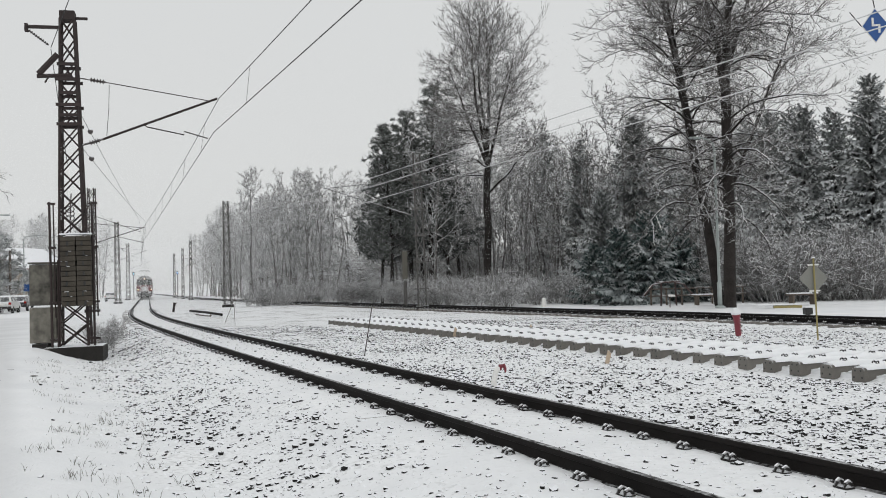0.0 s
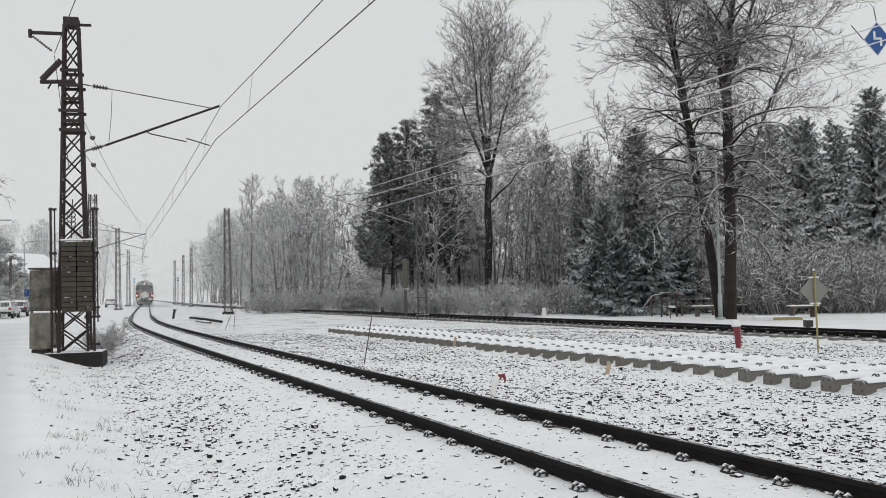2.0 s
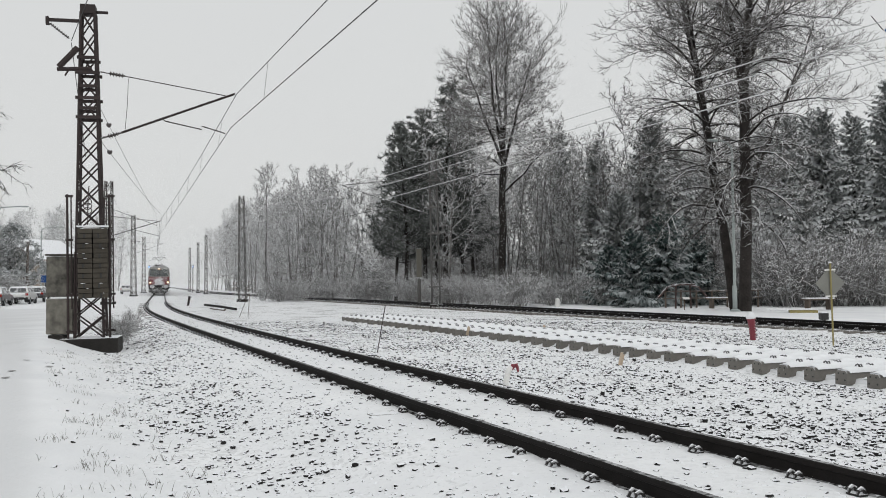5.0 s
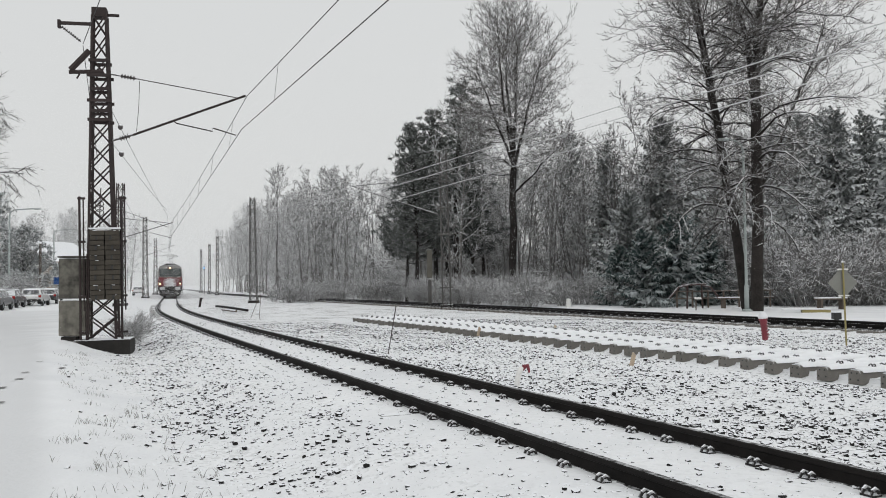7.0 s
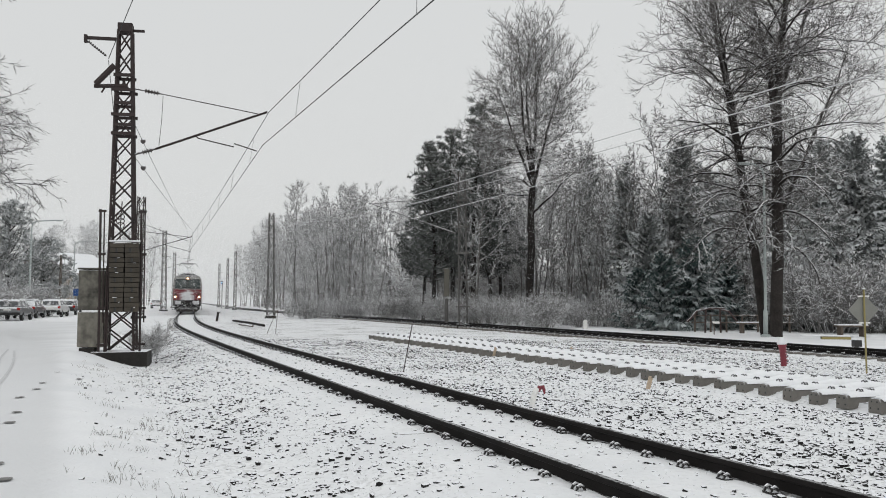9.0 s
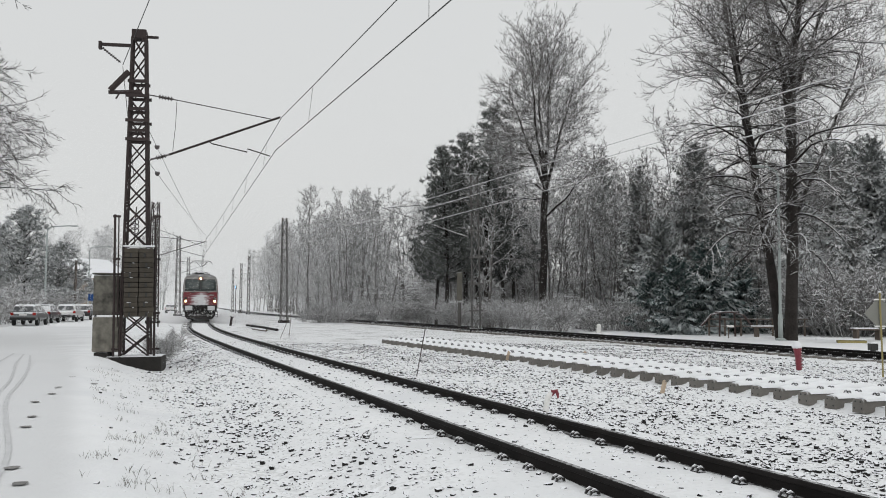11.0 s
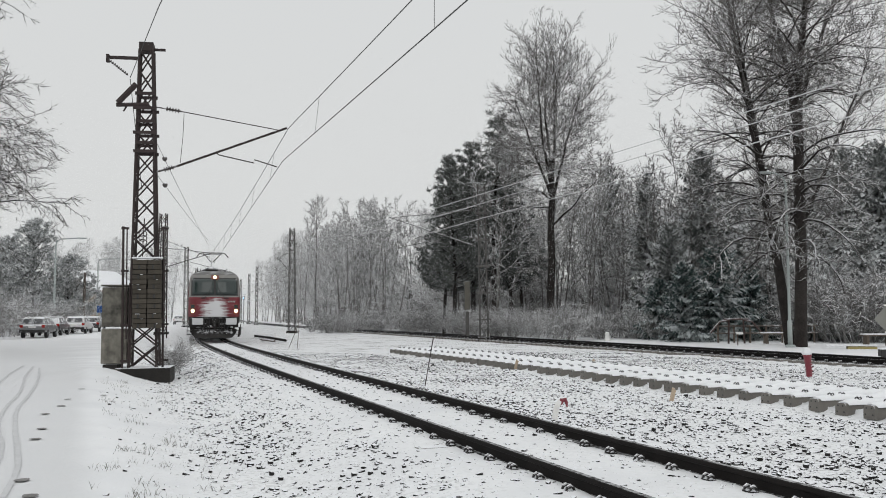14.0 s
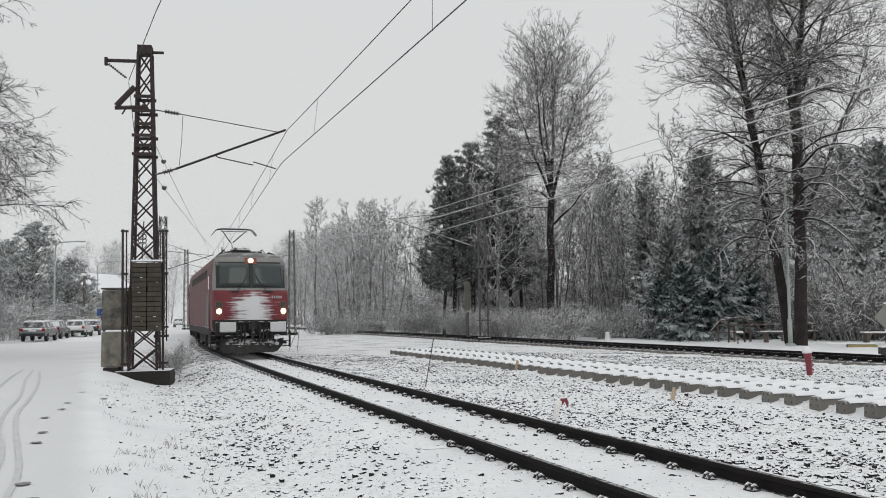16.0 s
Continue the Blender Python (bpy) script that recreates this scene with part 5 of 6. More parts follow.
    # windscreen: rubber surround, two panes, wipers
    part("windscreen_surround", solid(patch(-1.27, 1.27, 2.5, 3.5, 16, 6, 0.012)), black, t)
    for a, c in ((-1.21, -0.06), (0.06, 1.21)):
        p = part("windscreen_pane", solid(patch(a, c, 2.56, 3.44, 9, 5, 0.024), 0.02), glass, t, smooth=True)
    for s in (-1, 1):
        b = Buf()
        b.tube([(s * 0.55, front_y(0.55, 2.38) + 0.05, 2.38), (s * 0.3, front_y(0.3, 2.72) + 0.05, 2.72), (s * 0.12, front_y(0.1, 3.05) + 0.05, 3.05)], 0.014, 5)
        b.tube([(s * 0.5, front_y(0.5, 2.36) + 0.06, 2.36), (s * 0.75, front_y(0.75, 2.36) + 0.05, 2.36)], 0.03, 6)
        part("wiper", b, black, t)
        b = Buf()
        b.tube([(s * 0.35, front_y(0.35, 2.4) + 0.07, 2.42), (s * 0.95, front_y(0.95, 2.4) + 0.07, 2.42)], 0.016, 6)
        part("grab_rail", b, grey, t)
    # top light in its housing
    b = patch(-0.22, 0.22, 3.42, 3.66, 6, 4, 0.03)
    part("top_lamp_housing", solid(b, 0.04), lens, t)
    for x, z, r in ((0.0, 3.54, 0.1), (-1.17, 1.64, 0.105), (1.17, 1.64, 0.105)):
        m = Matrix.Translation((x, front_y(x, z) + 0.04, z)) @ Matrix.Rotation(-math.pi / 2, 4, "X") @ Matrix.Rotation(0, 4, "Z")
        b = Buf()
        b.lathe([(r * 0.9, -0.08), (r, 0.0), (r * 0.92, 0.03), (r * 0.6, 0.045), (r * 0.1, 0.05)], 18, m)
        part("headlight", b, glow, t, "lit warm white headlight")
    for s in (-1, 1):
        b = patch(s * 1.04 if s > 0 else -1.31, 1.31 if s > 0 else -1.04, 1.44, 2.02, 5, 6, 0.015)
        hh = part("headlight_housing", solid(b), lens, t, "dark red headlight housing")
        b = patch(s * 1.08 if s > 0 else -1.27, 1.27 if s > 0 else -1.08, 1.78, 1.98, 4, 3, 0.024)
        part("tail_light_lens", solid(b, 0.015), glass, hh)
        # number panel: unreadable characters as bars
        for k in range(5 if s < 0 else 0):
            a = s * 0.92 + (k - 2) * 0.085
            part("marking_bar", solid(patch(a - 0.025, a + 0.025, 2.12, 2.21, 1, 1, 0.012), 0.01), GALVANISED, t)
    # buffer beam, buffers, coupling, hoses, plough
    b = Buf()
    b.box((0, -0.22, 1.0), (2.6, 0.35, 0.5))
    part("buffer_beam", b, dark, t, bevel=0.03)
    for s in (-1, 1):
        b = Buf()
        b.tube([(s * 0.875, -0.05, 1.05), (s * 0.875, 0.38, 1.05)], 0.13, 12)
        b.box((s * 0.875, 0.42, 1.05), (0.56, 0.06, 0.36))
        bu = part("buffer", b, dark, t, bevel=0.02)
        b = Buf()
        b.box((s * 0.9, 0.45, 1.06), (0.58, 0.1, 0.36))
        part("buffer_snow", b, rubber_snow, bu, "snow caked on the buffer head", bevel=0.045)
        b = Buf()
        for k in range(3):
            x = s * (0.28 + 0.13 * k)
            b.tube([(x, 0.0, 1.12), (x, 0.22, 0.98), (x * 0.95, 0.2, 0.62), (x * 0.9, 0.02, 0.48)], 0.03, 6)
        part("brake_hose", b, black, t)
    b = Buf()
    b.tube([(0, -0.1, 1.05), (0, 0.32, 1.02), (0, 0.4, 0.86), (0, 0.28, 0.62)], 0.06, 8)
    b.box((0, 0.12, 1.07), (0.26, 0.4, 0.2))
    part("coupling", b, dark, t)
    plough_m = material("plough_snowy", (0.03, 0.028, 0.027), 0.85, vary=0.7, scale=5, snow=(0.4, 0.75), snow_noise=5)
    b = Buf()
    pts = [(-1.25, -0.4), (-0.95, -0.02), (-0.35, 0.14), (0.35, 0.14), (0.95, -0.02), (1.25, -0.4)]
    for z, o, w in ((0.13, 0.04, 0.8), (0.4, 0.0, 0.98), (0.62, -0.12, 1.0)):
        b.v += [(x * w, y + o, z + 0.02 * math.sin(9 * x)) for x, y in pts]
    b.f = [(j * 6 + i, j * 6 + i + 1, (j + 1) * 6 + i + 1, (j + 1) * 6 + i) for j in range(2) for i in range(5)]
    part("snow_plough", solid(b, 0.04), plough_m, t)
    rng = random.Random(5)
    for k in range(16):
        # ice and wet snow caked along the plough and the hoses
        x, z = rng.uniform(-0.95, 0.95), rng.uniform(0.3, 0.95)
        b = Buf()
        b.lathe([(0.01, -0.07), (0.08, -0.045), (0.1, 0.0), (0.06, 0.05), (0.01, 0.07)], 7, Matrix.Translation((x, 0.14 - 0.12 * abs(x), z)) @ Matrix.Diagonal((rng.uniform(0.6, 1.6), 0.5, rng.uniform(0.5, 1.0), 1)))
        part("ice_lump", b, rubber_snow if k % 4 == 0 else plough_m, t, smooth=True)
    for x in (-0.72, -0.52, 0.55, 0.74):
        b = Buf()
        b.tube([(x, 0.02, 0.98), (x * 1.04, 0.2, 0.84), (x * 0.98, 0.22, 0.66), (x * 0.86, 0.16, 0.56)], 0.028, 6)
        b.box((x, 0.03, 0.99), (0.09, 0.1, 0.1))
        part("air_hose", b, black, t)
    b = Buf()
    b.tube([(-1.0, 0.02, 1.22), (-0.35, 0.1, 1.24), (0.35, 0.1, 1.24), (1.0, 0.02, 1.22)], 0.03, 6)
    b.box((-0.3, 0.03, 0.86), (0.2, 0.16, 0.26))
    b.box((0.34, 0.03, 0.84), (0.16, 0.16, 0.3))
    part("front_pipework", b, dark, t)
    for s in (-1, 1):
        b = Buf()
        for k in range(3):
            b.box((s * 1.3, -0.35, 0.34 + 0.2 * k), (0.34, 0.3, 0.03))
        b.box((s * 1.45, -0.35, 0.6), (0.03, 0.3, 0.6))
        part("cab_ladder", b, dark, t)
    # sides: doors, grab rails, grilles, skirt
    for s in (-1, 1):
        for y in (-1.95, -L + 1.95):
            b = Buf()
            b.box((s * 1.415, y, 2.05), (0.03, 0.72, 2.0))
            d = part("cab_door", b, side_red, t, bevel=0.01)
            b = Buf()
            b.box((s * 1.43, y, 2.75), (0.02, 0.46, 0.5))
            part("door_window", b, glass, d)
            for q in (-0.46, 0.46):
                b = Buf()
                b.tube([(s * 1.48, y + q, 1.0), (s * 1.48, y + q, 2.4)], 0.017, 6)
                part("handrail", b, GALVANISED, t)
        for k in range(5):
            b = Buf()
            b.box((s * 1.38, -4.6 - 2.3 * k, 3.12), (0.06, 1.9, 0.42))
            g = part("side_grille", b, dark, t, bevel=0.01)
        b = Buf()
        b.box((s * 1.33, -L / 2, 0.88), (0.12, L - 3.5, 0.3))
        part("skirt", b, dark, t, bevel=0.02)
        b = Buf()
        b.tube([(s * 1.05, front_y(1.05, 3.5) - 0.4, 3.5), (s * 1.05, -L + 1.2, 3.72)], 0.02, 5)
        part("roof_gutter", b, dark, t)
    b = Buf()
    b.box((0, -L / 2, 0.6), (2.3, 4.6, 0.6))
    part("transformer_tank", b, dark, t, bevel=0.05)
    bogie(t, -4.75, dark)
    bogie(t, -L + 4.75, dark)
    # roof gear
    b = Buf()
    b.box((0, -3.6, 4.0), (1.5, 1.9, 0.16), taper=0.9)
    part("aerial_plinth", b, dark, t, bevel=0.03)
    b = Buf()
    b.lathe([(0.4, 0), (0.42, 0.16), (0.34, 0.26), (0.1, 0.3)], 16, Matrix.Translation((0.15, -2.9, 3.93)))
    part("horn_cover", b, dark, t)
    for k in range(4):
        b = Buf()
        b.box((0, -8.2 - 2.4 * k, 4.02), (1.7, 2.1, 0.22), taper=0.92)
        part("roof_hatch", b, grey, t, bevel=0.03)
    b = Buf()
    b.tube([(-0.75, -2.4, 3.98), (-0.75, -3.0, 4.14), (-0.75, -7.5, 4.14)], 0.025, 6)
    b.tube([(0.75, -2.4, 3.98), (0.75, -3.0, 4.14), (0.75, -7.5, 4.14)], 0.025, 6)
    b.tube([(0.95, -1.9, 3.85), (0.95, -1.9, 4.15)], 0.02, 5)
    part("roof_conduit", b, dark, t)
    for x in (-0.55, 0.55):
        for y in (-5.6, -7.2):
            b = Buf()
            insulator(b, (x, y, 3.9), (x, y, 4.25), 0.09)
            part("roof_insulator", b, INSULATOR, t)
    # raised pantograph
    y0, z1 = -7.2, 5.35
    pan = Buf()
    for x in (-0.5, 0.5):
        pan.tube([(x, y0 - 0.9, 4.27), (x, y0 + 0.9, 4.27)], 0.03, 6)
    pan.tube([(-0.5, y0 + 0.5, 4.27), (0.5, y0 + 0.5, 4.27)], 0.035, 6)
    pf = part("pantograph_frame", pan, dark, t)
    pan = Buf()
    pan.tube([(0, y0 + 0.5, 4.3), (0, y0 - 1.05, 4.85)], [0.06, 0.04], 8)
    part("lower_arm", pan, dark, pf)
    pan = Buf()
    for s in (-1, 1):
        pan.tube([(s * 0.06, y0 - 1.05, 4.85), (s * 0.5, y0 + 0.1, z1 - 0.1)], [0.028, 0.022], 6)
    pan.tube([(-0.55, y0 + 0.1, z1 - 0.1), (0.55, y0 + 0.1, z1 - 0.1)], 0.02, 6)
    part("upper_arm", pan, dark, pf)
    pan = Buf()
    for q in (-0.18, 0.18):
        pan.tube([(-0.98, y0 + 0.1 + q, z1 - 0.28), (-0.78, y0 + 0.1 + q, z1 - 0.04), (-0.6, y0 + 0.1 + q, z1), (0.6, y0 + 0.1 + q, z1), (0.78, y0 + 0.1 + q, z1 - 0.04), (0.98, y0 + 0.1 + q, z1 - 0.28)], 0.022, 6)
    for s in (-0.55, 0.55):
        pan.tube([(s, y0 - 0.1, z1), (s, y0 + 0.3, z1), (s, y0 + 0.1, z1 - 0.12)], 0.016, 5)
    part("collector_head", pan, dark, pf)
    return t


def build_coach():
    body_m = material("coach_maroon", (0.1, 0.03, 0.035), 0.5, vary=0.25, scale=1, bump=0.03, snow=(0.7, 1.0))
    roof_m = material("coach_roof_grey", (0.16, 0.16, 0.16), 0.7, vary=0.2, scale=1, snow=(0.4, 0.8))
    dark = material("coach_underframe", (0.02, 0.02, 0.02), 0.9, vary=0.3, snow=(0.6, 0.9))
    t = thing("passenger_coach", pose(near_x(190), 190, RAIL_TOP), "dark maroon passenger coach behind the locomotive", "railway coach")
    L = 24.5
    prof = [(1.38, 0.95), (1.42, 1.2), (1.42, 2.6), (1.36, 3.3)]
    roof = [(1.36, 3.3), (1.2, 3.62), (0.8, 3.88), (0.0, 3.98), (-0.8, 3.88), (-1.2, 3.62), (-1.36, 3.3)]

    def extr(p, closed, m, name):
        b = Buf()
        for y in (-0.05, -L):
            b.v += [(x, y, z) for x, z in p]
        n = len(p)
        b.f = [(i, (i + 1) % n, n + (i + 1) % n, n + i)[::-1] for i in range(n if closed else n - 1)]
        b.f += [tuple(range(n)), tuple(range(2 * n - 1, n - 1, -1))]
        part(name, b, m, t)
    extr([(-x, z) for x, z in prof] + prof[::-1], True, body_m, "coach_body")
    extr([(x, z + 0.004) for x, z in roof], True, roof_m, "roof")
    for s in (-1, 1):
        for k in range(10):
            b = Buf()
            b.box((s * 1.418, -3.0 - 2.05 * k, 2.25), (0.03, 1.3, 0.85))
            part("window", b, WINDOW_GLASS, t)
        for y in (-1.2, -L + 1.2):
            b = Buf()
            b.box((s * 1.418, y, 2.1), (0.03, 0.8, 2.1))
            part("door", b, body_m, t)
    b = Buf()
    b.box((0, -L / 2, 0.75), (2.2, 9, 0.4))
    part("underframe", b, dark, t)
    b = Buf()
    b.box((0, -0.02, 2.0), (1.1, 0.3, 2.1))
    part("gangway", b, dark, t, bevel=0.05)
    bogie(t, -3.2, dark)
    bogie(t, -L + 3.2, dark)
    return t


FRONT = [(0, 170.5), (4, 133.6), (8, 100.8), (11.5, 71.5), (14, 50.3), (15, 41.3), (16, 32.35)]


def front_at(t):
    c = np.polyfit([a for a, _ in FRONT], [b for _, b in FRONT], 2)
    return float(np.polyval(c, t))


def back_along(y, dist):
    """Walks a distance backwards along the near track (growing y)."""
    left = dist
    while left > 1e-6:
        st = min(0.5, left)
        _, d, _ = along(near_x, y)
        y += d.y * st
        left -= st
    return y


def vehicle_pose(y_front, length, pivot):
    """Pose of a vehicle whose pivots run on the track; its origin is its front."""
    a = along(near_x, back_along(y_front, pivot))[0]
    c = along(near_x, back_along(y_front, length - pivot))[0]
    d = (a - c).normalized()
    o = a + d * pivot
    return pose(o.x, o.y, RAIL_TOP, 0, 0, math.degrees(math.atan2(d.y, d.x)) - 90)


def motions():
    times = [0.5 * i for i in range(33)]
    walk(SNOWFALL, [(t, pose(0.25 * t, 0, -0.9 * t)) for t in (0, 4, 8, 12, 16)])
    walk(LOCO, [(t, vehicle_pose(front_at(t), LOCO_LENGTH, 4.75)) for t in times])
    for k, c in enumerate(COACHES):
        gap = LOCO_LENGTH + 0.9 + 25.2 * k
        walk(c, [(t, vehicle_pose(back_along(front_at(t), gap), 24.5, 3.2)) for t in times])


# ---- build ----
build_ground()
build_main_mast()
build_mast(-24.0, 76, 10.3, (4.1, 0.9), "dark lattice mast carrying a bracket over the track", 0.7, 0.5, MAST_STEEL)
build_mast(-34.6, 120, 10.8, (3.8, 0.6), "frosted lattice mast, paled for haze, on a concrete footing", lean=-0.5)
build_mast(-46.6, 168, 10.4, (3.8, 0.6), "frosted lattice mast, paled for haze, on a concrete footing")
build_mast(-13.9, 82, 9.6, (-1.4, 0.3), "frosted lattice mast between the tracks, paled for haze", lean=-0.5)
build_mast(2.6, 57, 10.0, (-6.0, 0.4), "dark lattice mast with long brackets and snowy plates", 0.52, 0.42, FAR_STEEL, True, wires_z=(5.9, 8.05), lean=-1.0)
build_mast(-30.8, 147, 9.6, (3.3, 0.2), "distant frosted mast beside the second track, paled for haze", 0.4, 0.3)
build_mast(-36.0, 165, 9.2, (3.3, 0.2), "distant frosted mast beside the second track, paled for haze", 0.4, 0.3)
build_mast(-43.2, 190, 9.2, (3.3, 0.2), "distant frosted mast beside the second track, paled for haze", 0.4, 0.3)
near_line()
other_lines()
build_trees()
LOCO = build_loco()
COACHES = [build_coach()]
COACHES.append(copy_thing(COACHES[0], pose(near_x(230), 230, RAIL_TOP)))


# ---- street side: cars, lamps, house ----
def build_car(x, y, turn, paint, label, estate=True):
    """A parked car, front along +y, snow on roof and windows."""
    t = thing("parked_car", pose(x, y, 0, 0, 0, turn), label, "car", "parked cars")
    L, W = 4.4, 1.74
    # side outline from the rear bumper over the roof to the nose
    low = [(-2.2, 0.42), (-2.2, 0.85), (-2.08, 0.98), (0.95, 0.98), (1.75, 0.86), (2.15, 0.7), (2.2, 0.42)]
    roof = [(-2.08, 0.98), (-1.9 if estate else -1.55, 1.4), (-1.6 if estate else -1.2, 1.47), (0.15, 1.46), (0.95, 0.98)]

    def slab(outline, w0, w1, name, mat, bev):
        b = Buf()
        zs = [z for _, z in outline]
        lo, hi = min(zs), max(zs)
        for s in (-1, 1):
            for yy, z in outline:
                w = w0 + (w1 - w0) * (z - lo) / (hi - lo)
                b.v.append((s * w, yy, z))
        n = len(outline)
        b.f = [(i, (i + 1) % n, n + (i + 1) % n, n + i) for i in range(n)] + [tuple(range(n - 1, -1, -1)), tuple(range(n, 2 * n))]
        return part(name, b, mat, t, bevel=bev)
    slab(low, W / 2, W / 2 - 0.03, "body", paint, 0.07)
    slab(roof, W / 2 - 0.05, W / 2 - 0.22, "cabin", paint, 0.06)
    b = Buf()
    ry = -2.0 if estate else -1.82
    b.add([(-0.66, -2.07, 1.02), (0.66, -2.07, 1.02), (0.58, ry + 0.07, 1.37), (-0.58, ry + 0.07, 1.37), (-0.66, -2.02, 1.02), (0.66, -2.02, 1.02), (0.58, ry + 0.12, 1.37), (-0.58, ry + 0.12, 1.37)],
          [(0, 1, 2, 3), (7, 6, 5, 4), (0, 4, 5, 1), (1, 5, 6, 2), (2, 6, 7, 3), (3, 7, 4, 0)])
    part("rear_window", b, CAR_GLASS, t)
    for s in (-1, 1):
        b = Buf()
        x0, x1 = s * (W / 2 - 0.055), s * (W / 2 - 0.185)
        b.add([(x0 + s * 0.012, -1.75, 1.03), (x0 + s * 0.012, 0.7, 1.03), (x1 + s * 0.012, 0.1, 1.38), (x1 + s * 0.012, -1.6, 1.38), (x0 - s * 0.02, -1.75, 1.03), (x0 - s * 0.02, 0.7, 1.03), (x1 - s * 0.02, 0.1, 1.38), (x1 - s * 0.02, -1.6, 1.38)],
              [(0, 1, 2, 3), (7, 6, 5, 4), (0, 4, 5, 1), (1, 5, 6, 2), (2, 6, 7, 3), (3, 7, 4, 0)])
        part("side_window", b, CAR_GLASS, t)
        b = Buf()
        b.box((s * 0.72, -2.19, 0.84), (0.22, 0.06, 0.2))
        part("tail_lamp", b, TAIL_RED, t, bevel=0.015)
        for yy in (-1.35, 1.35):
            b = Buf()
            b.lathe([(0.18, -0.1), (0.29, -0.1), (0.315, -0.06), (0.315, 0.06), (0.29, 0.1), (0.18, 0.1)], 16, Matrix.Translation((s * 0.77, yy, 0.315)) @ Matrix.Rotation(math.pi / 2, 4, "Y"))
            w = part("wheel", b, RUBBER, t)
            b = Buf()
            b.lathe([(0.17, -0.01), (0.18, 0.0), (0.06, 0.02)], 12, Matrix.Translation((s * 0.86, yy, 0.315)) @ Matrix.Rotation(math.pi / 2 * s, 4, "Y"))
            part("rim", b, GALVANISED, w)
    b = Buf()
    b.box((0, -2.2, 0.5), (1.66, 0.12, 0.2))
    part("bumper", b, DARK_PLASTIC, t, bevel=0.03)
    b = Buf()
    b.box((0, -2.215, 0.78), (0.5, 0.02, 0.11))
    part("number_plate", b, WHITE_PAINT, t)
    b = Buf()
    b.box((0, -0.75, 1.475), (1.22, 1.7, 0.06))
    part("roof_snow", b, SNOW, t, "snow lying on the roof", bevel=0.025)
    return t


def build_street_lamp(x, y, h, arm, label, mat=None, r=0.075, flange=False):
    t = thing("street_lamp", pose(x, y, 0), label, "street lamp", "street lamps")
    b = Buf()
    b.tube([(0, 0, 0), (0, 0, 1.3), (0, 0, 1.32), (0, 0, h - 0.6)], [r * 1.55, r * 1.5, r, r * 0.75], 12)
    part("pole", b, mat or GALVANISED, t, smooth=True)
    b = Buf()
    s = 1 if arm > 0 else -1
    b.tube([(0, 0, h - 0.6), (s * 0.08, 0, h - 0.25), (s * 0.4, 0, h - 0.05), (arm, 0, h + 0.05)], r * 0.6, 8)
    part("arm", b, mat or GALVANISED, t)
    b = Buf()
    b.lathe([(0.02, -0.34), (0.1, -0.28), (0.13, 0.0), (0.1, 0.28), (0.03, 0.36)], 10, Matrix.Translation((arm + s * 0.3, 0, h + 0.02)) @ Matrix.Rotation(math.pi / 2 * s, 4, "Y") @ Matrix.Diagonal((0.6, 1, 1, 1)))
    part("lamp_head", b, mat or GALVANISED, t, smooth=True)
    if flange:
        b = Buf()
        b.lathe([(0.26, 0.0), (0.26, 0.06), (0.16, 0.12)], 14)
        part("base_plate", b, mat or GALVANISED, t)
    return t


def build_house(x, y, turn):
    t = thing("house", pose(x, y, 0, 0, 0, turn), "ochre plastered house with a snow-covered gable roof", "house")
    w, d, e, r = 9.0, 11.0, 5.0, 7.8
    b = Buf()
    b.v = [(-w / 2, -d / 2, -0.2), (w / 2, -d / 2, -0.2), (w / 2, d / 2, -0.2), (-w / 2, d / 2, -0.2), (-w / 2, -d / 2, e), (w / 2, -d / 2, e), (w / 2, d / 2, e), (-w / 2, d / 2, e), (-w / 2, 0, r), (w / 2, 0, r)]
    b.f = [(0, 1, 5, 4), (2, 3, 7, 6), (1, 2, 6, 9, 5), (3, 0, 4, 8, 7), (4, 5, 9, 8), (6, 7, 8, 9), (3, 2, 1, 0)]
    part("wall", b, PLASTER, t)
    for s in (-1, 1):
        b = Buf()
        o = 0.45
        sl = (r - e) / (d / 2)
        b.v = [(-w / 2 - o, s * (d / 2 + o), e - o * sl + 0.03), (w / 2 + o, s * (d / 2 + o), e - o * sl + 0.03), (w / 2 + o, 0, r + 0.03), (-w / 2 - o, 0, r + 0.03)]
        b.v += [(p, q, z + 0.22) for p, q, z in b.v]
        b.f = [(3, 2, 1, 0), (4, 5, 6, 7), (0, 1, 5, 4), (1, 2, 6, 5), (2, 3, 7, 6), (3, 0, 4, 7)]
        part("roof", b, ROOF_SNOW, t)
    b = Buf()
    b.box((-1.5, 0.6, r + 0.4), (0.6, 0.6, 1.8))
    part("chimney", b, BLOCK_CONCRETE, t, bevel=0.03)
    for z in (1.6, 4.2):
        for k in range(3):
            win = Buf()
            win.box((-2.9 + 2.9 * k, -d / 2 - 0.02, z), (1.1, 0.1, 1.4))
            wo = part("window", win, WHITE_PAINT, t, bevel=0.02)
            for q in (-1, 1):
                p = Buf()
                p.box((-2.9 + 2.9 * k + q * 0.26, -d / 2 - 0.075, z), (0.44, 0.02, 1.2))
                part("pane", p, WINDOW_GLASS, wo)
            win = Buf()
            win.box((w / 2 + 0.02, -3.2 + 3.2 * k, z), (0.1, 1.1, 1.4))
            wo = part("window", win, WHITE_PAINT, t, bevel=0.02)
            p = Buf()
            p.box((w / 2 + 0.075, -3.2 + 3.2 * k, z), (0.02, 0.9, 1.2))
            part("pane", p, WINDOW_GLASS, wo)


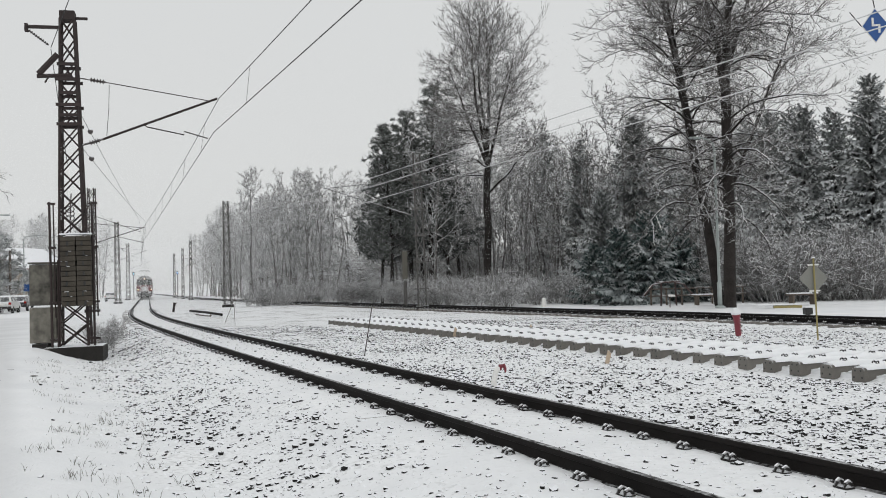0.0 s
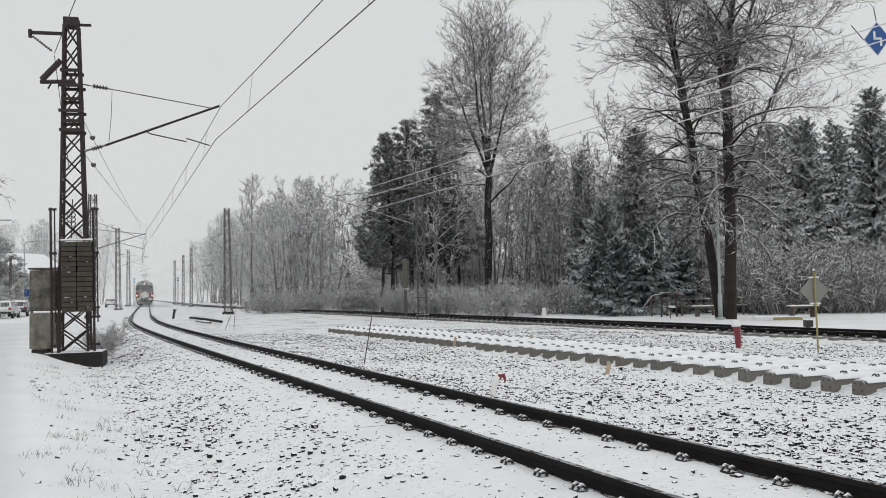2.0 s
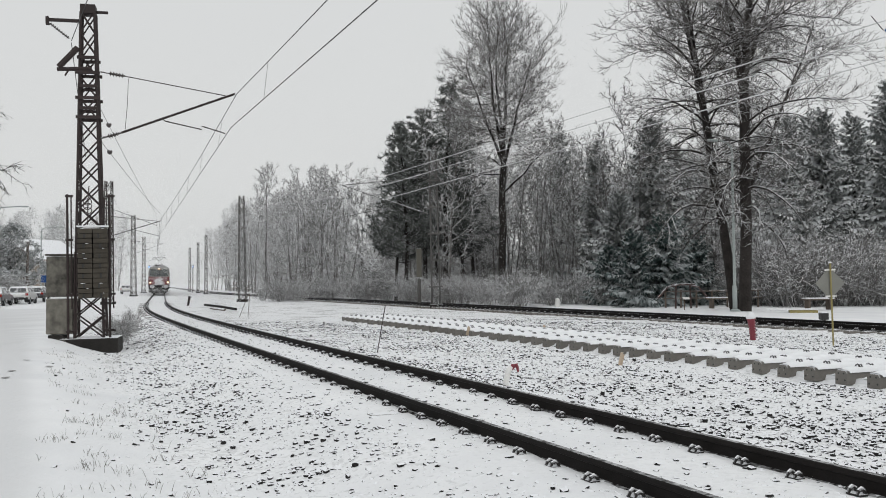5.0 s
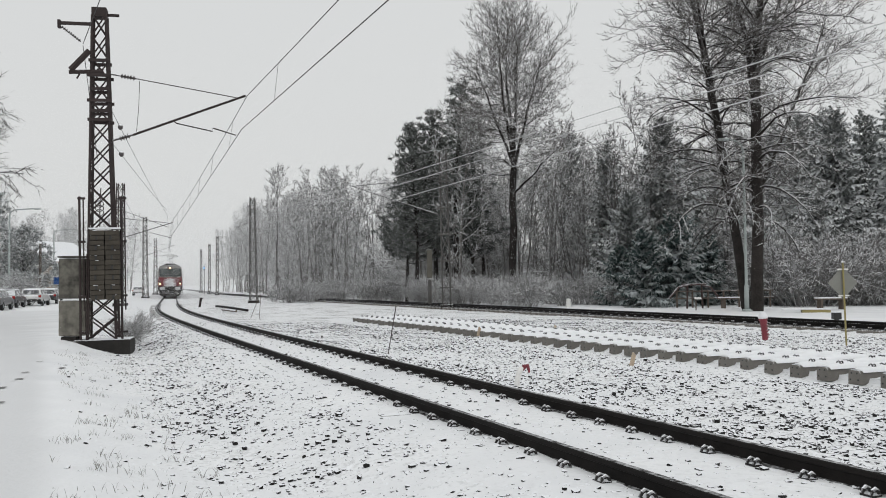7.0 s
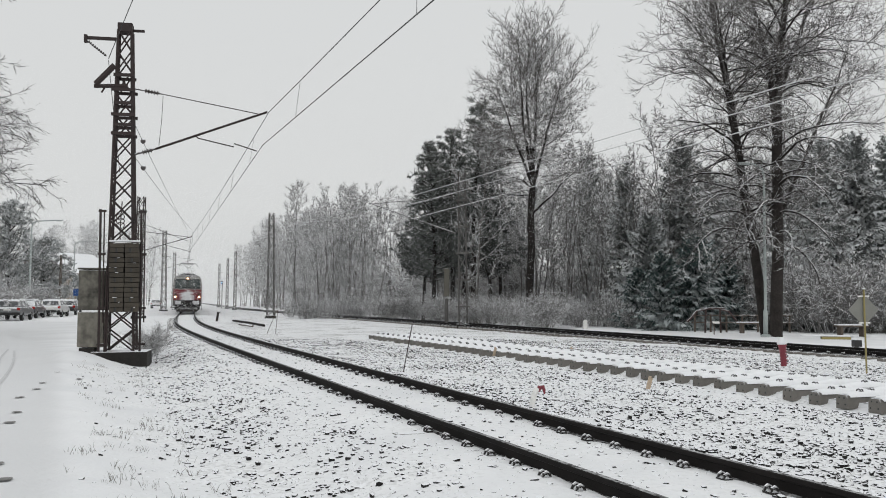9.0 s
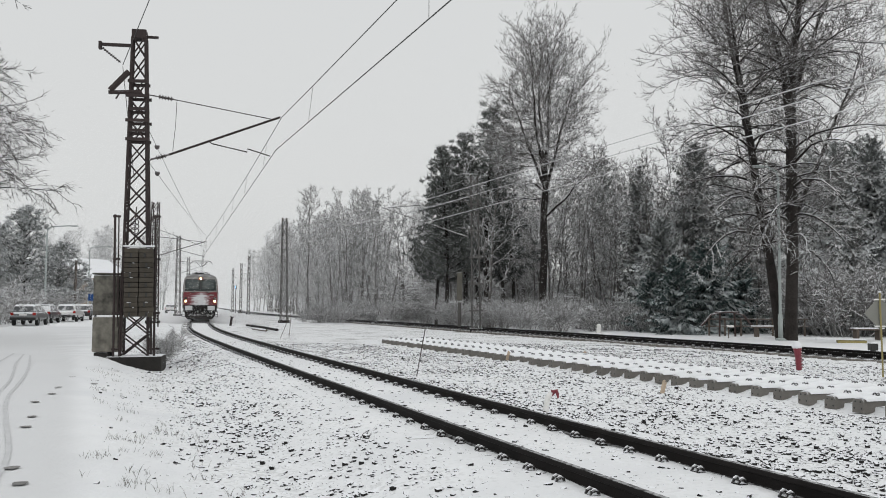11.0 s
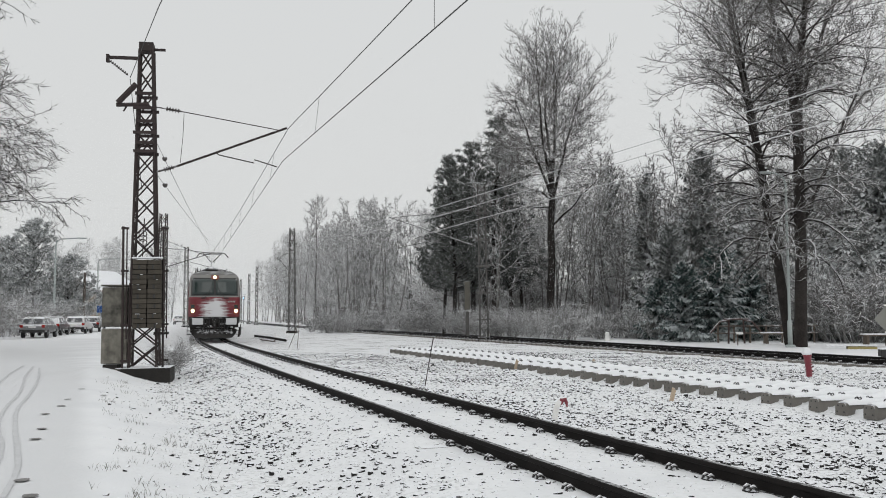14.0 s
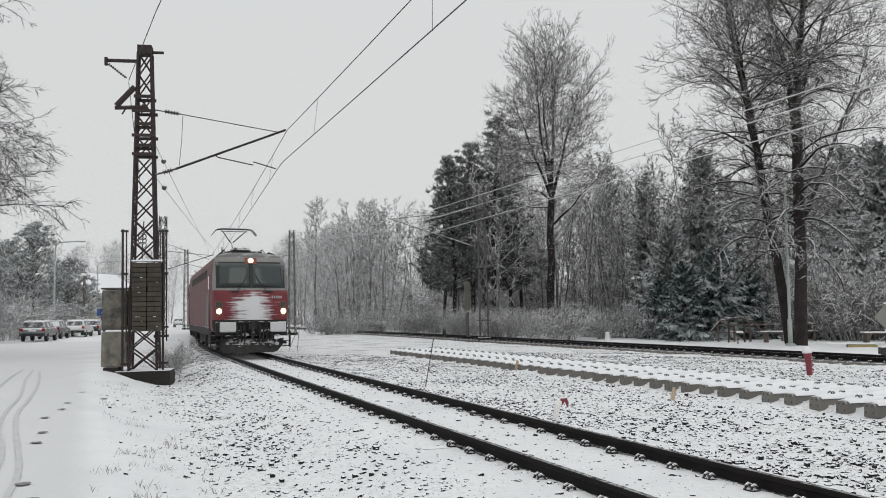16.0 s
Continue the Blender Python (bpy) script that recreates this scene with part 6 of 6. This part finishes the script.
def build_street_side():
    build_car(at(66, 64), 64.5, 12, CAR_SILVER, "grey estate car parked, roof and rear window snowed over")
    build_car(at(97, 72), 72, 12, CAR_DARK, "dark hatchback parked ahead of the grey car, snow on top", False)
    build_car(at(137, 78), 78.5, 12, CAR_WHITE, "white estate car parked, snow on the roof")
    build_car(at(163, 86), 86.5, 12, CAR_DARK, "dark blue estate car parked, snow on the roof")
    build_car(at(318, 150), 150, 12, CAR_WHITE, "white estate car parked far along the street")
    build_street_lamp(at(96, 80), 80, 8.5, 2.1, "tall street lamp with a curved arm", r=0.09)
    build_street_lamp(at(172, 109), 109, 8.5, 2.1, "tall street lamp with a curved arm", r=0.09)
    build_house(at(158, 128), 128, 66)
    # notice post with a blue plate
    t = thing("sign_post", pose(at(178, 96), 96, 0), "thin post with a small blue plate", "sign")
    b = Buf()
    b.tube([(0, 0, 0), (0, 0, 2.7)], 0.035, 8)
    part("post", b, GALVANISED, t)
    b = Buf()
    b.box((0, -0.05, 2.25), (0.7, 0.03, 0.75))
    part("plate", b, SIGN_BLUE, t, bevel=0.008)
    t = thing("wooden_pole", pose(at(149, 92), 92, 0), "dark wooden utility pole by the street", "utility pole")
    b = Buf()
    b.tube([(0, 0, 0), (0, 0, 6.0)], [0.16, 0.11], 10)
    part("pole", b, TIMBER, t)
    # tyre tracks and footprints in the snow of the path
    slush = material("pressed_snow", (0.56, 0.565, 0.572), 0.7, vary=0.12, scale=5, bump=0.3)
    wet = material("wet_print", (0.16, 0.155, 0.15), 0.6, vary=0.35, scale=12, bump=0.3)
    rng = random.Random(2)

    def ribbon(pts, w, mat):
        b = Buf()
        for _ in range(2):
            cut = [pts[0]]
            for (ax, ay), (bx, by) in zip(pts, pts[1:]):
                cut += [(ax * 0.75 + bx * 0.25, ay * 0.75 + by * 0.25), (ax * 0.25 + bx * 0.75, ay * 0.25 + by * 0.75)]
            pts = cut + [pts[-1]]
        fine = []
        for (ax, ay), (bx, by) in zip(pts, pts[1:]):
            for i in range(4):
                fine.append((ax + (bx - ax) * i / 4, ay + (by - ay) * i / 4))
        for x, y in fine:
            for s in (-1, 1):
                xx = x + s * w * rng.uniform(0.42, 0.56)
                b.v.append((xx, y, ground_z(xx, y) + 0.012))
        b.f = [(2 * i, 2 * i + 1, 2 * i + 3, 2 * i + 2) for i in range(len(fine) - 1)]
        tr = thing("tyre_track", Matrix(), "narrow tyre track pressed into fresh snow", "tyre track", "tyre tracks")
        part("pressed_strip", b, mat, tr)
    ribbon([(-4.2, 8.0), (-5.1, 10.5), (-6.6, 13.3), (-7.75, 15.9), (-8.6, 18.2), (-9.7, 20.7), (-11.2, 24.0), (-12.9, 28.2)], 0.065, slush)
    ribbon([(-3.9, 8.0), (-4.5, 9.6), (-5.5, 11.6), (-7.3, 15.3), (-8.3, 18.0), (-10.1, 22.4), (-12.4, 27.5)], 0.065, slush)
    ribbon([(-9.4, 18.0), (-10.3, 20.7), (-12.0, 24.8), (-13.4, 28.6)], 0.065, slush)
    for k, (x, y) in enumerate([(-4.13, 8.86), (-5.31, 11.72), (-5.7, 12.79), (-6.49, 14.64), (-6.8, 16.0), (-7.2, 17.2), (-7.0, 18.5), (-7.9, 19.6), (-3.7, 8.1)]):
        b = Buf()
        n = 10
        for i in range(n):
            a = 2 * math.pi * i / n
            px, py = x + 0.08 * math.cos(a) * rng.uniform(0.7, 1.1), y + 0.1 * math.sin(a) * rng.uniform(0.7, 1.1)
            b.v.append((px, py, ground_z(px, py) + 0.016))
        b.v.append((x, y, ground_z(x, y) + 0.016))
        b.f = [(i, (i + 1) % n, n) for i in range(n)]
        f = thing("footprint", Matrix(), "wet dark shoe print in the snow", "footprint", "footprints")
        part("print", b, wet, f)
    # tufts of dry grass on the verge
    b = Buf()
    for _ in range(120):
        y = 5 + 26 * rng.random() ** 1.4
        x = near_x(y) - rng.uniform(3.5, 5.3)
        for _ in range(rng.randint(3, 16)):
            a, h = rng.uniform(0, 6.283), rng.uniform(0.03, 0.11)
            p = Vector((x + rng.gauss(0, 0.07), y + rng.gauss(0, 0.07), 0))
            p.z = ground_z(p.x, p.y) - 0.01
            q = p + Vector((math.cos(a) * h * 0.6, math.sin(a) * h * 0.6, h))
            blade(b, rng, [p, p.lerp(q, 0.5) + Vector((0, 0, h * 0.15)), q], 0.003)
    me = b.mesh("grass_tufts", GRASS)
    tagged(new("grass_tufts", me), "dry grass blades poking through the snow", "grass", kind="stuff")


# ---- between and behind the tracks ----
def build_trackside():
    # red marker post with a cap of snow
    t = thing("marker_post", pose(9.74, 23.9, -0.03, 2, -5, 0), "red plastic marker post with a cap of snow", "marker post")
    b = Buf()
    b.lathe([(0.075, 0), (0.08, 0.35), (0.1, 0.52), (0.12, 0.58), (0.1, 0.62)], 12)
    part("post", b, RED_PAINT, t)
    b = Buf()
    for k in range(6):
        b.lathe([(0.07, 0.08 * k + 0.06), (0.085, 0.08 * k + 0.08), (0.07, 0.08 * k + 0.1)], 10, Matrix.Translation((0.035, 0, 0)))
    part("ribs", b, RED_PAINT, t)
    b = Buf()
    b.lathe([(0.11, 0.57), (0.135, 0.62), (0.13, 0.67), (0.09, 0.71), (0.085, 0.75), (0.04, 0.77)], 9)
    part("snow_cap", b, SNOW, t, smooth=True)
    # diamond board on a yellow pole, seen from behind
    t = thing("diamond_sign", pose(10.62, 21.17, -0.02, 0, -1, 0), "grey back of a diamond signal board on a yellow pole", "railway sign")
    b = Buf()
    b.tube([(0, 0, 0), (0, 0, 2.02)], 0.022, 8)
    part("pole", b, YELLOW_PAINT, t)
    b = Buf()
    h = 0.37
    b.v = [(-h, 0.04, 1.53), (0, 0.04, 1.53 - h * 1.08), (h, 0.04, 1.53), (0, 0.04, 1.53 + h * 1.08)]
    b.v += [(x, 0.055, z) for x, _, z in b.v]
    b.f = [(0, 1, 2, 3), (7, 6, 5, 4), (0, 4, 5, 1), (1, 5, 6, 2), (2, 6, 7, 3), (3, 7, 4, 0)]
    part("board", b, SIGN_GREY, t)
    for z in (1.22, 1.86):
        b = Buf()
        b.box((0, 0.02, z), (0.27, 0.03, 0.035))
        part("clamp", b, WHITE_PAINT, t)
    b = Buf()
    b.box((0, 0, 2.04), (0.06, 0.06, 0.03))
    part("cap", b, SNOW, t)
    # curved white and red cable duct end
    t = thing("bent_pipe", pose(1.75, 14.16, -0.12), "bent white plastic pipe with a red end", "pipe")
    b = Buf()
    b.tube([(0, 0, 0), (0.0, 0, 0.15), (0.03, 0, 0.3), (0.09, 0, 0.39)], [0.05, 0.048, 0.045, 0.04], 10)
    part("pipe", b, WHITE_PAINT, t, smooth=True)
    b = Buf()
    b.tube([(0.085, 0.0, 0.34), (0.12, 0, 0.41), (0.16, 0, 0.42), (0.185, -0.01, 0.36), (0.19, -0.01, 0.3)], [0.03, 0.042, 0.036, 0.025, 0.012], 8)
    part("red_end", b, RED_PAINT, t)
    # thin rod leaning by the near track
    t = thing("leaning_rod", pose(-0.46, 21.8, -0.05), "thin dark steel rod stuck in the ballast", "rod")
    b = Buf()
    b.tube([(0, 0, -0.1), (0.21, 0, 1.1)], 0.013, 6)
    part("shaft", b, MAST_STEEL, t)
    t = thing("leaning_sticks", pose(-7.6, 44.6, 0), "two thin sticks leaning together in the snow", "stick")
    for a, c in (((-0.12, 0, -0.05), (0.35, 0.1, 1.15)), ((0.3, 0.05, -0.05), (0.38, 0.1, 1.12))):
        b = Buf()
        b.tube([a, c], 0.014, 5)
        part("stick", b, TIMBER, t)
    t = thing("stub_post", pose(-15.8, 69, 0, 0, 9, 0), "short dark post beside the track", "post")
    b = Buf()
    b.tube([(0, 0, -0.1), (0, 0, 0.62)], 0.09, 8)
    b.box((0.02, 0, 0.64), (0.24, 0.2, 0.06))
    part("shaft", b, MAST_STEEL, t)
    # length of rail lying in the snow
    t = thing("loose_rail", Matrix(), "length of old rail lying in the snow", "rail")
    b = Buf()
    b.tube([(-14.06, 66.7, 0.06), (-11.7, 60.2, 0.09), (-9.73, 55.1, 0.05)], 0.085, 6)
    part("bar", b, RAIL_STEEL, t)
    t = thing("loose_timber", Matrix(), "dark timber baulk lying in the snow", "timber")
    b = Buf()
    b.tube([(-11.9, 58.2, 0.05), (-10.2, 54.0, 0.05)], 0.08, 4)
    part("baulk", b, TIMBER, t)
    for x, y, h in ((2.28, 28.66, 0.3), (4.54, 17.98, 0.27), (5.0, 30.2, 0.24)):
        t = thing("survey_peg", pose(x, y, -0.1, 6, 12, 20), "pale wooden survey peg with a strip of tape", "peg", "survey pegs")
        b = Buf()
        b.box((0, 0, h / 2), (0.05, 0.03, h))
        b.box((0.05, 0, h / 2 - 0.02), (0.03, 0.02, h * 0.9))
        part("stake", b, material("raw_wood", (0.5, 0.4, 0.3), 0.85, vary=0.2, scale=6, snow=(0.4, 0.7)), t)
    # blue diamond hung from the wire over the sleepers
    t = thing("blue_diamond_sign", pose(11.65, 19.84, 7.38, 0, 0, -14), "blue diamond board with white marks hung on the overhead wire", "railway sign")

    def diamond(r, y, name, mat, parent, th=0.012):
        b = Buf()
        b.v = [(-r * 0.72, y, 0), (0, y, -r), (r * 0.72, y, 0), (0, y, r)]
        b.v += [(x, y + th, z) for x, _, z in b.v]
        b.f = [(0, 1, 2, 3), (7, 6, 5, 4), (0, 4, 5, 1), (1, 5, 6, 2), (2, 6, 7, 3), (3, 7, 4, 0)]
        return part(name, b, mat, parent)
    diamond(0.42, 0.0, "white_border", WHITE_PAINT, t)
    diamond(0.385, -0.012, "board", SIGN_BLUE, t)
    for x, z, w, hh in ((-0.06, 0.08, 0.045, 0.2), (0.08, -0.08, 0.045, 0.2), (0.01, 0.0, 0.16, 0.045)):
        b = Buf()
        b.box((x, -0.02, z), (w, 0.012, hh))
        part("mark", b, WHITE_PAINT, t)
    for a, c in (((-0.3, 0, 0.0), (-0.55, 0, 0.35)), ((0, 0, 0.42), (-0.05, 0, 0.75))):
        b = Buf()
        b.tube([a, c], 0.012, 5)
        part("hanger", b, MAST_STEEL, t)
    # lamp post before the limes
    build_street_lamp(17.2, 44.4, 8.7, -0.7, "pale galvanised lamp post before the lime trees", GALVANISED, 0.075, True)
    # timber fence, bench and shelter under the trees
    t = thing("timber_fence", pose(at(1345, 53), 53, 0), "weathered timber fence rails under the trees", "fence")
    for k in range(7):
        b = Buf()
        b.tube([(-2.6 + 0.95 * k, 0, -0.1), (-2.6 + 0.95 * k, 0, 1.0)], 0.06, 7)
        part("fence_post", b, TIMBER, t)
    for z in (0.5, 0.92):
        b = Buf()
        b.tube([(-2.8, -0.05, z), (3.3, -0.05, z + 0.03)], 0.045, 6)
        part("fence_rail", b, TIMBER, t)
    t = thing("timber_rack", pose(at(1300, 52), 52, 0, 0, 0, 10), "rustic red-brown timber rack with curved arms, snow on it", "garden rack")
    redwood = material("red_brown_timber", (0.055, 0.034, 0.03), 0.85, vary=0.3, scale=4, snow=(0.4, 0.7))
    for s in (-1, 1):
        b = Buf()
        b.tube([(s * 0.5, 0, -0.1), (s * 0.45, 0, 1.35)], 0.055, 7)
        part("upright", b, redwood, t)
        b = Buf()
        b.tube([(s * 0.45, 0, 1.3), (s * 1.0, 0, 1.2), (s * 1.6, 0, 0.55)], 0.06, 6)
        part("arm", b, redwood, t)
    b = Buf()
    b.tube([(-0.75, 0, 1.32), (0.75, 0, 1.36)], 0.06, 7)
    part("crossbar", b, redwood, t)
    t = thing("notice_plate", pose(at(1302, 49), 49, 0), "small white plate on a short stake", "sign")
    b = Buf()
    b.tube([(0, 0, -0.1), (0, 0, 0.6)], 0.03, 6)
    part("stake", b, TIMBER, t)
    b = Buf()
    b.box((0, 0, 0.68), (0.38, 0.2, 0.03), m=Matrix.Rotation(0.5, 4, "X"))
    part("plate", b, WHITE_PAINT, t)
    for px, y in ((1548, 46), (1370, 50)):
        t = thing("garden_bench", pose(at(px, y), y, 0, 0, 0, 5), "low wooden bench with snow on the seat", "bench", "benches")
        for s in (-1, 1):
            b = Buf()
            b.box((s * 0.6, 0, 0.24), (0.12, 0.4, 0.52))
            part("leg", b, TIMBER, t)
        b = Buf()
        b.box((0, 0, 0.53), (1.7, 0.45, 0.08))
        part("seat", b, TIMBER, t, bevel=0.015)
        b = Buf()
        b.box((0, 0, 0.595), (1.66, 0.42, 0.06))
        part("seat_snow", b, SNOW, t, bevel=0.025)
    t = thing("point_lantern", pose(16.2, 33.0, 0.0), "small dark box beside the rails with snow on top", "railway box")
    b = Buf()
    b.box((0, 0, 0.2), (0.28, 0.28, 0.26))
    b.tube([(0, 0, -0.05), (0, 0, 0.15)], 0.1, 8)
    part("box_body", b, DARK_PLASTIC, t, bevel=0.02)
    b = Buf()
    b.box((0, 0, 0.35), (0.3, 0.3, 0.05))
    part("snow_top", b, SNOW, t, bevel=0.02)
    t = thing("edging_board", pose(at(1500, 43), 43, 0, 0, 0, -16), "yellow-edged concrete slab with snow on top", "slab")
    b = Buf()
    b.box((0.5, 0, -0.01), (1.3, 0.5, 0.18))
    part("slab_body", b, YELLOW_PAINT, t, bevel=0.02)
    b = Buf()
    b.box((0.0, 0, 0.13), (2.2, 0.52, 0.07))
    part("slab_snow", b, SNOW, t, bevel=0.025)
    t = thing("white_stone", pose(at(1075, 56), 56.5, 0), "white kilometre stone capped with snow", "marker stone")
    b = Buf()
    b.box((0, 0, 0.2), (0.34, 0.25, 0.62), taper=0.7)
    part("stone", b, WHITE_PAINT, t, bevel=0.06)
    # shunting signals with blue lights
    for x, y, h in ((-44.9, 165.5, 4.7), (-36.05, 161, 4.65)):
        t = thing("signal_post", pose(x, y, 0), "signal post with a lit blue lamp", "railway signal", "signals")
        b = Buf()
        b.tube([(0, 0, 0), (0, 0, h + 0.3)], 0.07, 8)
        part("post", b, FAR_STEEL, t)
        b = Buf()
        b.box((0, -0.1, h), (0.36, 0.16, 0.6))
        hd = part("signal_head", b, DARK_PLASTIC, t, bevel=0.04)
        b = Buf()
        b.lathe([(0.11, 0.0), (0.1, 0.03), (0.04, 0.05)], 14, Matrix.Translation((0, -0.185, h)) @ Matrix.Rotation(math.pi / 2, 4, "X"))
        part("lens", b, glowing("blue_signal_glow", (0.15, 0.4, 1.0), 6.0), hd, "lit blue lens")
    # small control cabinet with a beige door behind the twin mast
    t = thing("relay_cabinet", pose(at(826, 60), 60, 0.1), "beige relay cabinet on a post by the twin mast", "cabinet")
    b = Buf()
    b.box((0, 0, 2.8), (0.36, 0.3, 1.9))
    part("cabinet_body", b, material("beige_paint", (0.12, 0.112, 0.092), 0.7, vary=0.3, scale=3, snow=(0.5, 0.8)), t, bevel=0.03)
    b = Buf()
    b.tube([(0, 0, -0.3), (0, 0, 1.7)], 0.12, 8)
    part("post", b, FAR_STEEL, t)


build_street_side()
build_trackside()

build_bare_sleepers()
build_tracks()
build_stones()
# added haze: big motionless flakes that fade the distance
build_snow_and_haze(((60, 115, 20, 420000, 0.034, -0.55, 0.62), (115, 200, 17, 330000, 0.056, -0.5, 0.0), (200, 360, 16, 280000, 0.095, -0.5, -0.08)), "veil of oversized still flakes added as haze over the far line")
SNOWFALL = build_snow_and_haze(((5, 40, 24, 2500, 0.0045, -0.6, 0.65),), "sparse white snowflakes falling through the air")

motions()
